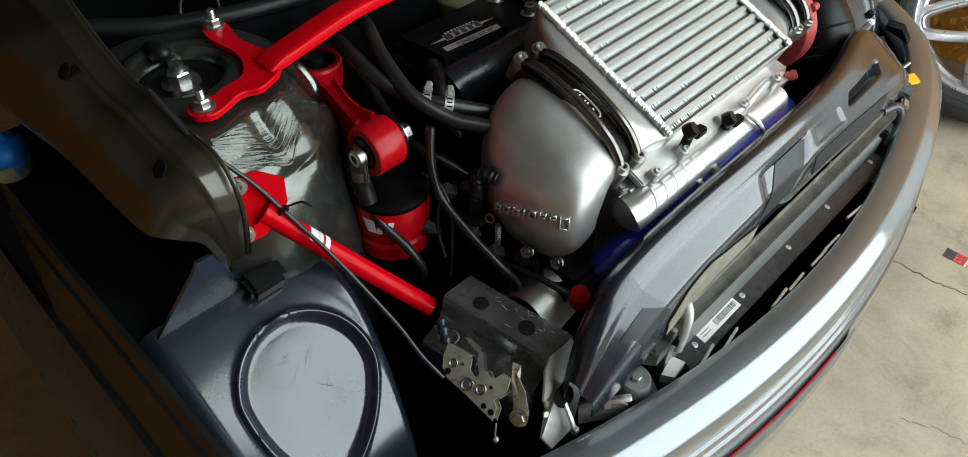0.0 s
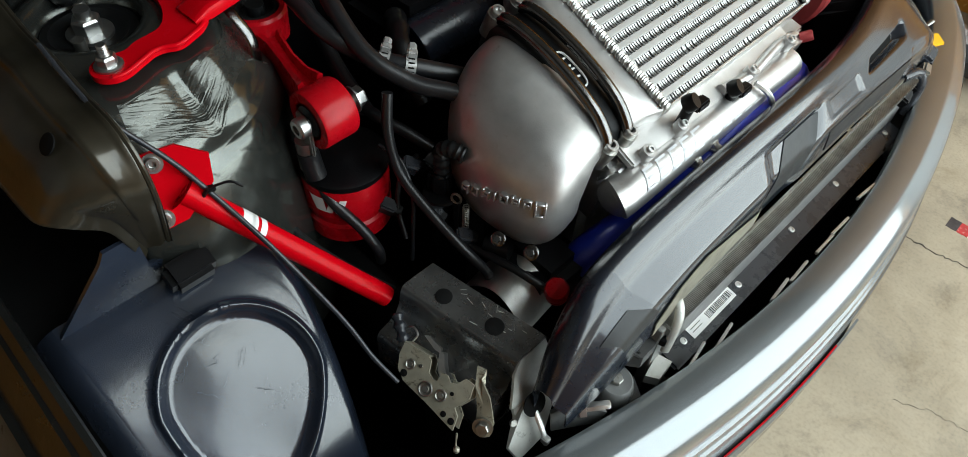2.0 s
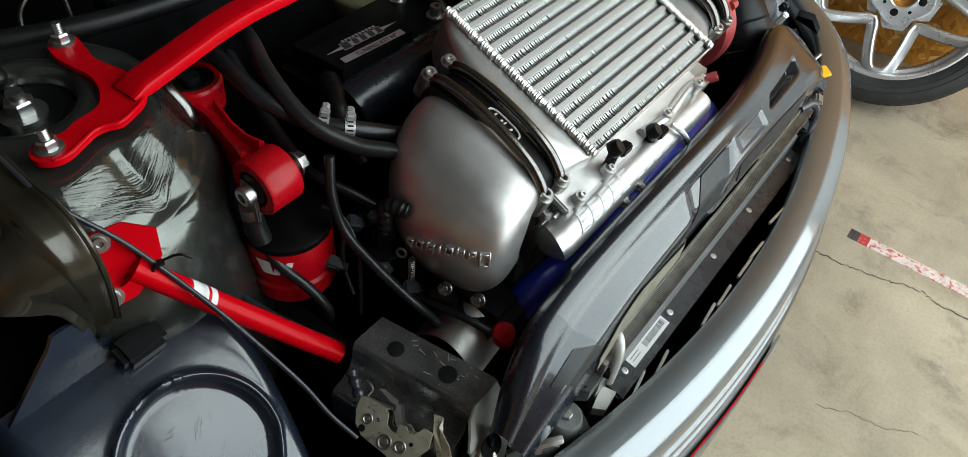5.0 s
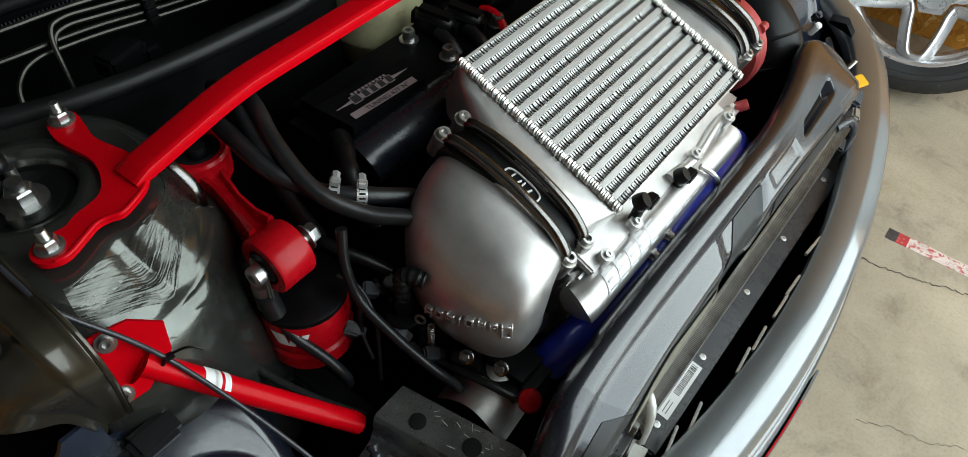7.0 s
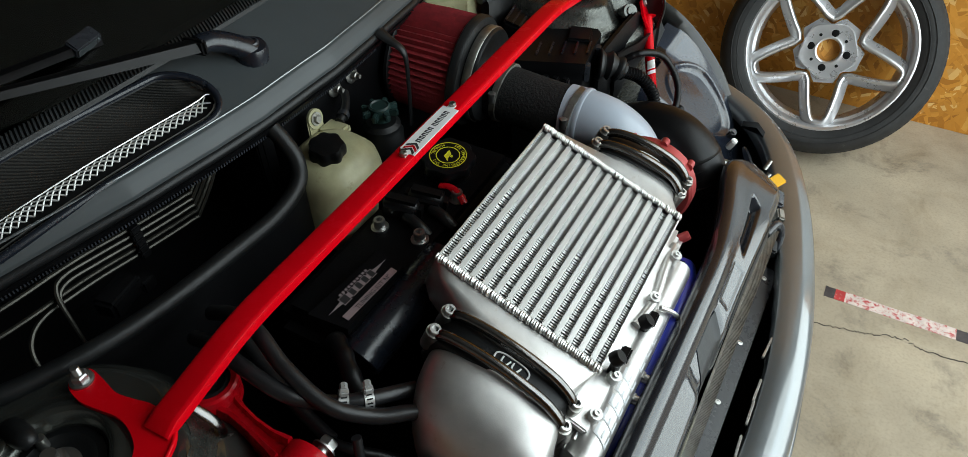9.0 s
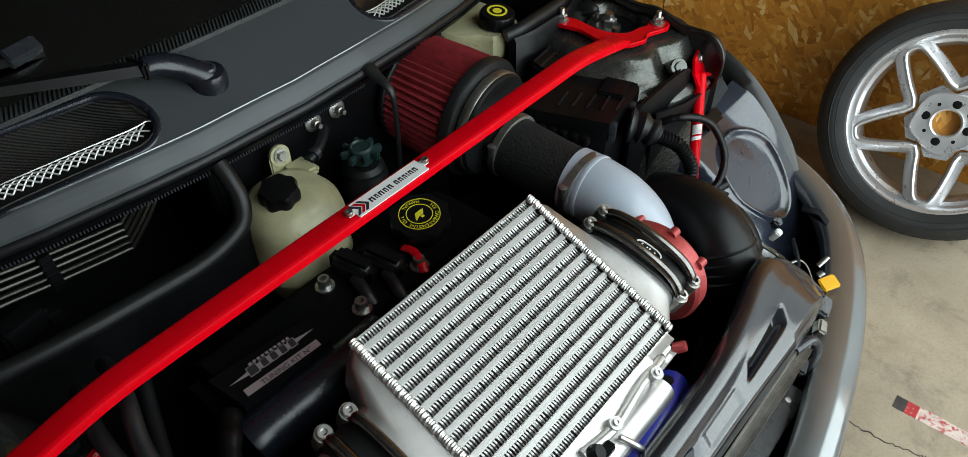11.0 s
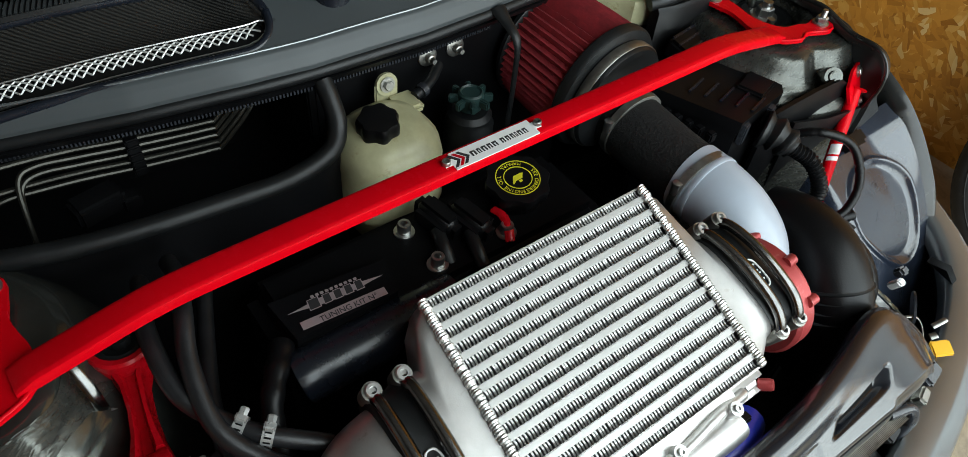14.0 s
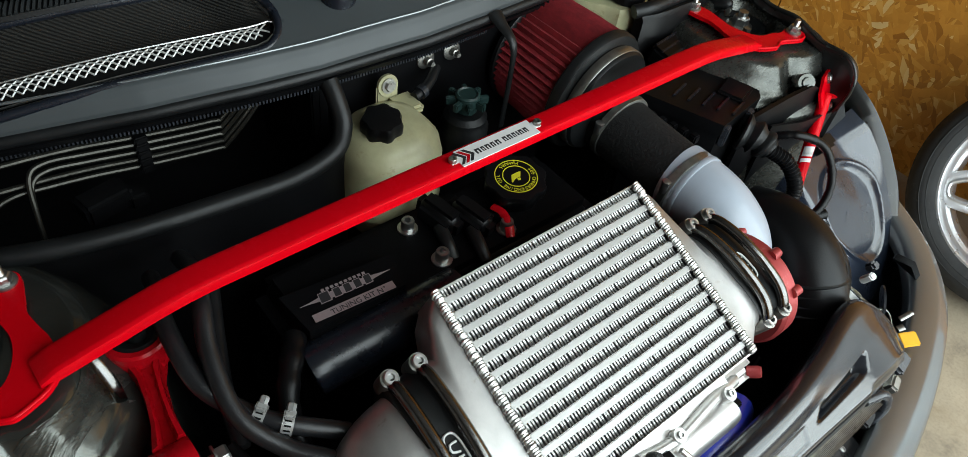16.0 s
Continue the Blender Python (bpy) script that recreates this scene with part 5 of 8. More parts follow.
FRONT = [(0.474, -0.400, 0.560), (0.476, -0.37, 0.566), (0.478, -0.33, 0.580), (0.476, -0.26, 0.602), (0.472, -0.18, 0.606), (0.470, 0.0, 0.606), (0.470, 0.12, 0.606), (0.472, 0.215, 0.604), (0.474, 0.290, 0.600), (0.474, 0.335, 0.594), (0.472, 0.365, 0.588), (0.470, 0.395, 0.582), (0.468, 0.418, 0.578)]
rc, fcv = curve(RIDGE, 6), curve(FRONT, 6)


SECTION = [(-0.36, -0.013, -0.030), (-0.30, -0.0165, -0.015), (-0.24, -0.0185, 0.0), (-0.16, -0.0155, 0.0105), (-0.08, -0.0085, 0.0165), (0.0, 0.0, 0.0185), (0.07, 0.0075, 0.0158), (0.13, 0.0128, 0.0100), (0.18, 0.0158, 0.0045), (0.22, 0.0180, 0.0008), (0.26, 0.0203, -0.0022),
           (0.45, 0.0293, -0.0118), (0.62, 0.0374, -0.0204), (0.68, 0.0400, -0.0240), (0.74, 0.0416, -0.0300), (0.82, 0.0424, -0.0400), (0.97, 0.0424, -0.0640), (1.0, 0.042, -0.080)]
SECTION_C = [(p[0], (p[1], p[2])) for p in curve(SECTION, 5)]


def ease(x, a, b):
    k = min(1.0, max(0.0, (x - a) / (b - a)))  # a may lie above b
    return k * k * (3 - 2 * k)


def cross_at(u, v):
    """A point of the crossmember: u across the car, v from the back of the ridge over its crest (0) to the lower front edge (1)."""
    f = u * (len(rc) - 1)
    i = min(int(f), len(rc) - 2)
    a, b = rc[i].lerp(rc[i + 1], f - i), fcv[i].lerp(fcv[i + 1], f - i)
    dx, dz = pts_at(SECTION_C, v)
    roll = 1 - 0.25 * ease(u, 0.12, 0.0) - 0.33 * ease(u, 0.72, 1.0)
    k = ease(v, 0.06, 0.24)
    p = a + V((dx * lerp(roll, (b.x - a.x) / 0.042, k), (b.y - a.y) * max(0.0, v), dz * lerp(roll, (a.z - b.z) / 0.080, k)))
    p.z += 0.0058 * ease(u, 0.36, 0.24) * (a.z - b.z) / 0.080 * min(1.0, max(0.0, (v - 0.22) / 0.40)) * (1 - ease(v, 0.66, 0.96))
    pad = 0.0065 * ease(u + 0.012 * v, 0.386, 0.394) * (1 - ease(u + 0.03 * (v - 0.25), 0.430, 0.448)) * ease(v, 0.22, 0.30)
    frame_in = 0.0016 * ease(u, 0.450, 0.454) * (1 - ease(u, 0.508, 0.512)) * ease(v, 0.27, 0.31) * (1 - ease(v, 0.56, 0.60))
    slot = 0.013 * ease(u + 0.08 * (v - 0.35), 0.535, 0.545) * (1 - ease(u + 0.10 * (v - 0.35), 0.630, 0.660)) * ease(v, 0.24, 0.28) * (1 - ease(v, 0.40, 0.46))
    end_step = 0.004 * ease(u + 0.05 * v, 0.668, 0.682) * ease(v, 0.60, 0.68) * (1 - ease(u, 0.93, 0.97))
    return p - V((0.7, 0, 0.7)) * (pad + frame_in + slot + end_step)


bm = B()
sheet(bm, lambda u, v: cross_at(lerp(0.225, 0.70, u), lerp(-0.36, 1.0, v)), 160, 64, 0.002)
part("face", bm, FACE, fc, "glossy black moulded face with a rounded ridge", smooth=60)
# same moulding as the face; duller, bluer copy where it reflects less
bm = B()
sheet(bm, lambda u, v: cross_at(u * 0.225, lerp(-0.36, 1.0, v)), 70, 64, 0.002)
part("near_end", bm, DULLED_END, fc, "moulded near end, duller and bluer for its weaker reflection", smooth=60)
bm = B()
sheet(bm, lambda u, v: cross_at(0.70 + u * 0.30, lerp(-0.36, 1.0, v)), 60, 56, 0.002)
part("end_face", bm, FACE, fc, "satin black moulded end", smooth=60)


def cross_patch(name, u0, u1, v0, v1, lift, material, label, skew=0.0):
    bm = B()
    sheet(bm, lambda u, v: cross_at(lerp(u0, u1, u) + skew * (v - 0.5), lerp(v0, v1, v)) + V((0.7, 0, 0.7)) * lift, 24, 16, 0.0015)
    part(name, bm, material, fc, label, smooth=60)


cross_patch("pad", 0.392, 0.428, 0.31, 0.96, 0.0009, INSET, "matte dark recessed pad", -0.020)
# no hollow here: the recess's shade is a flat dark patch
cross_patch("pocket", 0.150, 0.215, 0.40, 0.80, 0.0009, INSET, "flat matte dark patch for the shade of a recess", 0.030)
cross_patch("slot", 0.556, 0.632, 0.285, 0.40, 0.0009, DARK, "dark slot", -0.012)
cross_patch("lower_strip", 0.450, 0.640, 0.74, 0.98, 0.0012, INSET, "flat matte strip under the ledge", 0.010)
bm = B()
box(bm, (0.466, 0.424, 0.576), (0.022, 0.034, 0.014), Euler((0.2, 0.5, 0.3)).to_matrix(), 0.004)
part("end_pad", bm, PLASTIC_GREY, fc)
for k, (x, y, z) in enumerate(((0.478, 0.385, 0.572), (0.482, 0.345, 0.570), (0.484, 0.305, 0.572))):
    bm = B()
    box(bm, (x, y, z), (0.014, 0.026, 0.018), Euler((0.1 * k, 0.4, 0.3)).to_matrix(), 0.003)
    part("clip_lug", bm, PLASTIC if k else STEEL_DULL, fc)

# ---- radiator ----
rad = thing("radiator", "grey finned radiator with a black top tank", "radiator", (0.475, 0.03, 0.42))
bm = B()
box(bm, (0.478, 0.03, 0.46), (0.010, 0.60, 0.27), None, 0.001)
part("core", bm, FIN, rad, "dusty fins")
bm = B()
for k in range(260):
    y = -0.262 + k * 0.00225
    box(bm, (0.4800, y, 0.5900), (0.0145, 0.0009, 0.012))
o = part("fin_strip", bm, STEEL_DULL, rad, "dusty brass-coloured fins")
o["kind"] = "stuff"
bm = B()
box(bm, (0.4725, 0.03, 0.597), (0.003, 0.60, 0.010), None, 0.0008)
part("edge_strip", bm, STEEL_DULL, rad, "pale worn edge strip")
bm = B()
sheet(bm, lambda u, v: cross_at(lerp(0.225, 0.383, u), lerp(pts_at([(0, 0.92), (0.25, 0.80), (0.6, 0.77), (0.8, 0.86), (1, 0.97)], u), 1.0, v)) + V((0.0022, 0, 0.001)), 20, 3, 0.001)
part("top_plate", bm, BEIGE_PLATE, rad, "dusty beige plate above the fins")
bm = B()
tube(bm, [(0.470, 0.30, 0.60), (0.480, 0.335, 0.597), (0.490, 0.342, 0.575), (0.490, 0.335, 0.53)], 0.007, 10, 6)
part("end_pipe", bm, PLASTIC_GREY, rad)
cond = thing("condenser", "black condenser top rail with a barcode label", "condenser", (0.49, 0.03, 0.50))
bm = B()
box(bm, (0.4895, 0.035, 0.507), (0.030, 0.56, 0.030), Euler((0, radians(10), 0)).to_matrix(), 0.003)
rail = part("rail", bm, PLASTIC_GREY, cond, "satin black rail")
RT = Matrix.Translation((0.4895, 0.0, 0.507)) @ Euler((0, radians(10), 0)).to_matrix().to_4x4()
for y in (-0.212, -0.101, 0.022, 0.138, 0.285):
    bm = B()
    lathe(bm, [(0.0042, 0), (0.0042, 0.0010), (0.0024, 0.0012), (0.002, 0.0003)], RT @ V((-0.002, y, 0.0152)), RT.to_3x3() @ V((0, 0, 1)), 14)
    part("rivet", bm, STEEL, cond)
bm = B()
box(bm, RT @ V((-0.002, -0.157, 0.0154)), (0.014, 0.085, 0.0006), RT.to_3x3())
lab = part("label", bm, WHITE, cond, "white barcode label")
bm = B()
y = -0.165
for k in range(22):
    wd = random.Random(k).choice((0.0006, 0.001, 0.0016))
    box(bm, RT @ V((-0.003, y, 0.0159)), (0.008, wd, 0.0003), RT.to_3x3())
    y += wd + 0.0012
for k in range(2):
    box(bm, RT @ V((-0.005 + 0.004 * k, -0.186, 0.0159)), (0.0009, 0.018, 0.0003), RT.to_3x3())
part("print", bm, BLACKPRINT, lab, "barcode bars")
bm = B()
tube(bm, [(0.470, -0.236, 0.612), (0.478, -0.242, 0.613), (0.486, -0.250, 0.606), (0.4895, -0.257, 0.590), (0.490, -0.262, 0.560)], 0.0052, 10, 5, flat=0.6)
part("end_hook", bm, BAY_PALE, cond, "pale worn hook")
bm = B()
prism(bm, [(0.481, -0.251), (0.498, -0.247), (0.501, -0.274), (0.488, -0.282)], Matrix.Translation((0, 0, 0.516)), 0.014)
part("end_bracket", bm, BAY_PALE, cond, "pale silver bracket", bevel=0.002)
bm = B()
prism(bm, [(0.456, -0.309), (0.448, -0.276), (0.446, -0.246), (0.458, -0.227), (0.471, -0.236), (0.482, -0.270), (0.483, -0.294), (0.462, -0.310)], Matrix.Translation((0, 0, 0.555)), 0.020)
sc_ = part("side_cover", bm, DUSTY, cond, "dusty black moulded cover", bevel=0.003)
bm = B()
prism(bm, [(0.461, -0.246), (0.469, -0.250), (0.474, -0.272), (0.464, -0.280), (0.457, -0.262)], Matrix.Translation((0, 0, 0.575)), 0.005)
part("raised_web", bm, PLASTIC_GREY, sc_, bevel=0.0015)
for k in range(4):
    bm = B()
    box(bm, (0.464 + 0.004 * k, -0.284 - 0.005 * k, 0.5765), (0.012, 0.0026, 0.005), Euler((0, 0, 0.5 - 0.1 * k)).to_matrix(), 0.001)
    part("rib", bm, DUSTY, sc_)
bm = B()
box(bm, (0.4835, -0.262, 0.575), (0.009, 0.012, 0.010), Euler((0, 0, 0.3)).to_matrix(), 0.001)
part("clip", bm, DARK, sc_)
rm = thing("radiator_mount", "round rubber radiator mount with a bolt", "mount", (0.472, -0.316, 0.50))
bm = B()
lathe(bm, [(0.021, -0.045), (0.022, -0.012), (0.0200, -0.006), (0.0185, 0), (0.0165, 0.0015), (0.0090, 0.0005)], (0.4735, -0.3175, 0.546), (0.1, 0, 1), 30)
part("rubber", bm, AGED_GREY, rm, "dusty grey rubber")
hexbolt(rm, (0.4735, -0.3175, 0.547), (0.1, 0, 1), 0.0065, 0.005, washer=False, material=STEEL_DULL)
bm = B()
loft(bm, [[V((0.50, -0.30, z)), V((0.474, -0.345, z)), V((0.462, -0.34, z)), V((0.478, -0.285, z))] for z in (0.505, 0.520)])
part("arm", bm, DUSTY, rm, bevel=0.002)
# lip clips along the opening
for y in (-0.232, -0.19, -0.09, -0.05, 0.01, 0.05, 0.13):
    a, _, _ = plan(pts_at([(0, 0), (0.2, 1), (0.41, 2)], abs(y)) * (1 if y > 0 else -1))
    t = thing("lip_clip", "thin metal clip on the lip of the nose", "clip", (a.x, y, 0.53), group="lip clips")
    bm = B()
    box(bm, (a.x - 0.0025, y, 0.543), (0.0035, 0.042, 0.006), Euler((0, 0, 0.72 * y * -1)).to_matrix(), 0.001)
    part("clip", bm, CLIP_STEEL, t)
tape_strip = thing("hinge_bolt", "zinc bolt with a nut by the crossmember", "bolt", (0.475, -0.365, 0.53))
bm = B()
lathe(bm, [(0.010, 0), (0.010, 0.007), (0.005, 0.008), (0.005, 0.030), (0.004, 0.032)], (0.468, -0.372, 0.552), (0.6, 0.75, 0.1), 6)
part("shank", bm, STEEL, tape_strip, smooth=25)
bm = B()
prism(bm, [(0, 0), (0.05, 0), (0.055, 0.022), (0.01, 0.05), (-0.005, 0.04)], Matrix.Translation((0.458, -0.395, 0.520)) @ Matrix(((0.55, 0, -0.83), (0.83, 0, 0.55), (0, 1, 0))).to_4x4(), 0.004)
part("bracket", bm, AGED_GREY, tape_strip, bevel=0.001)
zt = thing("zip_tie", "pale cable tie round the bumper corner", "cable tie", (0.46, -0.42, 0.54))
bm = B()
tube(bm, [(0.438, -0.408, 0.575), (0.450, -0.412, 0.562), (0.462, -0.414, 0.546), (0.466, -0.414, 0.532)], 0.0028, 6, 4, flat=0.4)
box(bm, (0.465, -0.414, 0.540), (0.008, 0.007, 0.010), None, 0.001)
part("strap", bm, ALU_RAW, zt)

# ---- bonnet latches ----


def patch(name, pts, thick, material, parent, label="", s=1):
    """A stamped plate through an outline, fanned about its middle, with thickness."""
    q = [V((x, y * s, z)) for x, y, z in pts]
    mid = sum(q, V()) / len(q)
    t = V((thick[0], thick[1] * s, thick[2]))
    bm = B()
    a, b = [bm.verts.new(v) for v in q], [bm.verts.new(v + t) for v in q]
    m0, m1 = bm.verts.new(mid), bm.verts.new(mid + t)
    for k in range(len(q)):
        n = (k + 1) % len(q)
        bm.faces.new((a[k], a[n], m0))
        bm.faces.new((b[n], b[k], m1))
        bm.faces.new((a[n], a[k], b[k], b[n]))
    return part(name, bm, material, parent, label, 30)


def latch(s):
    t = thing("latch_bracket", "scratched dark steel bonnet latch bracket with round holes", "bracket", (0.36, 0.42 * s, 0.52), group="latch brackets")
    prof = [(-0.044, -0.10), (-0.043, -0.006), (-0.040, 0.0), (-0.003, 0.0), (0.0, -0.002), (0.003, -0.010), (0.005, -0.026), (0.010, -0.040), (0.020, -0.047), (0.032, -0.052), (0.036, -0.060), (0.036, -0.10)]
    bm = B()
    rr = []
    for k in range(13):
        f = k / 12
        o, z = lerp(0.434, 0.408, f), lerp(0.629, 0.616, f)
        rr.append([V((lerp(0.284, 0.413, f), s * (o + a), z + b * lerp(0.92, 1.0, f))) for a, b in prof])
    loft(bm, rr)
    part("body", bm, BRACKET, t, "scratched dark metal box", smooth=50, bevel=0.0015)
    for x, y, z, r in ((0.319, 0.412, 0.6254, 0.0085), (0.374, 0.398, 0.6198, 0.0095)):
        bm = B()
        lathe(bm, [(r, 0), (r, 0.0010), (r * 0.9, 0.0014)], (x, y * s, z), (0.10, 0, 1), 22)
        part("hole", bm, DARK, t, "round hole")
    rg = random.Random(3)
    for k in range(14):
        bm = B()
        x, y = rg.uniform(0.30, 0.40), rg.uniform(-0.036, -0.024) if k % 3 else rg.uniform(-0.03, -0.006)
        f = (x - 0.284) / 0.129
        a = rg.uniform(-0.9, 0.9)
        box(bm, (x, s * (lerp(0.434, 0.408, f) + y), lerp(0.629, 0.616, f) + 0.0001), (rg.uniform(0.003, 0.009), 0.0006, 0.0005), Euler((0, 0.1, a)).to_matrix())
        part("scratch", bm, BAY_PALE, t)
    patch("front_face", [(0.413, 0.368, 0.612), (0.414, 0.404, 0.614), (0.417, 0.414, 0.603), (0.426, 0.424, 0.592), (0.431, 0.430, 0.578), (0.429, 0.424, 0.566), (0.432, 0.424, 0.556), (0.446, 0.446, 0.540), (0.458, 0.442, 0.526), (0.456, 0.405, 0.520), (0.440, 0.372, 0.545), (0.424, 0.366, 0.590)], (-0.002, 0.001, -0.002), BAY_PALE, t, "pale worn metal end face", s)
    bm = B()
    lathe(bm, [(0.013, 0), (0.013, 0.001), (0.012, 0.0014)], (0.441, 0.409 * s, 0.574), (0.85, 0.1 * s, 0.5), 22)
    part("hole", bm, DARK, t, "round hole")
    hexbolt(t, (0.436, 0.432 * s, 0.560), (0.8, 0.2 * s, 0.5), 0.004, 0.003, washer=False, material=STEEL_DULL)
    l = thing("bonnet_latch", "zinc-plated bonnet latch with its claw open", "latch", (0.37, 0.48 * s, 0.54), group="bonnet latches")
    TL, TR, BL, BR = (V((x, y * s, z)) for x, y, z in ((0.320, 0.462, 0.600), (0.398, 0.446, 0.602), (0.332, 0.484, 0.582), (0.405, 0.480, 0.566)))
    n = (TR - TL).cross(BL - TL).normalized()
    n = n if n.z > 0 else -n

    def P(a, b, h=0.0):
        return TL.lerp(TR, a).lerp(BL.lerp(BR, a), b) + n * h
    out = [(0.0, 0.0), (0.34, -0.02), (0.40, 0.06), (0.42, 0.34), (0.50, 0.42), (0.56, 0.40), (0.58, 0.16), (0.66, 0.14), (0.72, 0.24), (0.80, 0.20), (0.88, 0.0), (1.0, 0.02), (1.02, 0.30), (0.94, 0.52), (0.90, 0.62), (0.98, 0.72), (1.0, 1.0), (0.88, 1.0), (0.50, 0.98), (0.12, 1.0), (0.0, 0.80), (-0.03, 0.4)]
    for nm, h0, h1 in (("plate", 0.0, 0.0026), ("back_plate", -0.016, -0.0135)):
        bm = B()
        loft(bm, [[P(a, b, h) for a, b in out] for h in (h0, h1)])
        part(nm, bm, ZINC, l, "stamped plated plate", bevel=0.0006)
    bm = B()
    loft(bm, [[P(a, -0.03, h) for a, h in ((0.0, 0.0026), (0.36, 0.0026), (0.36, -0.016), (0.0, -0.016))], [P(a, 0.02, h) for a, h in ((0.0, 0.0026), (0.36, 0.0026), (0.36, -0.016), (0.0, -0.016))]])
    part("top_fold", bm, ZINC, l, bevel=0.0008)
    bm = B()
    loft(bm, [[P(a, b, h) for a, b in ((0.44, -0.22), (0.50, -0.24), (0.55, -0.02), (0.60, 0.12), (0.70, 0.20), (0.70, 0.34), (0.58, 0.36), (0.50, 0.20), (0.46, 0.0))] for h in (-0.011, -0.002)])
    part("claw", bm, STEEL, l, "bright claw", bevel=0.0012)
    bm = B()
    loft(bm, [[P(a, b, h) for a, b in ((0.18, -0.42), (0.24, -0.46), (0.44, -0.30), (0.44, -0.18), (0.36, -0.20))] for h in (-0.008, -0.004)])
    part("pawl", bm, STEEL, l, "bright pawl", bevel=0.0008)
    for a, b, r in ((0.16, 0.45, 0.0052), (0.46, 0.72, 0.0075), (0.68, 0.60, 0.0060), (0.30, 0.32, 0.002)):
        bm = B()
        lathe(bm, [(r, 0), (r, 0.001), (r * 0.86, 0.0016), (r * 0.7, 0.0006), (r * 0.5, 0.0004), (r * 0.4, 0.0016)], P(a, b, 0.0026), n, 18)
        part("rivet", bm, STEEL_DULL, l)
    for a, b, r in ((0.10, 0.80, 0.0036), (0.80, 0.88, 0.003), (0.93, 0.88, 0.0034), (0.80, 0.42, 0.002)):
        bm = B()
        lathe(bm, [(r, 0), (r, 0.0006), (r * 0.9, 0.0008)], P(a, b, 0.0024), n, 14)
        part("slot", bm, DARK, l)
    bm = B()
    tube(bm, [P(0.05, -0.1, -0.006), P(0.10, -0.35, -0.004), P(0.02, -0.5, -0.004), P(-0.08, -0.35, -0.006)], 0.0012, 6, 5)
    part("spring", bm, STEEL, l)
    patch("stay", [(0.388, 0.434, 0.606), (0.396, 0.430, 0.604), (0.398, 0.438, 0.600), (0.414, 0.442, 0.588), (0.428, 0.450, 0.570), (0.431, 0.458, 0.560), (0.424, 0.463, 0.556), (0.414, 0.460, 0.560), (0.408, 0.452, 0.574), (0.396, 0.444, 0.594)], (-0.001, -0.002, -0.001), ZINC, l, "bent plated stay", s)
    hexbolt(l, (0.421, 0.457 * s, 0.564), (0.4, 0.75 * s, 0.5), 0.0065, 0.006, material=STEEL_DULL)
    bm = B()
    tube(bm, [(0.296, 0.452 * s, 0.612), (0.306, 0.457 * s, 0.607), (0.318, 0.463 * s, 0.600)], lambda q: 0.0055 + 0.0012 * math.sin(q * 16), 12, 6)
    part("cable_boot", bm, PLASTIC_GREY, l)
    bm = B()
    tube(bm, [(0.408, 0.478 * s, 0.562), (0.411, 0.482 * s, 0.550), (0.413, 0.483 * s, 0.542)], 0.0010, 6, 3)
    lathe(bm, [(0.001, -0.004), (0.0032, -0.002), (0.0032, 0.002), (0.001, 0.004)], (0.413, 0.483 * s, 0.541), (0, 0, 1), 12)
    part("pull_pin", bm, ZINC, l)


latch(-1)
latch(1)

# ---- engine ----
eng = thing("engine", "black engine cover with a dark plaque", "engine", (0.06, -0.1, 0.40))
bm = B()
box(bm, (0.068, -0.08, 0.68), (0.13, 0.40, 0.17), None, 0.02, 3)
part("valve_cover", bm, ENGINE_BLACK, eng, "black crackle valve cover")
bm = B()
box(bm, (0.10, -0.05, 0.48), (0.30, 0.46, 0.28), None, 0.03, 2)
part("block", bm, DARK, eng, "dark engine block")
bm = B()
tube(bm, [(0.126, -0.276, 0.742), (0.127, -0.262, 0.744), (0.128, -0.20, 0.745), (0.128, -0.10, 0.745)], lambda q: 0.027 - 0.006 * max(0, 1 - q * 14), 24, 5)
part("coil_cover", bm, PLASTIC_GLOSS, eng, "rounded black coil rail")
bm = B()
loft(bm, [[V((0.058, -0.270, z)), V((0.070, -0.148, z)), V((0.110, -0.156, z - 0.003)), V((0.108, -0.264, z - 0.003))] for z in (0.766, 0.778)])
plq = part("plaque", bm, ENGINE_BLACK, eng, "dark plaque with a winged mark", bevel=0.0015)
PQ = Matrix.Translation((0.0865, -0.2095, 0.7776)) @ Euler((0, radians(4), radians(-4))).to_matrix().to_4x4()
bm = B()
prism(bm, [(0.0045 * math.sin(math.pi * k / 16) ** 1.4 - 0.003, -0.050 + 0.100 * k / 16) for k in range(17)] + [(-0.0045 * math.sin(math.pi * k / 16) ** 1.4 - 0.003, -0.050 + 0.100 * k / 16) for k in range(15, 0, -1)], PQ, 0.0006)
part("mark", bm, PINKISH, plq, "thin silver-pink spindle mark")
y = -0.030
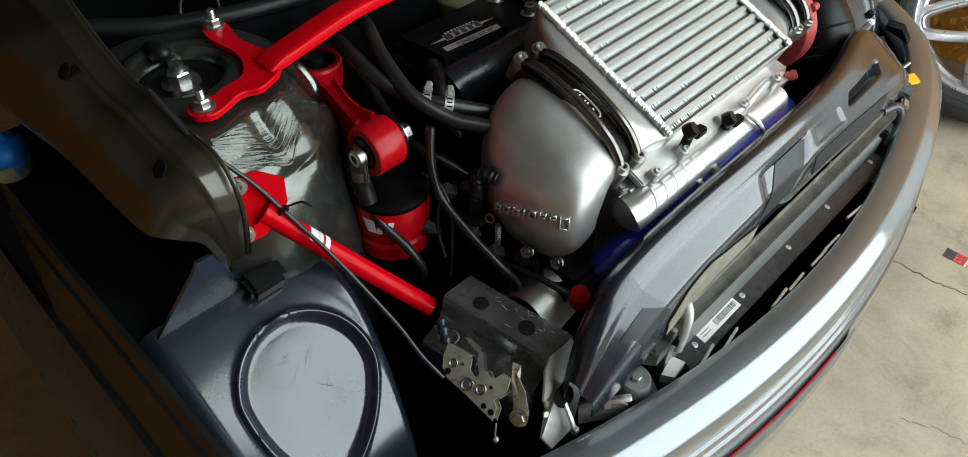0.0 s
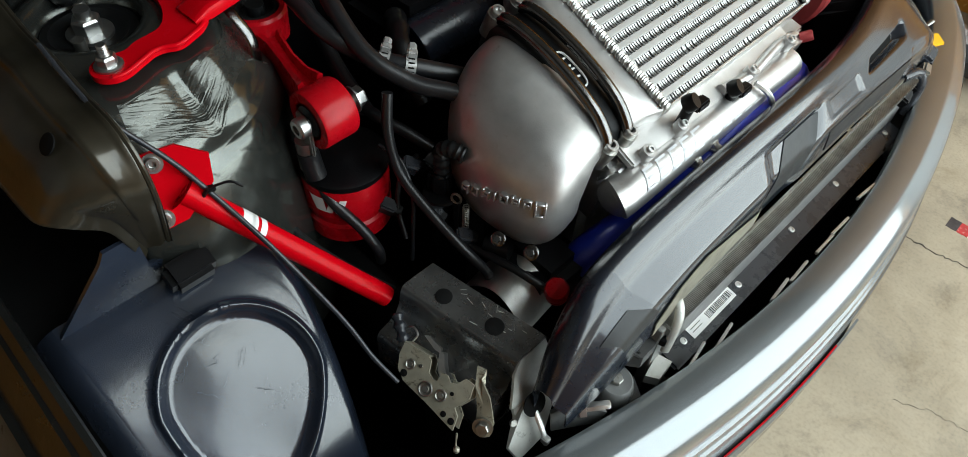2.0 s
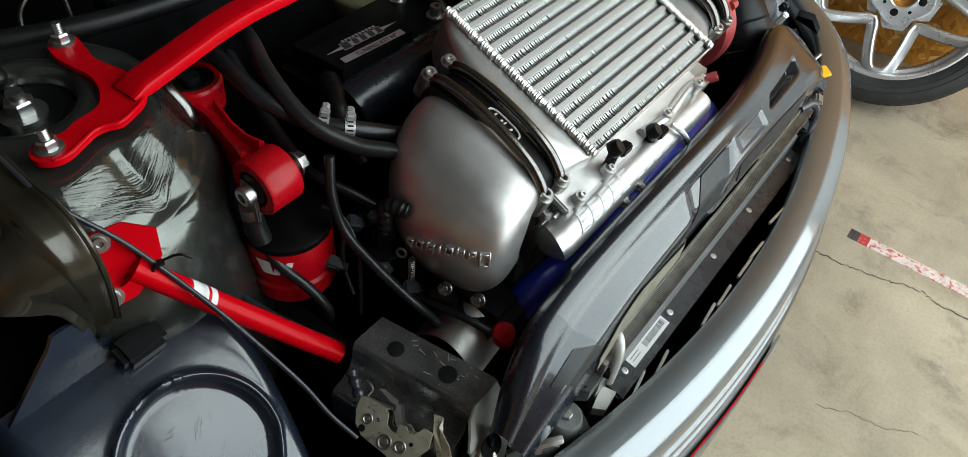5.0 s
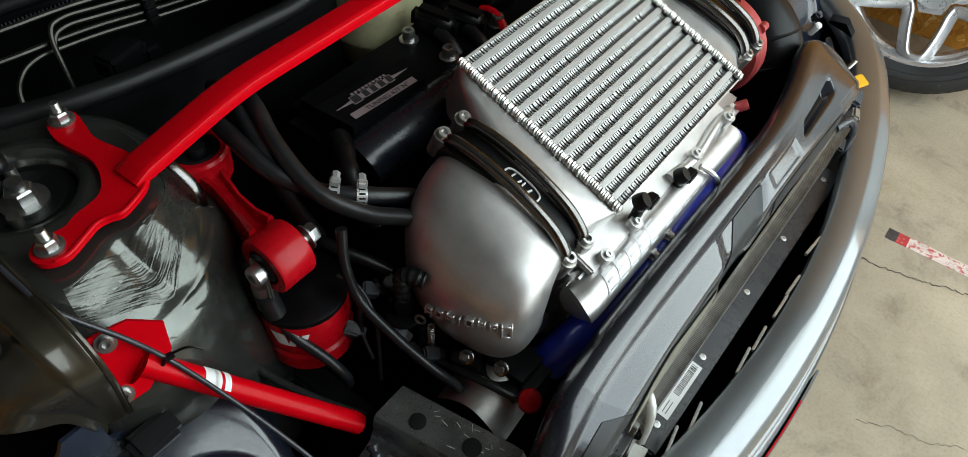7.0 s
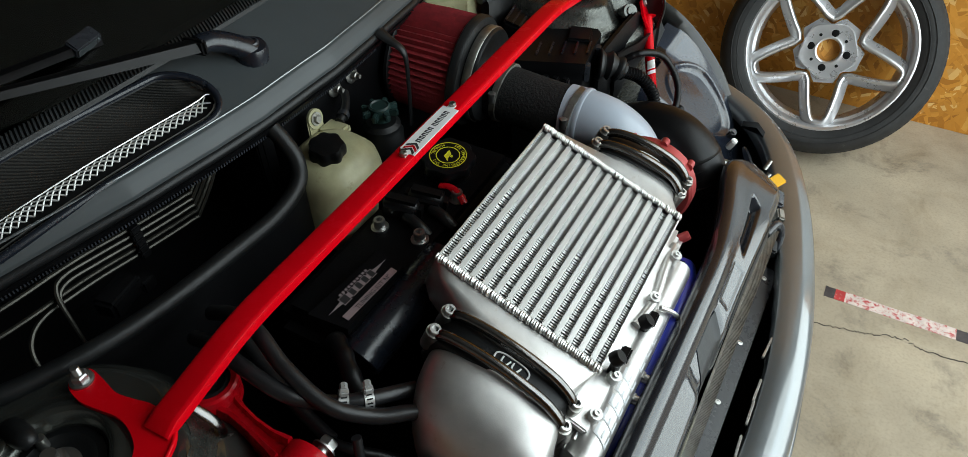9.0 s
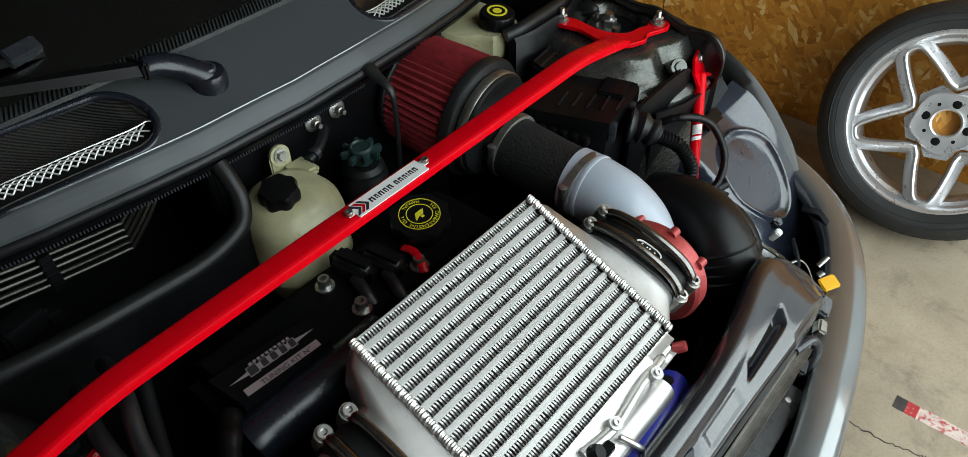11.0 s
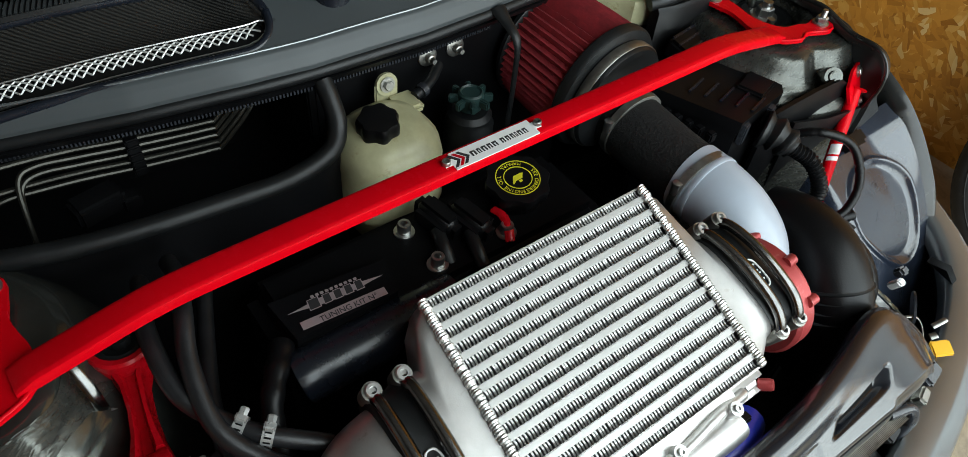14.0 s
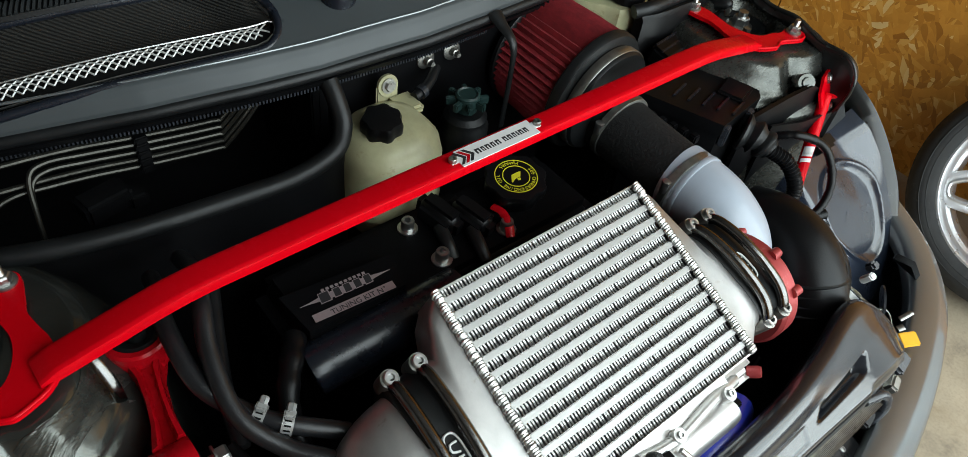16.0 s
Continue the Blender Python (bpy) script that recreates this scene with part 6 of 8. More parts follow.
for wd, hg in ((0.014, 0.0125), (0.010, 0.011), (0.010, 0.011), (0.010, 0.011), (0.010, 0.0115)):
    bm = B()
    prism(bm, [(-hg / 2 - 0.003, y + 0.001), (hg / 2 - 0.003, y), (hg / 2 - 0.003, y + wd * 0.86), (-hg / 2 - 0.003, y + wd * 0.92)], PQ @ Matrix.Translation((0, 0, 0.0006)), 0.0002)
    edge_bar = part("mark_bar", bm, PINKISH, plq)
    bm = B()
    prism(bm, [(-hg / 2 - 0.0022, y + 0.0018), (hg / 2 - 0.0038, y + 0.0008), (hg / 2 - 0.0038, y + wd * 0.78), (-hg / 2 - 0.0022, y + wd * 0.84)], PQ @ Matrix.Translation((0, 0, 0.0008)), 0.0002)
    part("mark_face", bm, BLACKPRINT, edge_bar, "dark face of the bar")
    y += wd + 0.0012
for k in range(10):
    bm = B()
    box(bm, PQ @ V((-0.0112, -0.022 + 0.0050 * k, 0.0007)), (0.0030, 0.0032, 0.0003), PQ.to_3x3())
    part("small_bar", bm, PINKISH, plq)
bm = B()
box(bm, PQ @ V((0.0150, 0.0, 0.0005)), (0.0090, 0.088, 0.0006), PQ.to_3x3())
part("strip", bm, PINKISH, plq, "silver-pink strip")
lettering("print", "TUNING KIT N°", 0.0085, PQ @ Matrix.Translation((0.0165, 0.004, 0.0012)) @ Matrix.Rotation(radians(90), 4, "Z"), BLACKPRINT, plq, 0.0002)
for x, y in ((0.040, -0.105), (0.097, -0.100), (0.10, -0.012)):
    hexbolt(eng, (x, y, 0.765), (0, 0, 1), 0.0075, 0.014, socket=True)
for k, (x, y) in enumerate(((0.045, -0.068), (0.066, -0.040))):
    cp_ = thing("coil_pack", "black plastic ignition coil plug", "coil", (x, y, 0.76), group="coil packs")
    bm = B()
    box(bm, (x + 0.004, y, 0.774), (0.058, 0.030, 0.034), Euler((0, 0.1, 0.25)).to_matrix(), 0.009, 3)
    part("body", bm, PLASTIC, cp_)
    bm = B()
    tube(bm, [(x + 0.018, y - 0.01, 0.772), (x + 0.040, y - 0.016, 0.770), (x + 0.055, y - 0.018, 0.76)], 0.008, 10, 4)
    part("lead", bm, RUBBER, cp_)
rb = thing("red_strap", "small red painted bracket on the engine", "bracket", (0.09, -0.012, 0.765))
bm = B()
tube(bm, [(0.072, -0.010, 0.776), (0.086, -0.008, 0.778), (0.102, -0.012, 0.776), (0.115, -0.018, 0.768)], 0.0055, 8, 5, flat=0.5)
part("strap", bm, RED_DARK, rb)
oc = thing("oil_cap", "black scalloped oil filler cap with yellow lettering", "oil cap", (0.062, 0.030, 0.76))
bm = B()
lathe(bm, [(0.030, -0.030), (0.033, -0.016), (0.0375, -0.013), (0.0385, -0.002), (0.037, 0.001), (0.028, 0.0015)], (0.062, 0.030, 0.794), (0.06, -0.05, 1), 64, lobes=8, depth=0.10, lobe_rows=(2, 3, 4))
cap = part("grip", bm, PLASTIC, oc)
OM = Matrix.Translation((0.062, 0.030, 0.7958)) @ frame_of((0.06, -0.05, 1), (1, 0, 0)).to_4x4()
for r in (0.0255, 0.0165):
    bm = B()
    loft(bm, [[OM @ V((rr * math.cos(a), rr * math.sin(a), z)) for a in (2 * math.pi * k / 40 for k in range(40))] for rr, z in ((r, 0), (r, 0.0004), (r - 0.0011, 0.0004), (r - 0.0011, 0))], cap=False)
    part("ring", bm, YELLOW_PRINT, cap)
bm = B()
prism(bm, [(-0.009, -0.003), (-0.004, 0.003), (0.004, 0.003), (0.010, 0.006), (0.010, 0.004), (0.004, -0.004), (-0.006, -0.004)], OM, 0.0004)
prism(bm, [(-0.002, 0.004), (0.002, 0.004), (0.002, 0.007), (-0.002, 0.007)], OM, 0.0004)
part("oil_can_sign", bm, YELLOW_PRINT, cap)


def ring_text(text, a0, a1, flip):
    for k, ch in enumerate(text):
        if ch == " ":
            continue
        a = radians(lerp(a0, a1, k / (len(text) - 1)))
        m = OM @ Matrix.Translation((0.0208 * math.cos(a), 0.0208 * math.sin(a), 0.0003)) @ Matrix.Rotation(a + radians(90 if flip else -90), 4, "Z")
        lettering("letter", ch, 0.0062, m, YELLOW_PRINT, cap, 0.0002)


BASE_A = 62
ring_text("ENGINE OIL", BASE_A + 10, BASE_A - 95, False)
ring_text("SEE OWNERS", BASE_A + 118, BASE_A + 22, False)
ring_text("MANUAL", BASE_A + 168, BASE_A + 228, True)
bm = B()
lathe(bm, [(0.050, -0.05), (0.040, -0.012), (0.034, 0.0)], (0.062, 0.030, 0.765), (0.06, -0.05, 1), 24)
part("neck", bm, PLASTIC_GLOSS, oc)

# ---- coolant tank ----
ct = thing("coolant_tank", "yellowed translucent coolant tank with a black cap", "coolant tank", (-0.06, -0.08, 0.70))
bm = B()
rr = []
for z, a, b, dx in ((0.70, 0.046, 0.050, 0), (0.735, 0.054, 0.060, 0), (0.738, 0.0555, 0.0615, 0), (0.742, 0.054, 0.060, 0), (0.80, 0.054, 0.060, 0), (0.818, 0.050, 0.056, -0.001), (0.832, 0.040, 0.044, -0.004), (0.838, 0.026, 0.028, -0.006)):
    rr.append([V((-0.050 + dx + x, -0.070 + y, z)) for x, y in stadium(a, b, 32, 2.5)])
loft(bm, rr)
part("bottle", bm, TANK, ct, smooth=55)
bm = B()
lathe(bm, [(0.021, -0.018), (0.024, -0.012), (0.0245, 0.006), (0.022, 0.012), (0.012, 0.014)], (-0.046, -0.083, 0.842), (0.1, -0.05, 1), 56, lobes=7, depth=0.12, lobe_rows=(1, 2, 3))
part("cap", bm, PLASTIC, ct, "black ribbed screw cap")
bm = B()
box(bm, (-0.098, -0.042, 0.838), (0.004, 0.030, 0.026), None, 0.0018)
lathe(bm, [(0.0135, 0), (0.0135, 0.004)], (-0.099, -0.042, 0.848), (1, 0, 0.2), 22)
box(bm, (-0.080, -0.028, 0.826), (0.036, 0.034, 0.012), None, 0.004)
part("ear", bm, TANK, ct, "pale mounting ear")
hexbolt(ct, (-0.095, -0.042, 0.849), (1, 0, 0.2), 0.006, 0.006, material=STEEL_DULL)
bm = B()
tube(bm, [(-0.080, -0.015, 0.832), (-0.085, 0.002, 0.834), (-0.095, 0.020, 0.836), (-0.110, 0.038, 0.838)], 0.0062, 12, 5)
part("hose", bm, RUBBER, ct)
bm = B()
lathe(bm, [(0.0085, 0), (0.0085, 0.008)], (-0.082, -0.006, 0.833), (-0.3, 0.9, 0.1), 16)
part("hose_clip", bm, PLASTIC_GREY, ct)
bm = B()
sheet(bm, lambda u, v: V((lerp(-0.098, -0.082, v) - 0.006 * abs(u - 0.5), lerp(-0.104, -0.056, u), lerp(0.818, 0.835, v) - 0.010 * (2 * u - 1) ** 2)), 10, 5, 0.0008)
part("sticker", bm, SPECKLE, ct, "worn speckled sticker")

ps = thing("fluid_cap", "dark green winged fluid cap on a black neck", "fluid cap", (-0.048, 0.045, 0.72))
bm = B()
lathe(bm, [(0.030, -0.10), (0.031, -0.035), (0.028, -0.030), (0.028, -0.022), (0.022, -0.016)], (-0.066, 0.056, 0.810), (0, 0, 1), 30)
part("neck", bm, RUBBER, ps)
bm = B()
lathe(bm, [(0.014, -0.016), (0.016, -0.004), (0.0155, 0.006), (0.013, 0.008), (0.011, 0.006)], (-0.066, 0.056, 0.813), (0, 0, 1), 30)
fcap = part("cap", bm, GREEN_PLASTIC, ps)
for k in range(8):
    a = 2 * math.pi * k / 8 + 0.3
    bm = B()
    box(bm, (-0.066 + 0.019 * math.cos(a), 0.056 + 0.019 * math.sin(a), 0.811), (0.016, 0.007, 0.011), Euler((0, 0, a)).to_matrix(), 0.0015)
    part("wing", bm, GREEN_PLASTIC, fcap)

for y in (0.027, 0.0665):
    g = thing("grommet_stud", "grey washer and stud on the bulkhead", "stud", (-0.1165, y, 0.849), group="bulkhead studs")
    bm = B()
    lathe(bm, [(0.0125, 0), (0.0125, 0.002), (0.0095, 0.0035)], (-0.1185, y, 0.849), (1, 0, 0.1), 24)
    part("washer", bm, STEEL_DULL, g)
    bm = B()
    lathe(bm, [(0.0055, 0), (0.0055, 0.008), (0.004, 0.009), (0.003, 0.014)], (-0.1155, y, 0.849), (1, 0, 0.1), 12)
    part("stud", bm, STEEL_DULL, g)

# ---- intake ----
af = thing("air_filter", "dark red pleated cone air filter with a black end ring", "air filter", (-0.05, 0.22, 0.72))
FA, FB = V((-0.006, 0.216, 0.806)), V((-0.110, 0.208, 0.812))
fx = frame_of(FB - FA)
L = (FB - FA).length
bm = B()
rings = []
NP = 52
for h, r in ((0.0, 0.083), (L * 0.5, 0.082), (L, 0.079)):
    rings.append([FA + fx @ V(((r - (0.007 if k % 2 else 0)) * math.cos(math.pi * k / NP), (r - (0.007 if k % 2 else 0)) * math.sin(math.pi * k / NP), h)) for k in range(2 * NP)])
loft(bm, rings)
part("pleats", bm, FILTER, af, "red oiled pleats", smooth=20)
bm = B()
lathe(bm, [(0.050, -0.034), (0.070, -0.032), (0.0725, -0.028), (0.0725, -0.012), (0.083, -0.009), (0.0855, -0.005), (0.0855, 0.004), (0.083, 0.006), (0.074, 0.007)], FA, FB - FA, 56)
part("base_ring", bm, RUBBER, af, "black rubber base")
bm = B()
lathe(bm, [(0.0730, -0.027), (0.0738, -0.026), (0.0738, -0.015), (0.0730, -0.014)], FA, FB - FA, 56)
part("clamp", bm, STEEL_DULL, af, "steel band clamp")
bm = B()
lathe(bm, [(0.078, -0.002), (0.081, 0.0), (0.081, 0.005), (0.070, 0.007)], FB, FB - FA, 40)
part("end_cap", bm, RUBBER, af)

ip = thing("intake_pipe", "black foam-wrapped intake pipe", "intake pipe", (0.1, 0.226, 0.70))
bm = B()
tube(bm, [(-0.01, 0.226, 0.790), (0.03, 0.226, 0.778), (0.10, 0.228, 0.770), (0.165, 0.228, 0.768)], 0.0435, 36, 8)
part("foam_wrap", bm, FOAM, ip, "rough black foam")
for x, z in ((0.046, 0.776), (0.163, 0.768)):
    bm = B()
    lathe(bm, [(0.0455, -0.005), (0.0468, -0.0045), (0.0468, 0.0045), (0.0455, 0.005)], (x, 0.227, z), (1, 0, -0.1), 44)
    part("band", bm, STEEL_DULL, ip, "steel hose band")
    bm = B()
    cyl(bm, (x, 0.184, z + 0.008), (x, 0.184, z + 0.022), 0.0055, 14)
    lathe(bm, [(0.0062, 0), (0.0062, 0.004), (0.004, 0.005)], (x, 0.184, z + 0.020), (0, 0, 1), 6)
    part("band_screw", bm, STEEL, ip)
se = thing("silicone_elbow", "glossy grey-blue silicone intake elbow", "hose elbow", (0.22, 0.23, 0.66))
bm = B()
tube(bm, [(0.150, 0.229, 0.768), (0.178, 0.230, 0.768), (0.215, 0.231, 0.762), (0.246, 0.232, 0.742), (0.262, 0.232, 0.708), (0.266, 0.232, 0.66)], lambda q: 0.0455 - 0.001 * math.sin(q * 3), 36, 8)
part("elbow", bm, SILICONE, se)
bm = B()
lathe(bm, [(0.0455, -0.004), (0.0462, -0.003), (0.0462, 0.003), (0.0455, 0.004)], (0.1765, 0.230, 0.768), (1, 0, 0), 40)
part("end_lip", bm, SILICONE, se, "raised lip of the hose")
bm = B()
lathe(bm, [(0.046, -0.006), (0.0475, -0.005), (0.0475, 0.005), (0.046, 0.006)], (0.266, 0.232, 0.672), (0.05, 0, -1), 40)
part("lower_band", bm, STEEL_DULL, se, "steel hose band")

# ---- brake reservoir and boxes ----
br = thing("brake_reservoir", "cream brake fluid reservoir with a black cap", "fluid reservoir", (-0.11, 0.36, 0.74))
bm = B()
TANK_PLAN = [(-0.163, 0.308), (-0.170, 0.335), (-0.172, 0.367), (-0.190, 0.422), (-0.151, 0.424), (-0.104, 0.418), (-0.079, 0.402), (-0.081, 0.374), (-0.088, 0.346), (-0.109, 0.337), (-0.126, 0.318)]
loft(bm, [[V((lerp(-0.125, x, g), lerp(0.37, y, g), z)) for x, y in TANK_PLAN] for g, z in ((0.82, 0.797), (0.92, 0.801), (0.985, 0.808), (1.0, 0.814), (1.0, 0.838), (0.96, 0.842))])
part("tank", bm, TANK, br, bevel=0.003, smooth=40)
bm = B()
cyl(bm, (-0.125, 0.365, 0.72), (-0.125, 0.365, 0.799), 0.030, 24)
part("spout", bm, PLASTIC, br, "black neck under the tank")
bm = B()
lathe(bm, [(0.024, -0.012), (0.0275, -0.010), (0.0275, 0.006), (0.025, 0.009), (0.010, 0.0095)], (-0.108, 0.380, 0.855), (0.1, 0, 1), 48, lobes=16, depth=0.05, lobe_rows=(1, 2))
bc = part("cap", bm, PLASTIC, br)
bm = B()
loft(bm, [[V((-0.108, 0.380, 0.8652)) + V((rr * math.cos(a), rr * math.sin(a), z - 0.1 * rr * math.cos(a))) for a in (2 * math.pi * k / 30 for k in range(30))] for rr, z in ((0.0155, 0), (0.0155, 0.0005), (0.012, 0.0005), (0.012, 0))], cap=False)
lathe(bm, [(0.007, 0), (0.007, 0.0006)], (-0.108, 0.380, 0.8650), (0.1, 0, 1), 20)
part("ring_print", bm, YELLOW_PRINT, bc, "yellow ring print")

fb = thing("fuse_box", "black plastic fuse box with moulded lid", "fuse box", (0.06, 0.39, 0.60))
bm = B()
loft(bm, [[V((x, y, z)) for x, y in ((-0.008, 0.335), (0.022, 0.428), (0.104, 0.446), (0.114, 0.436), (0.127, 0.340), (0.022, 0.298))] for z in (0.60, 0.775)])
part("body", bm, PLASTIC, fb, bevel=0.008)
bm = B()
loft(bm, [[V((x, y, z)) for x, y in ((-0.011, 0.333), (0.021, 0.432), (0.106, 0.450), (0.117, 0.438), (0.131, 0.338), (0.020, 0.294))] for z in (0.772, 0.790)])
part("lid", bm, PLASTIC, fb, bevel=0.005)
bm = B()
box(bm, (0.088, 0.415, 0.792), (0.04, 0.045, 0.008), Euler((0, 0, 0.3)).to_matrix(), 0.003)
part("lid_step", bm, PLASTIC, fb)
for k in range(6):
    for j in range(2):
        bm = B()
        box(bm, (0.030 + 0.016 * k, 0.292 + 0.004 * k, 0.765 - 0.02 * j), (0.011, 0.012, 0.014), None, 0.002)
        part("rib", bm, PLASTIC, fb)
for k in range(5):
    bm = B()
    box(bm, (0.045 + 0.018 * k, 0.345 + 0.010 * k, 0.7915), (0.004, 0.040, 0.003), Euler((0, 0, 0.25)).to_matrix(), 0.001)
    part("lid_rib", bm, PLASTIC_GLOSS, fb)
for x, y in ((0.130, 0.350), (0.124, 0.410), (0.06, 0.445)):
    bm = B()
    box(bm, (x, y, 0.768), (0.010, 0.016, 0.030), Euler((0, 0, 0.3)).to_matrix(), 0.002)
    part("lid_clip", bm, PLASTIC_GREY, fb)
# ridge of the far plenum wall, from the brake reservoir to the tower
bm = B()
tube(bm, [(-0.072, 0.356, 0.846), (-0.064, 0.380, 0.850), (-0.064, 0.413, 0.851), (-0.065, 0.447, 0.851), (-0.067, 0.483, 0.852), (-0.080, 0.527, 0.856), (-0.102, 0.566, 0.862)], 0.010, 12, 6)
part("plenum_seal", bm, RUBBER, car, "black rubber seal on the far plenum wall")
PW = curve([(-0.066, 0.362, 0.843), (-0.058, 0.390, 0.845), (-0.056, 0.430, 0.846), (-0.058, 0.483, 0.846), (-0.072, 0.532, 0.850)], 6)
bm = B()
loft(bm, [[q + V((0.006, 0, 0)), q + V((0.010, 0, -0.006)), V((q.x + 0.012, q.y, 0.68)), V((q.x - 0.004, q.y, 0.68)), q + V((-0.006, 0, 0))] for q in PW])
part("plenum_wall", bm, PLASTIC, car, "black far plenum wall", smooth=50)
rl = thing("relay_cover", "black ribbed relay cover before the plenum wall", "relay cover", (-0.02, 0.40, 0.79))
bm = B()
box(bm, (-0.022, 0.402, 0.790), (0.042, 0.062, 0.030), Euler((0, 0.25, 0.15)).to_matrix(), 0.005)
part("cover", bm, PLASTIC, rl)
for k in range(3):
    bm = B()
    box(bm, (-0.036 + 0.013 * k, 0.402, 0.8085 - 0.0033 * k), (0.004, 0.056, 0.004), Euler((0, 0.25, 0.15)).to_matrix(), 0.001)
    part("rib", bm, PLASTIC_GLOSS, rl)


def conduit(name, pts, r, label, mat_=None):
    """Corrugated wiring conduit."""
    path = curve(pts, 8)
    dense = []
    for a, b in zip(path, path[1:]):
        k = max(2, int((b - a).length / 0.0022))
        dense += [a.lerp(b, i / k) for i in range(k)]
    n = len(dense)
    bm = B()
    tube(bm, dense, lambda q: r * (1 + 0.10 * (1 if int(q * (n - 1)) % 2 else -1)), 10, 1)
    return solo(name, bm, mat_ or PLASTIC, label, "wiring", group="wiring conduits", smooth=60)


conduit("wiring_conduit", [(0.150, 0.43, 0.745), (0.185, 0.45, 0.765), (0.215, 0.49, 0.745), (0.245, 0.495, 0.70), (0.255, 0.47, 0.665), (0.24, 0.44, 0.65)], 0.0060, "corrugated black conduit looping from the fuse box")
conduit("wiring_conduit", [(0.17, 0.40, 0.755), (0.20, 0.425, 0.735), (0.225, 0.43, 0.70), (0.222, 0.41, 0.67), (0.205, 0.385, 0.655)], 0.0105, "thick corrugated black conduit by the fuse box")
conduit("wiring_conduit", [(0.262, 0.49, 0.655), (0.245, 0.45, 0.645), (0.225, 0.41, 0.645), (0.205, 0.36, 0.66)], 0.0080, "corrugated black conduit by the intake elbow")
bm = B()
tube(bm, [(0.135, 0.385, 0.765), (0.155, 0.395, 0.762), (0.175, 0.404, 0.752)], lambda q: 0.024 - 0.006 * q + 0.003 * math.sin(q * 18), 18, 8)
solo("cable_boot", bm, RUBBER, "black rubber cable boot on the fuse box", "cable boot")

# air duct behind the nose
ad = thing("air_duct", "smooth black plastic intake duct with a ribbed sleeve", "air duct", (0.32, 0.34, 0.55))
bm = B()
tube(bm, [(0.205, 0.365, 0.672), (0.245, 0.366, 0.684), (0.29, 0.362, 0.680), (0.328, 0.350, 0.655), (0.348, 0.340, 0.615), (0.355, 0.335, 0.54)], lambda q: 0.043 + 0.004 * math.sin(q * 3.1), 30, 8)
part("pipe", bm, PLASTIC, ad)
for k in range(4):
    bm = B()
    q = k * 0.011
    lathe(bm, [(0.0475, -0.003), (0.0498, 0), (0.0475, 0.003)], V((0.322, 0.352, 0.660)).lerp(V((0.348, 0.340, 0.615)), k / 4), (0.55, -0.2, -0.82), 32)
    part("rib", bm, RUBBER, ad)
bm = B()
tube(bm, [(0.272, 0.385, 0.66), (0.272, 0.402, 0.682), (0.272, 0.416, 0.700)], 0.021, 22, 5)
tube(bm, [(0.275, 0.40, 0.675), (0.312, 0.402, 0.668), (0.340, 0.400, 0.640), (0.350, 0.396, 0.60)], lambda q: 0.023, 22, 5)
part("stub", bm, PLASTIC, ad, "short side branch")

sp = thing("sensor_plug", "grey plastic sensor plug on the crossmember", "sensor", (0.372, 0.436, 0.62))
bm = B()
box(bm, (0.368, 0.435, 0.650), (0.010, 0.011, 0.024), Euler((0.2, 0.4, 0)).to_matrix(), 0.002)
part("body", bm, WHITE, sp, "pale plug body")
bm = B()
box(bm, (0.363, 0.438, 0.668), (0.012, 0.013, 0.018), Euler((0.2, 0.4, 0)).to_matrix(), 0.003)
part("connector", bm, PLASTIC_GREY, sp)
yt = thing("yellow_tag", "bright yellow plastic tag by the nose", "tag", (0.448, 0.489, 0.53))
bm = B()
box(bm, (0.453, 0.489, 0.562), (0.022, 0.028, 0.005), Euler((0.15, 0.25, -0.5)).to_matrix(), 0.002)
box(bm, (0.448, 0.489, 0.545), (0.010, 0.012, 0.030), None, 0.002)
part("tag", bm, YELLOW, yt)
fh = thing("far_latch_parts", "zinc latch levers and brackets by the nose", "latch lever", (0.42, 0.50, 0.52))
for pts, w in (([(0.395, 0.445, 0.598), (0.406, 0.462, 0.602), (0.418, 0.474, 0.586), (0.432, 0.474, 0.566)], 0.0022), ([(0.425, 0.520, 0.555), (0.428, 0.530, 0.560), (0.430, 0.540, 0.563)], 0.004), ([(0.432, 0.508, 0.548), (0.436, 0.516, 0.552)], 0.005)):
    bm = B()
    tube(bm, pts, w, 8, 4, flat=0.5)
    part("lever", bm, STEEL_DULL, fh)
bm = B()
lathe(bm, [(0.022, 0), (0.022, 0.003)], (0.395, 0.475, 0.60), (0.7, 0.5, 0.3), 24)
part("disc", bm, PLASTIC_GREY, fh)
bm = B()
loft(bm, [[V((x, y, z)) + d for x, y, z in ((0.36, 0.585, 0.60), (0.385, 0.60, 0.595), (0.40, 0.62, 0.565), (0.385, 0.635, 0.56), (0.355, 0.61, 0.58))] for d in (V((0, 0, 0)), V((0, 0, -0.012)))])
part("corner_bracket", bm, PLASTIC, fh, bevel=0.003)

# ---- hoses and leads ----


def hose(label, pts, r, material=None, name="hose", seg=14, cat="hose", group="hoses"):
    bm = B()
    tube(bm, pts, r, seg, 8)
    return solo(name, bm, material or HOSE, label, cat, group)


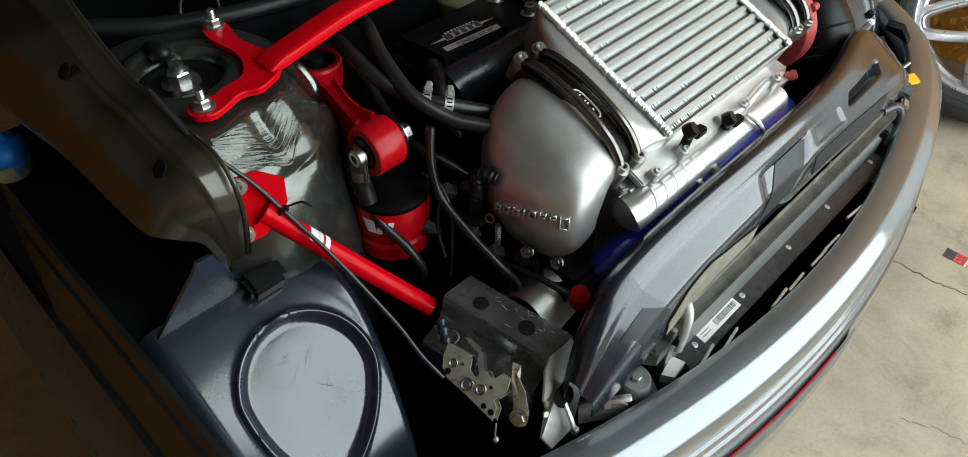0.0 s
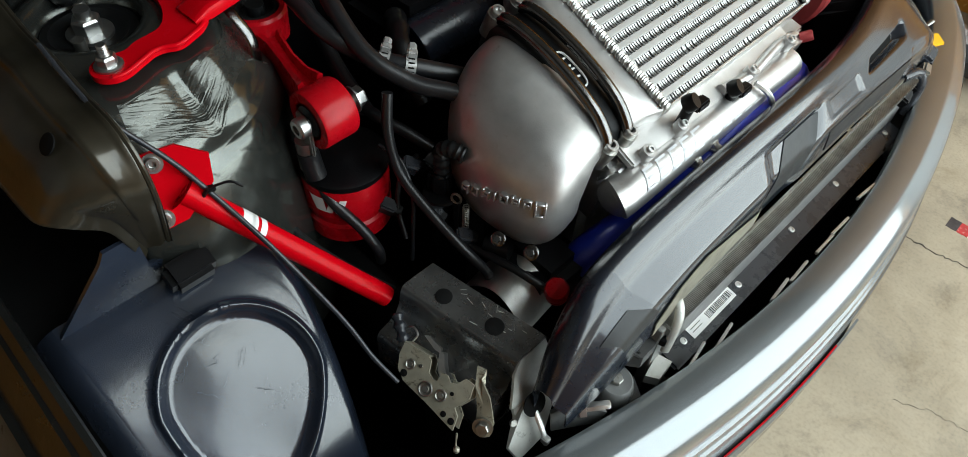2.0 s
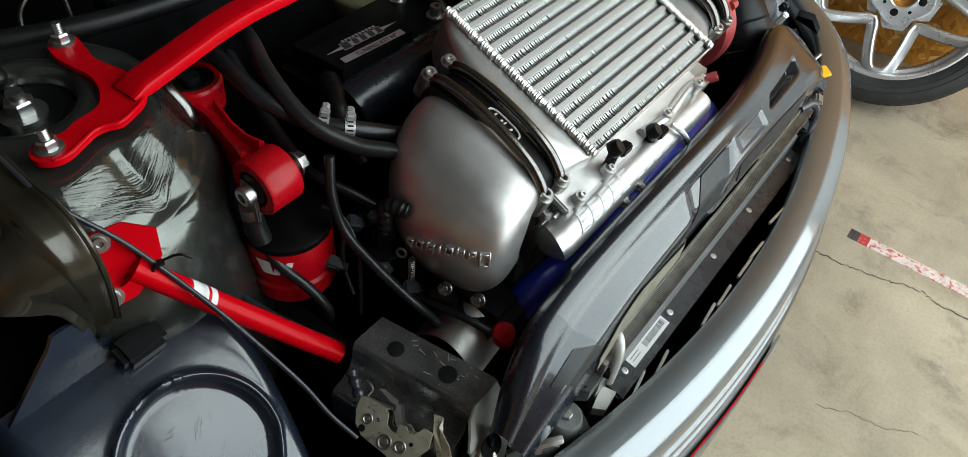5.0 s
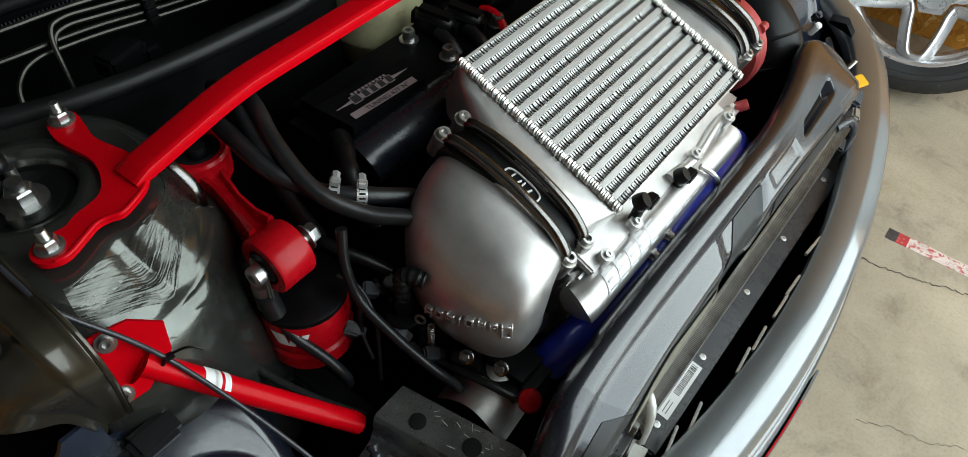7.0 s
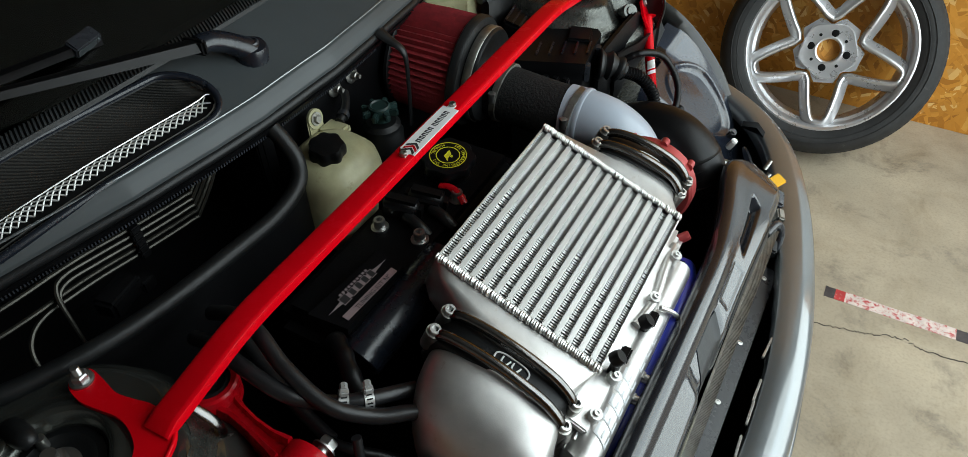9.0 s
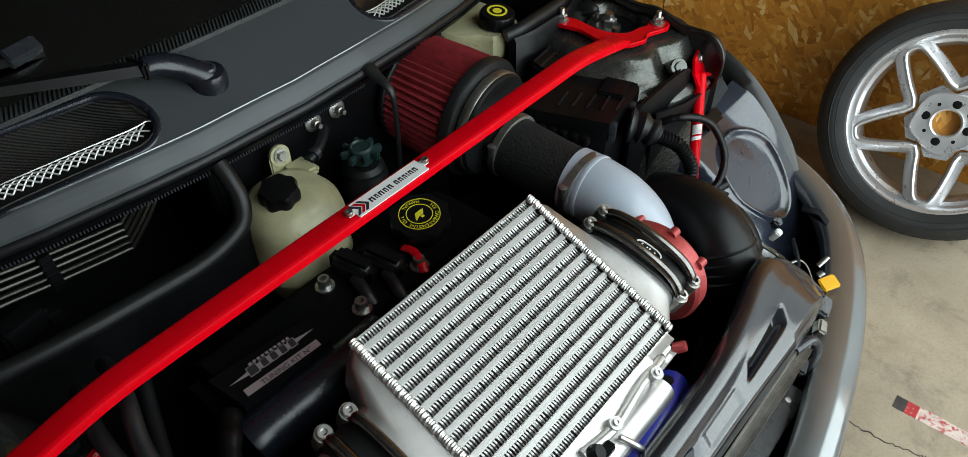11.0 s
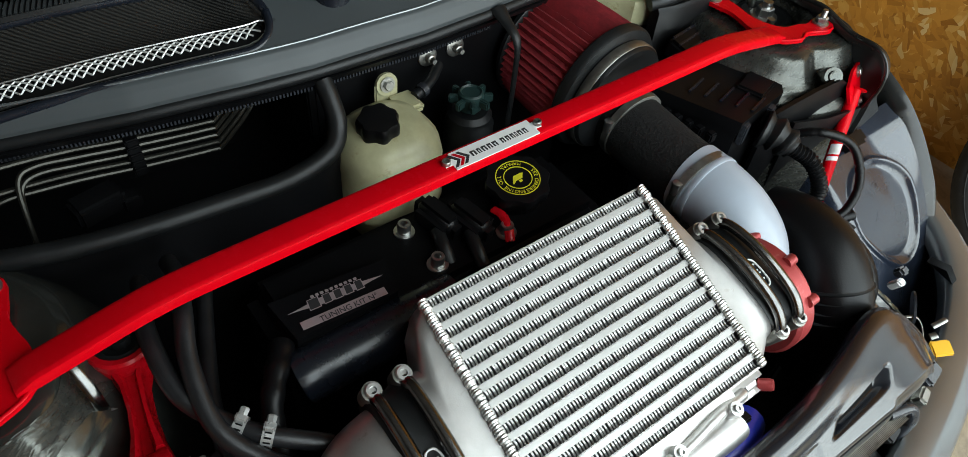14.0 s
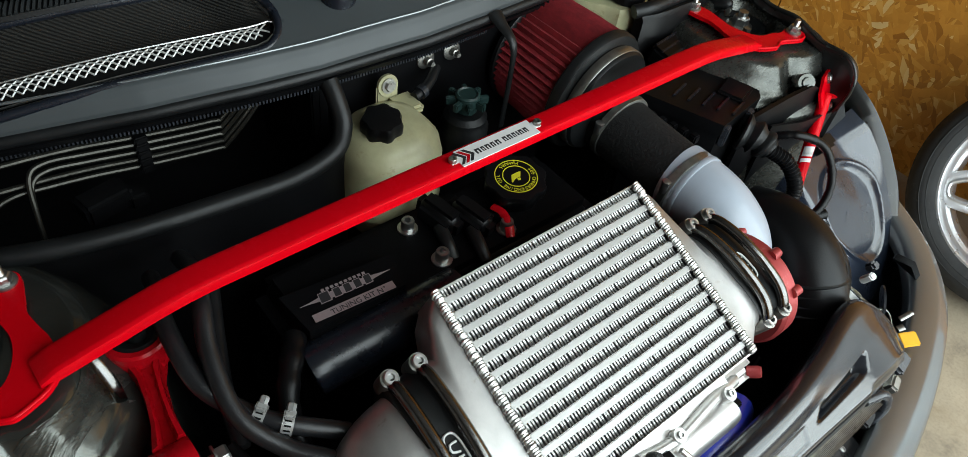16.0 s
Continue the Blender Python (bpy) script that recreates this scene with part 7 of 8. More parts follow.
hose("black rubber hose running under the red brace", [(-0.02, -0.33, 0.80), (0.02, -0.332, 0.822), (0.0638, -0.342, 0.831), (0.108, -0.3566, 0.8166), (0.159, -0.360, 0.792), (0.195, -0.338, 0.770), (0.219, -0.314, 0.761), (0.236, -0.298, 0.756)], 0.0085)
hose("black rubber hose with two steel clips", [(-0.02, -0.36, 0.79), (0.022, -0.366, 0.810), (0.061, -0.3745, 0.818), (0.118, -0.374, 0.802), (0.153, -0.352, 0.782), (0.179, -0.328, 0.775), (0.200, -0.296, 0.762), (0.208, -0.284, 0.757)], 0.0085)
hose("thin black hose behind the mount", [(-0.04, -0.30, 0.74), (0.04, -0.33, 0.735), (0.10, -0.35, 0.73), (0.15, -0.36, 0.72)], 0.008)
for k, (p, d) in enumerate((((0.1625, -0.3435, 0.7795), (0.74, 0.66, -0.2)), ((0.180, -0.3268, 0.7745), (0.62, 0.76, -0.2)))):
    t = thing("hose_clip", "bright steel worm-drive hose clip", "hose clip", p, group="hose clips")
    bm = B()
    lathe(bm, [(0.0088, -0.005), (0.0100, -0.005), (0.0100, 0.005), (0.0088, 0.005)], p, d, 24)
    band = part("band", bm, CLIP_STEEL, t)
    fb_ = frame_of(d)
    for q in range(14):
        a = 2 * math.pi * q / 14
        bm = B()
        box(bm, V(p) + fb_ @ V((0.0099 * math.cos(a), 0.0099 * math.sin(a), 0)), (0.0006, 0.0016, 0.006), fb_ @ Matrix.Rotation(a, 3, "Z"))
        part("slot", bm, DARK, band)
    bm = B()
    f = frame_of(d)
    box(bm, V(p) + f @ V((0.002, 0.013, 0)), (0.008, 0.008, 0.010), f, 0.0015)
    lathe(bm, [(0.0042, 0), (0.0042, 0.006), (0.003, 0.007)], V(p) + f @ V((0.004, 0.015, 0)), f @ V((1, 0.3, 0)), 6)
    part("screw", bm, CLIP_STEEL, t)
hose("black lead from the mount bracket", [(0.158, -0.437, 0.705), (0.166, -0.437, 0.690), (0.185, -0.435, 0.668), (0.212, -0.425, 0.645), (0.228, -0.418, 0.620), (0.226, -0.414, 0.596)], 0.0055, name="cable")
hose("rubber boot on a cable under the engine mount", [(0.159, -0.438, 0.722), (0.160, -0.437, 0.712), (0.166, -0.437, 0.692)], 0.0105, name="cable_boot", cat="cable boot", group="")
hose("black hose looping down beside the elbow", [(0.196, -0.368, 0.775), (0.206, -0.378, 0.738), (0.222, -0.379, 0.698), (0.258, -0.375, 0.670), (0.295, -0.367, 0.643), (0.319, -0.354, 0.614), (0.318, -0.345, 0.588)], 0.0052, name="hose")
hose("braided black line beside the tower", [(0.115, -0.485, 0.690), (0.140, -0.480, 0.665), (0.180, -0.470, 0.635), (0.225, -0.452, 0.615), (0.268, -0.432, 0.602)], 0.0042, FOAM, name="cable")
hose("black bonnet release cable across the bay", [(0.062, -0.589, 0.860), (0.097, -0.588, 0.846), (0.131, -0.583, 0.829), (0.158, -0.557, 0.786), (0.175, -0.540, 0.748), (0.215, -0.525, 0.712), (0.250, -0.513, 0.676), (0.289, -0.503, 0.640), (0.318, -0.500, 0.616), (0.345, -0.494, 0.596)], 0.0023, PLASTIC_GREY, name="release_cable", cat="cable", group="")
hose("thin black cable hanging beside the far tower", [(0.06, 0.585, 0.835), (0.10, 0.592, 0.825), (0.135, 0.588, 0.79), (0.15, 0.575, 0.75), (0.17, 0.55, 0.70)], 0.0026, name="cable")
bm = B()
tube(bm, [(0.168, -0.541, 0.756), (0.164, -0.535, 0.746), (0.170, -0.548, 0.745), (0.174, -0.543, 0.757)], 0.0018, 6, 4)
box(bm, (0.170, -0.540, 0.753), (0.010, 0.008, 0.006), None, 0.001)
tube(bm, [(0.172, -0.536, 0.754), (0.180, -0.525, 0.758), (0.186, -0.518, 0.752)], 0.0012, 5, 3)
solo("zip_tie", bm, PLASTIC, "black cable tie round the release cable", "cable tie")
hs = thing("sensor_stack", "black ribbed sensor plug standing on a round collar", "connector", (0.246, -0.345, 0.60))
SX = V((0.020, -0.010, -1)).normalized()
bm = B()
tube(bm, [(0.268, -0.338, 0.728), (0.255, -0.343, 0.730), (0.245, -0.346, 0.722), (0.2455, -0.3465, 0.700), (0.246, -0.347, 0.684)], lambda q: 0.0078 + 0.0009 * math.sin(q * 60), 14, 8)
part("boot", bm, RUBBER, hs, "ribbed rubber boot")
bm = B()
box(bm, (0.2465, -0.3475, 0.683), (0.018, 0.017, 0.026), Euler((0, 0, 0.5)).to_matrix(), 0.003)
box(bm, (0.238, -0.356, 0.683), (0.004, 0.004, 0.020), Euler((0, 0, 0.5)).to_matrix(), 0.001)
part("connector", bm, PLASTIC, hs)
bm = B()
lathe(bm, [(0.010, 0.0), (0.0185, 0.002), (0.0190, 0.005), (0.0150, 0.008), (0.0125, 0.012), (0.0125, 0.050), (0.0100, 0.052), (0.0100, 0.075)], (0.2468, -0.348, 0.672), SX, 26)
part("collar", bm, PLASTIC, hs, "round black collar")
dr = thing("dipstick", "small pale ring handle on a thin rod", "dipstick", (0.268, -0.347, 0.60))
bm = B()
rg = [V((0.2675 + 0.0045 * math.cos(a), -0.3475 + 0.002 * math.cos(a), 0.675 + 0.0065 * math.sin(a))) for a in (2 * math.pi * k / 18 for k in range(18))]
tube(bm, rg + rg[:1], 0.0014, 6, 1)
part("ring", bm, STEEL_DULL, dr, "pale wire ring")
bm = B()
tube(bm, [(0.2675, -0.347, 0.669), (0.268, -0.346, 0.63), (0.268, -0.345, 0.59)], 0.0042, 8, 3)
part("tube", bm, PLASTIC, dr)
spr = thing("coil_spring", "thin dark return spring beside the dipstick", "spring", (0.279, -0.345, 0.62))
bm = B()
tube(bm, [V((0.279 + 0.0034 * math.cos(k * 1.05), -0.345 + 0.0034 * math.sin(k * 1.05), 0.672 - k * 0.0005)) for k in range(100)], 0.0007, 5, 1)
part("wire", bm, STEEL_DULL, spr)
vp = thing("vent_plug", "black vent connector on the end of the valve cover", "connector", (0.13, -0.30, 0.74))
bm = B()
tube(bm, [(0.098, -0.276, 0.762), (0.122, -0.292, 0.768), (0.145, -0.308, 0.764), (0.168, -0.318, 0.750), (0.19, -0.318, 0.73)], lambda q: 0.012 - 0.003 * q + 0.0007 * math.sin(q * 30), 18, 8)
part("pipe", bm, PLASTIC, vp)
hose("black lead with a plug beside the engine", [(0.150, -0.370, 0.735), (0.180, -0.362, 0.728), (0.202, -0.350, 0.718), (0.222, -0.338, 0.705)], 0.006, PLASTIC, name="cable")
hose("royal blue silicone coolant hose under the rail", [(0.370, -0.27, 0.60), (0.385, -0.24, 0.630), (0.402, -0.19, 0.652), (0.410, -0.13, 0.664), (0.408, -0.05, 0.672), (0.400, 0.05, 0.672), (0.385, 0.11, 0.655)], 0.021, BLUE)
for y, z in ((-0.138, 0.663), (-0.108, 0.667)):
    t = thing("hose_clip", "bright steel hose clip on the blue hose", "hose clip", (0.41, y, z), group="hose clips")
    bm = B()
    lathe(bm, [(0.0215, -0.005), (0.0225, -0.005), (0.0225, 0.005), (0.0215, 0.005)], (0.4095, y, z), (0, 1, 0.07), 28)
    part("band", bm, STEEL, t)
    bm = B()
    box(bm, (0.400, y, z + 0.024), (0.014, 0.010, 0.008), None, 0.001)
    cyl(bm, (0.404, y, z + 0.024), (0.416, y, z + 0.022), 0.004, 10)
    part("screw", bm, STEEL, t)
for y, x, z in ((-0.143, 0.380, 0.752), (-0.06, 0.386, 0.728), (0.075, 0.382, 0.69)):
    t = thing("rail_plug", "black plastic plug on the supercharger rail", "plug", (x, y, z - 0.02), group="rail plugs")
    bm = B()
    cyl(bm, (x - 0.004, y, z - 0.030), (x, y, z - 0.006), 0.006, 12)
    lathe(bm, [(0.009, -0.006), (0.0095, 0), (0.008, 0.006)], (x, y, z), (0.6, 0.3, 0.7), 14)
    box(bm, (x + 0.004, y + 0.012, z - 0.006), (0.012, 0.020, 0.010), None, 0.002)
    part("plug", bm, PLASTIC, t)
fr = thing("fuel_rail", "bare aluminium lugs and pipes at the end of the rail", "fuel rail", (0.37, 0.10, 0.66))
bm = B()
tube(bm, [(0.376, -0.07, 0.725), (0.382, -0.02, 0.722), (0.376, 0.04, 0.725), (0.372, 0.09, 0.715)], 0.006, 10, 5)
box(bm, (0.364, 0.112, 0.695), (0.022, 0.030, 0.022), Euler((0, 0.4, 0)).to_matrix(), 0.008, 3)
part("pipe", bm, ALU_CAST, fr)
bm = B()
lathe(bm, [(0.007, 0), (0.007, 0.012), (0.006, 0.015)], (0.370, 0.130, 0.692), (0.6, 0.4, 0.4), 16)
part("cap", bm, RED_ANOD, fr)
bm = B()
tube(bm, [(0.392, -0.025, 0.720), (0.405, -0.018, 0.712), (0.412, -0.008, 0.695), (0.410, -0.002, 0.675)], 0.0035, 8, 5)
solo("clear_tube", bm, ALU_RAW, "short pale vacuum tube by the rail", "tube")
rc_ = thing("filler_cap", "round red plastic cap low in the bay", "cap", (0.39, -0.325, 0.60))
bm = B()
lathe(bm, [(0.012, -0.03), (0.0125, -0.004), (0.0105, 0.002), (0.005, 0.003)], (0.391, -0.331, 0.634), (0.2, -0.4, 0.9), 24)
part("cap", bm, RED_DARK, rc_)
hsld = thing("heat_shield", "curved bare metal heat shield beneath the elbow", "heat shield", (0.33, -0.335, 0.57))
bm = B()
sheet(bm, lambda u, v: V((0.300 + 0.085 * u, -0.362 + 0.055 * v, 0.598 + 0.028 * math.sin(u * 3.1) - 0.02 * (1 - v))), 16, 8, 0.002)
part("sheet", bm, ALU_RAW, hsld)
bm = B()
box(bm, (0.335, -0.30, 0.60), (0.10, 0.06, 0.06), None, 0.012)
cyl(bm, (0.30, -0.335, 0.625), (0.325, -0.325, 0.628), 0.011, 16)
cyl(bm, (0.262, -0.345, 0.612), (0.285, -0.338, 0.616), 0.011, 16)
solo("thermostat_housing", bm, PLASTIC, "black thermostat housing with short stubs", "housing")

hose("thin black wire hanging behind the canister", [(0.190, -0.378, 0.712), (0.215, -0.372, 0.705), (0.238, -0.378, 0.680), (0.245, -0.385, 0.640), (0.250, -0.392, 0.600)], 0.0022, HOSE, name="cable")
hose("black loom running below the elbow", [(0.235, -0.345, 0.640), (0.262, -0.352, 0.628), (0.300, -0.345, 0.622), (0.345, -0.340, 0.628), (0.380, -0.330, 0.620)], 0.0042, HOSE, name="cable")
hose("black wire by the connector stalk", [(0.216, -0.352, 0.700), (0.206, -0.366, 0.672), (0.214, -0.378, 0.640), (0.232, -0.384, 0.612)], 0.0026, HOSE, name="cable")
for k, (x, y, z, rz) in enumerate(((0.222, -0.338, 0.684, 0.4), (0.214, -0.360, 0.690, 0.9), (0.250, -0.362, 0.655, 0.2), (0.205, -0.384, 0.640, 0.6), (0.286, -0.356, 0.640, 1.0))):
    t = thing("wiring_connector", "black plastic wiring connector in the engine bay", "connector", (x, y, z), group="wiring connectors")
    bm = B()
    box(bm, (x, y, z), (0.018, 0.014, 0.016), Euler((0.3, 0.4, rz)).to_matrix(), 0.002)
    part("shell", bm, PLASTIC_GREY, t)
    bm = B()
    box(bm, V((x, y, z)) + Euler((0.3, 0.4, rz)).to_matrix() @ V((0.011, 0, 0)), (0.008, 0.010, 0.011), Euler((0.3, 0.4, rz)).to_matrix(), 0.001)
    part("latch_tab", bm, PLASTIC, t)
for k, (x, y, z) in enumerate(((0.323, -0.343, 0.659), (0.357, -0.333, 0.660))):
    t = thing("bracket_bolt", "small dull bolt on a lug beneath the elbow", "bolt", (x, y, z), group="bracket bolts")
    bm = B()
    lathe(bm, [(0.0075, 0), (0.0075, 0.004), (0.006, 0.005)], (x, y, z), (0.2, -0.6, 0.7), 18)
    part("lug", bm, CLAMP, t)
    hexbolt(t, V((x, y, z)) + V((0.2, -0.6, 0.7)).normalized() * 0.005, (0.2, -0.6, 0.7), 0.0038, 0.004, washer=False, material=CLAMP)

# brake lines in the plenum
for k in range(5):
    z = 0.856 - 0.0095 * k
    x = -0.140
    pts = [(x, -0.40, z + 0.014), (x, -0.36, z + 0.009), (x, -0.31, z), (x, -0.235, z - 0.011), (x, -0.222, z - 0.009), (x, -0.183, z + 0.030), (x - 0.02, -0.172, z + 0.044)]
    if k in (1, 2):
        pts = [(x + 0.035, -0.425, 0.775), (x + 0.020, -0.420, 0.82), (x + 0.006, -0.413, z + 0.008), (x, -0.396, z + 0.014)] + pts[1:]
    elif k in (0, 3):
        pts = [(x - 0.01, -0.52, z + 0.02), (x, -0.45, z + 0.018)] + pts
    else:
        pts = [(x + 0.05, -0.475, 0.775), (x + 0.02, -0.468, 0.815), (x + 0.004, -0.452, z + 0.010), (x, -0.43, z + 0.016)] + pts
    bm = B()
    tube(bm, pts, 0.0026, 8, 6)
    solo("brake_line", bm, BRASS, "thin dark metal brake line along the bulkhead", "brake line", group="brake lines")
bm = B()
for k in range(5):
    box(bm, (-0.138, -0.310, 0.856 - 0.0095 * k), (0.014, 0.013, 0.0085), None, 0.0015)
box(bm, (-0.144, -0.310, 0.837), (0.008, 0.010, 0.05))
solo("line_clip", bm, PLASTIC, "black plastic clip holding the brake lines", "clip")
bm = B()
box(bm, (-0.13, -0.36, 0.80), (0.03, 0.05, 0.025), Euler((0, 0, 0.2)).to_matrix(), 0.004)
box(bm, (-0.125, -0.33, 0.795), (0.02, 0.02, 0.018), None, 0.003)
solo("plenum_connector", bm, PLASTIC, "black connector in the plenum box", "connector")
bm = B()
tube(bm, [(-0.088, 0.103, 0.905), (-0.072, 0.103, 0.898), (-0.048, 0.103, 0.884), (-0.046, 0.104, 0.84), (-0.050, 0.106, 0.76)], lambda q: 0.011 - 0.007 * min(1, q * 1.6), 10, 6, flat=0.6)
solo("bulkhead_strap", bm, RUBBER, "black rubber strap hanging before the filter", "strap")

# wiper
wp = thing("wiper", "black wiper arm and blade at rest on the scuttle", "wiper", (-0.143, -0.078, 0.935))
bm = B()
tube(bm, [(-0.141, -0.074, 0.952), (-0.146, -0.084, 0.962), (-0.156, -0.102, 0.976), (-0.160, -0.120, 0.985), (-0.162, -0.134, 0.987)], lambda q: 0.0185 - 0.006 * q, 18, 8, flat=0.8)
lathe(bm, [(0.021, -0.020), (0.0205, 0.002), (0.018, 0.008), (0.012, 0.010)], (-0.143, -0.077, 0.956), (0.15, 0, 1), 30)
part("head", bm, PLASTIC_GLOSS, wp)
bm = B()
lathe(bm, [(0.0095, 0), (0.0095, 0.003), (0.008, 0.005), (0.0062, 0.005), (0.0055, 0.0038), (0.002, 0.0045)], (-0.1405, -0.077, 0.9655), (0.2, -0.02, 1), 24)
part("cap", bm, PLASTIC_GREY, wp, "round glossy nut cap")
bm = B()
rr = []
for f in (0, 0.05, 0.3, 0.7, 1):
    p = V((-0.160, -0.136, 0.988)).lerp(V((-0.272, -0.485, 1.040)), f)
    w, h = lerp(0.0115, 0.0055, f), lerp(0.008, 0.004, f)
    rr.append([p + V((a * w, 0, b * h)) for a, b in ((-1, -0.6), (-0.7, 0.8), (0, 1), (0.7, 0.8), (1, -0.6))])
loft(bm, rr)
part("arm", bm, PLASTIC, wp)
bm = B()
box(bm, (-0.161, -0.139, 0.988), (0.030, 0.009, 0.020), Euler((0, 0, 0.19)).to_matrix(), 0.003)
part("hinge", bm, PLASTIC, wp)
bm = B()
rr = []
for f in (0, 1):
    p = V((-0.248, -0.195, 1.003)).lerp(V((-0.27, -0.55, 1.040)), f)
    rr.append([p + V((a * 0.006, 0, b)) for a, b in ((-1, -0.006), (-1, 0.003), (1, 0.003), (1, -0.006))])
loft(bm, rr)
blade = part("blade", bm, PLASTIC, wp)
bm = B()
box(bm, (-0.248, -0.212, 1.008), (0.018, 0.036, 0.014), Euler((0.1, 0.5, 0.1)).to_matrix(), 0.002)
part("blade_clip", bm, PLASTIC_GREY, blade)

# ---- spare wheel against the wall ----
wh = thing("wheel", "silver five twin-spoke alloy wheel with a worn tyre", "wheel", (0.43, 1.40, 0.0))
LEAN = radians(27)
WC = V((0.433, 1.532, 0.277))
NX = V((0.05, -math.cos(LEAN), math.sin(LEAN))).normalized()
WM = Matrix.Translation(WC) @ frame_of(NX, (0, 0, 1)).to_4x4()


def wlathe(prof, seg=72):
    bm = B()
    rings = [[WM @ V((r * math.cos(a), r * math.sin(a), h)) for a in (2 * math.pi * k / seg for k in range(seg))] for r, h in prof]
    return loft(bm, rings, cap=False)


ty = part("tyre", wlathe([(0.222, -0.10), (0.262, -0.106), (0.288, -0.092), (0.298, -0.068), (0.299, 0.05), (0.289, 0.076), (0.272, 0.094), (0.250, 0.098), (0.236, 0.090), (0.226, 0.086), (0.222, 0.08)]), TYRE, wh, "worn black tyre", smooth=50)
for rr_, hh in ((0.262, 0.0972), (0.246, 0.0975)):
    bm = wlathe([(rr_, hh), (rr_ + 0.0015, hh + 0.0012), (rr_ + 0.003, hh - 0.0004)])
    part("sidewall_rib", bm, TYRE, ty)
for k in range(72):
    a = 2 * math.pi * k / 72
    bm = B()
    c = WM @ V((0.2905 * math.cos(a), 0.2905 * math.sin(a), 0.064))
    box(bm, c, (0.005, 0.017, 0.022), (WM.to_3x3() @ Matrix.Rotation(a, 3, "Z") @ Matrix.Rotation(radians(-32), 3, "Y")), 0.0015, 1)
    part("tread_block", bm, TYRE, ty)
part("rim", wlathe([(0.2285, 0.072), (0.2300, 0.080), (0.2285, 0.086), (0.222, 0.087), (0.216, 0.082), (0.212, 0.066), (0.206, 0.045), (0.200, -0.02), (0.205, -0.08), (0.228, -0.09), (0.228, -0.10), (0.200, -0.092), (0.194, -0.02), (0.200, 0.045), (0.2285, 0.072)]), WHEEL_SILVER, wh, "silver rim", smooth=40)


def spoke(a0):
    """One arm of the star: a band from valley to rim and back to the next valley."""
    pts = []
    for da, r, h in ((-38.5, 0.088, 0.054), (-27, 0.100, 0.058), (-18.5, 0.128, 0.064), (-11.5, 0.165, 0.069), (-7.0, 0.194, 0.072), (-3.2, 0.205, 0.073), (3.2, 0.205, 0.073), (7.0, 0.194, 0.072), (11.5, 0.165, 0.069), (18.5, 0.128, 0.064), (27, 0.100, 0.058), (38.5, 0.088, 0.054)):
        a = a0 + radians(da)
        pts.append(V((r * math.cos(a), r * math.sin(a), h)))
    path = curve(pts, 5)
    rr = []
    for i, p in enumerate(path):
        d = (path[min(i + 1, len(path) - 1)] - path[max(i - 1, 0)]).normalized()
        side = d.cross(V((0, 0, 1))).normalized()
        rr.append([WM @ (p + side * b + V((0, 0, c))) for b, c in ((-0.010, -0.040), (-0.0085, -0.010), (-0.0065, -0.002), (-0.0025, 0.0005), (0.0015, 0.0), (0.0045, -0.003), (0.019, -0.017), (0.0215, -0.022), (0.021, -0.046))])
    bm = B()
    loft(bm, rr)
    sp_ = part("spoke", bm, WHEEL_SILVER, wh, smooth=38)
    bm = B()
    rr = []
    for r, w in ((0.050, 0.044), (0.075, 0.036), (0.092, 0.026)):
        rr.append([WM @ (Matrix.Rotation(a0, 4, "Z") @ V((r, b, c))) for b, c in ((-w, 0.015), (-w, 0.036), (w, 0.036), (w, 0.015))])
    loft(bm, rr)
    part("spoke_web", bm, WHEEL_SILVER, sp_)


for k in range(5):
    spoke(2 * math.pi * k / 5 + radians(62.5))
bm = B()
rings = [[WM @ V((r * (1 + (0.05 if r > 0.06 else 0) * math.cos(5 * (a - radians(62.5)))) * math.cos(a), r * (1 + (0.05 if r > 0.06 else 0) * math.cos(5 * (a - radians(62.5)))) * math.sin(a), h)) for a in (2 * math.pi * k / 60 for k in range(60))] for r, h in ((0.078, 0.02), (0.078, 0.052), (0.074, 0.056), (0.046, 0.052), (0.036, 0.054), (0.032, 0.052), (0.030, 0.0))]
loft(bm, rings, cap=False)
part("hub", bm, WHEEL_SILVER, wh, "machined hub face", smooth=35)
bm = B()
lathe(bm, [(0.031, 0), (0.031, 0.004)], WM @ V((0, 0, 0.015)), NX, 30)
part("centre_bore", bm, OSB, wh, "brown board seen through the centre bore")
for k in range(4):
    a = math.pi / 2 * k + radians(-4)
    bm = B()
    lathe(bm, [(0.0105, 0), (0.0105, 0.002), (0.0095, 0.0025)], WM @ V((0.050 * math.cos(a), 0.050 * math.sin(a), 0.0515)), NX, 20)
    part("bolt_hole", bm, DARK, wh, "dark bolt hole")
    bm = B()
    a += math.pi / 4
    lathe(bm, [(0.0045, 0), (0.0045, 0.002)], WM @ V((0.050 * math.cos(a), 0.050 * math.sin(a), 0.0515)), NX, 12)
    part("pin_hole", bm, DARK, wh)

# ---- floor clutter ----
tp = thing("floor_tape", "worn red and white hazard tape on the floor", "tape", (0.8, 0.86, 0.0))
ta, tb, hw = V((0.632, 0.852, 0)), V((1.6, 0.862, 0)), 0.018
TAPE = mat("worn_white_tape", (0.62, 0.52, 0.47), 0.6, 0, 0.2, 30, 0.4, 200, wear=(0.45, 0.05, 0.05), wear_at=0.50)
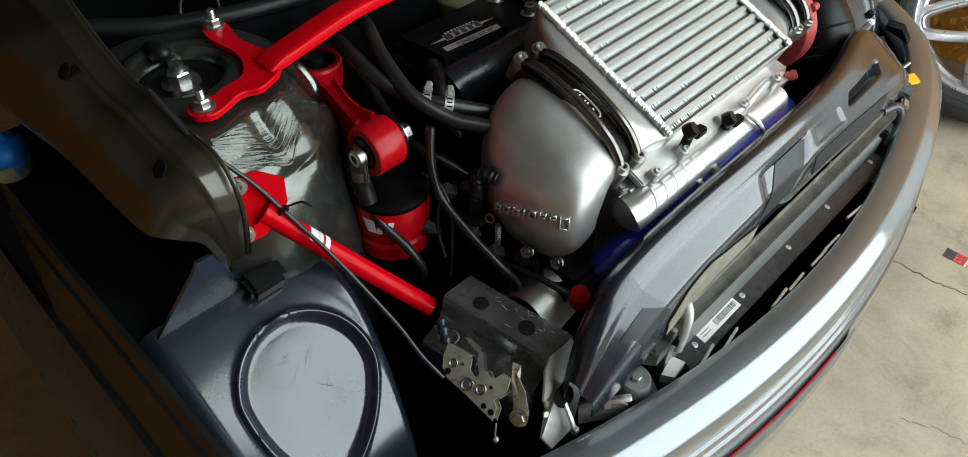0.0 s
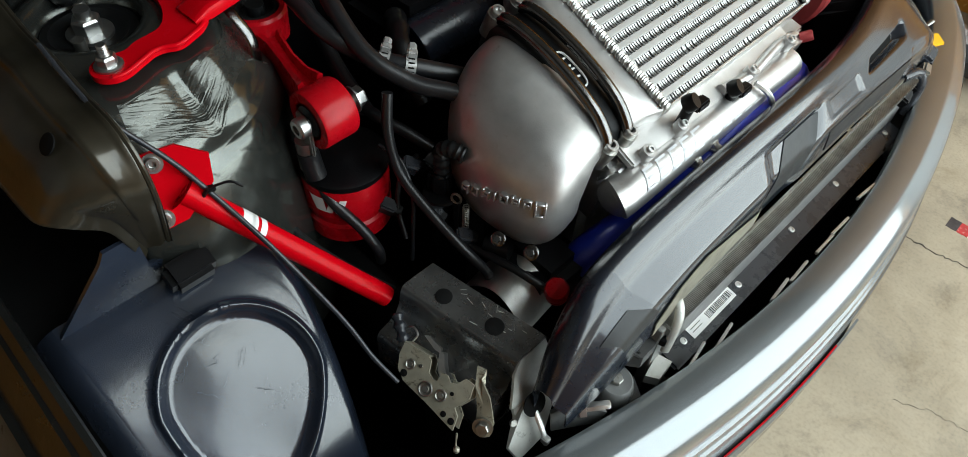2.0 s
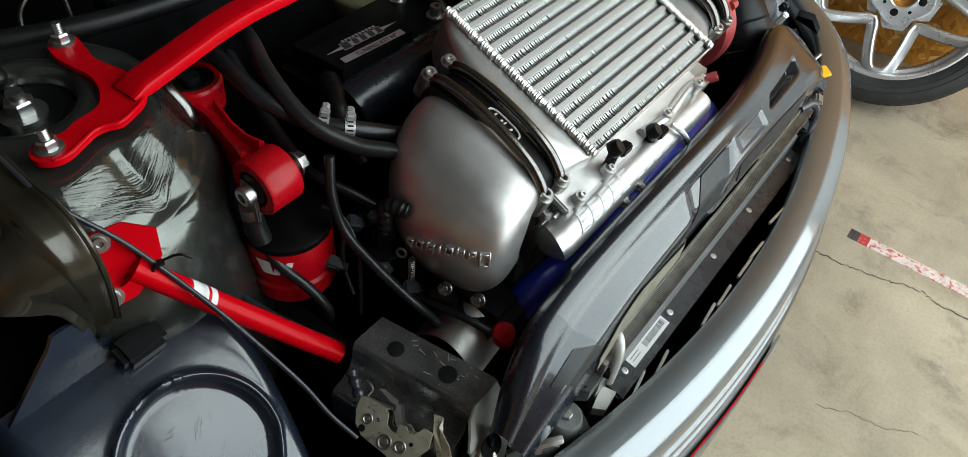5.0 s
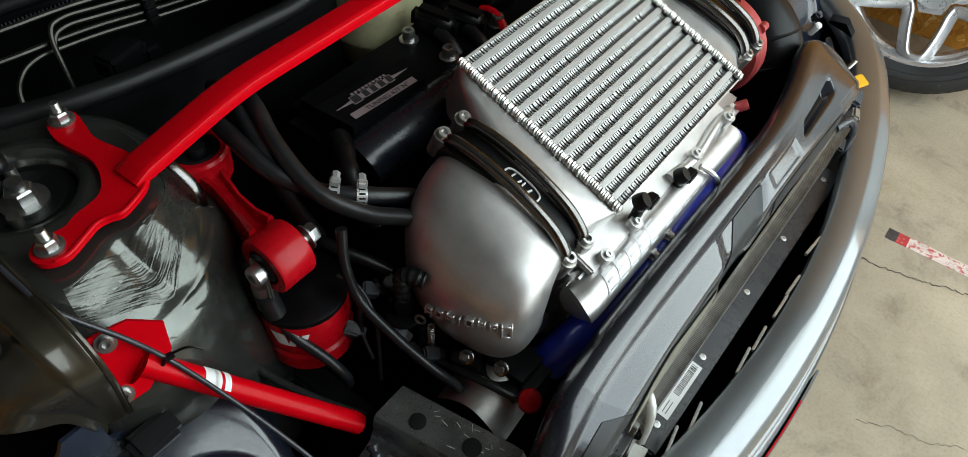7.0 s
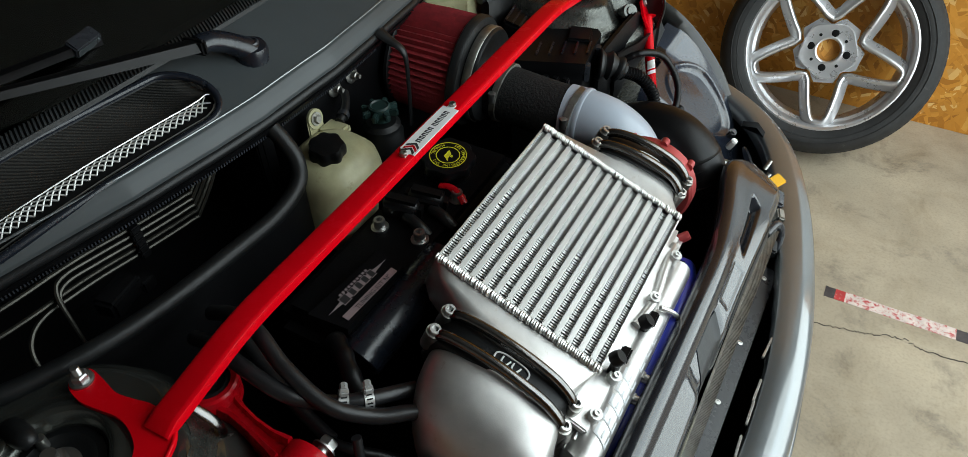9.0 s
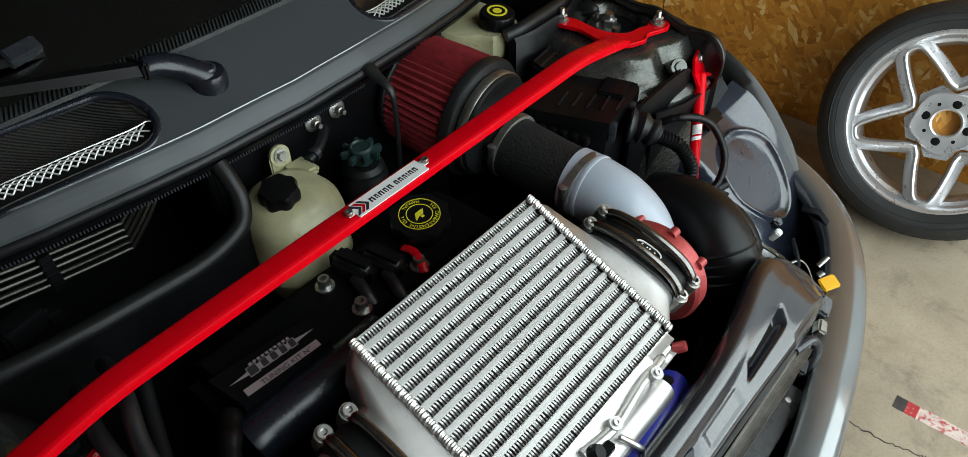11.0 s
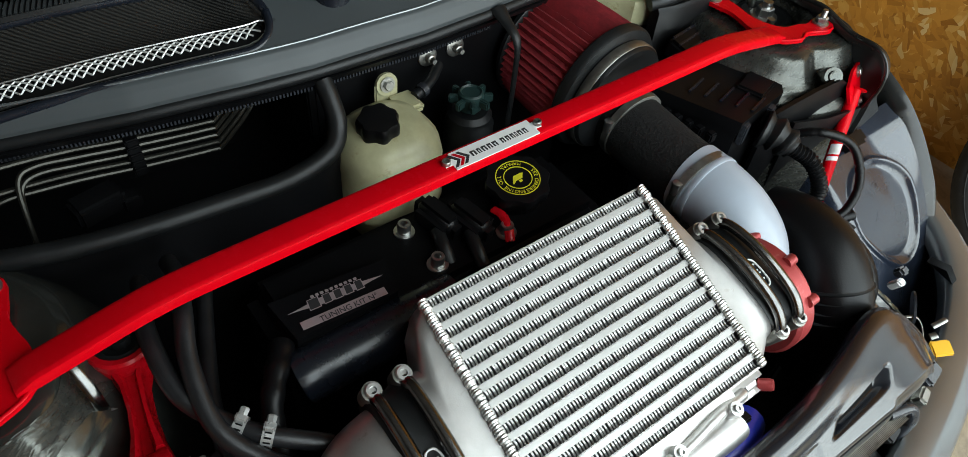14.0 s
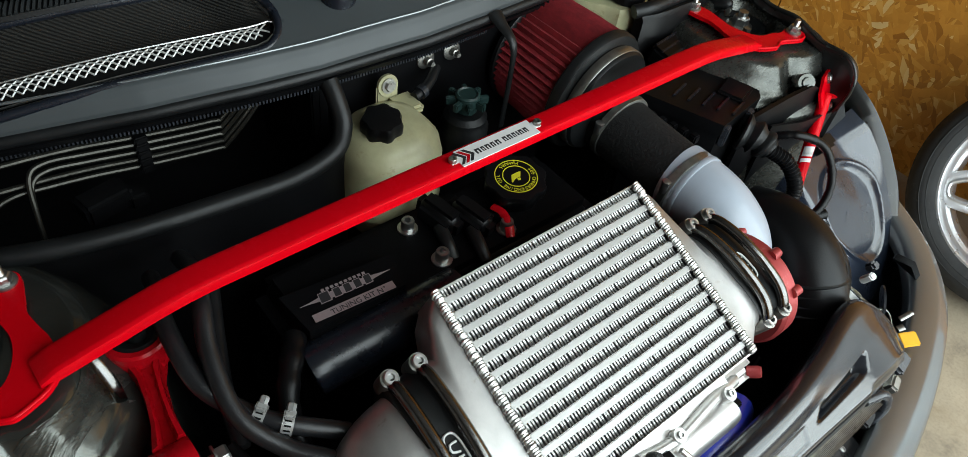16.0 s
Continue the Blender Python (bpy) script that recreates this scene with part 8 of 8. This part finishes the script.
TAPE_R = mat("worn_red_tape", (0.42, 0.03, 0.03), 0.6, 0, 0.3, 40, 0.4, 200, wear=(0.5, 0.42, 0.36), wear_at=0.58)
TAPE_D = mat("dirty_dark_tape", (0.05, 0.04, 0.04), 0.7, 0, 0.4, 40, 0.4, 200)
d = (tb - ta).normalized()
n = V((-d.y, d.x, 0))
for k, (f0, f1, mt) in enumerate(((0, 0.025, TAPE_D), (0.025, 0.05, TAPE_R), (0.05, 0.31, TAPE), (0.31, 0.36, TAPE_D), (0.36, 1.0, TAPE))):
    bm = B()
    out = []
    rg = random.Random(k)
    for f in range(7):
        out.append(ta.lerp(tb, lerp(f0, f1, f / 6)) + n * (hw + rg.uniform(-0.001, 0.001)))
    low = [ta.lerp(tb, lerp(f1, f0, f / 6)) - n * (hw + rg.uniform(-0.001, 0.001)) for f in range(7)]
    loft(bm, [[p + V((0, 0, z)) for p in out + low] for z in (0.0, 0.0008)])
    part("strip", bm, mt, tp)
CRACK = mat("crack_dirt", (0.05, 0.04, 0.03), 0.9, 0, 0.3, 40, 0.2, 200)
ck = thing("floor_crack", "thin dark crack across the concrete", "crack", (0.8, 0.76, 0), kind="structure")
for key, wd in (([(0.50, 0.742), (0.577, 0.735), (0.642, 0.737), (0.717, 0.752), (0.741, 0.756), (0.79, 0.775), (0.83, 0.781), (0.87, 0.768), (0.963, 0.778), (1.1, 0.76), (1.4, 0.79), (2.0, 0.74)], 0.0016), ([(0.74, 0.33), (0.80, 0.36), (0.86, 0.37), (0.93, 0.41)], 0.0006)):
    rg = random.Random(9)
    path = []
    for (a, b), (c, e) in zip(key, key[1:]):
        for q in range(10):
            path.append(V((lerp(a, c, q / 10) + rg.uniform(-1, 1) * 0.002, lerp(b, e, q / 10) + rg.uniform(-1, 1) * 0.004, 0.0006)))
    bm = B()
    loft(bm, [[p + V((0, wd * rg.uniform(0.4, 1.5), 0)), p - V((0, wd * rg.uniform(0.4, 1.5), 0))] for p in path], closed=False)
    part("line", bm, CRACK, ck)
wf = thing("washer_filler", "pale washer filler neck with a bright blue snap cap", "filler neck", (-0.20, -0.690, 0.66))
bm = B()
lathe(bm, [(0.012, 0), (0.022, 0.001), (0.024, 0.008), (0.025, 0.026), (0.024, 0.030)], (-0.20, -0.690, 0.6602), (0, 0, 1), 28)
part("neck", bm, TANK, wf, "pale translucent neck", smooth=55)
bm = B()
lathe(bm, [(0.0275, 0), (0.029, 0.002), (0.029, 0.009), (0.026, 0.016), (0.018, 0.021), (0.010, 0.022), (0.009, 0.030), (0.006, 0.033), (0.0, 0.0335)], (-0.20, -0.690, 0.686), (0, 0, 1), 32)
cp = part("cap", bm, BLUE_CAP, wf, "bright blue snap cap", smooth=50)
for a in (-0.30, 0.02):
    bm = B()
    box(bm, (-0.20 + 0.028 * math.cos(a + 0.35), -0.690 + 0.028 * math.sin(a + 0.35), 0.683), (0.004, 0.005, 0.014), Euler((0, 0, a + 0.35)).to_matrix(), 0.001)
    part("hinge_tab", bm, BLUE_CAP, cp)
bm = B()
box(bm, (-0.172, -0.681, 0.675), (0.004, 0.006, 0.007), None, 0.001)
part("hinge_pin", bm, STEEL, cp, "bright hinge pin")
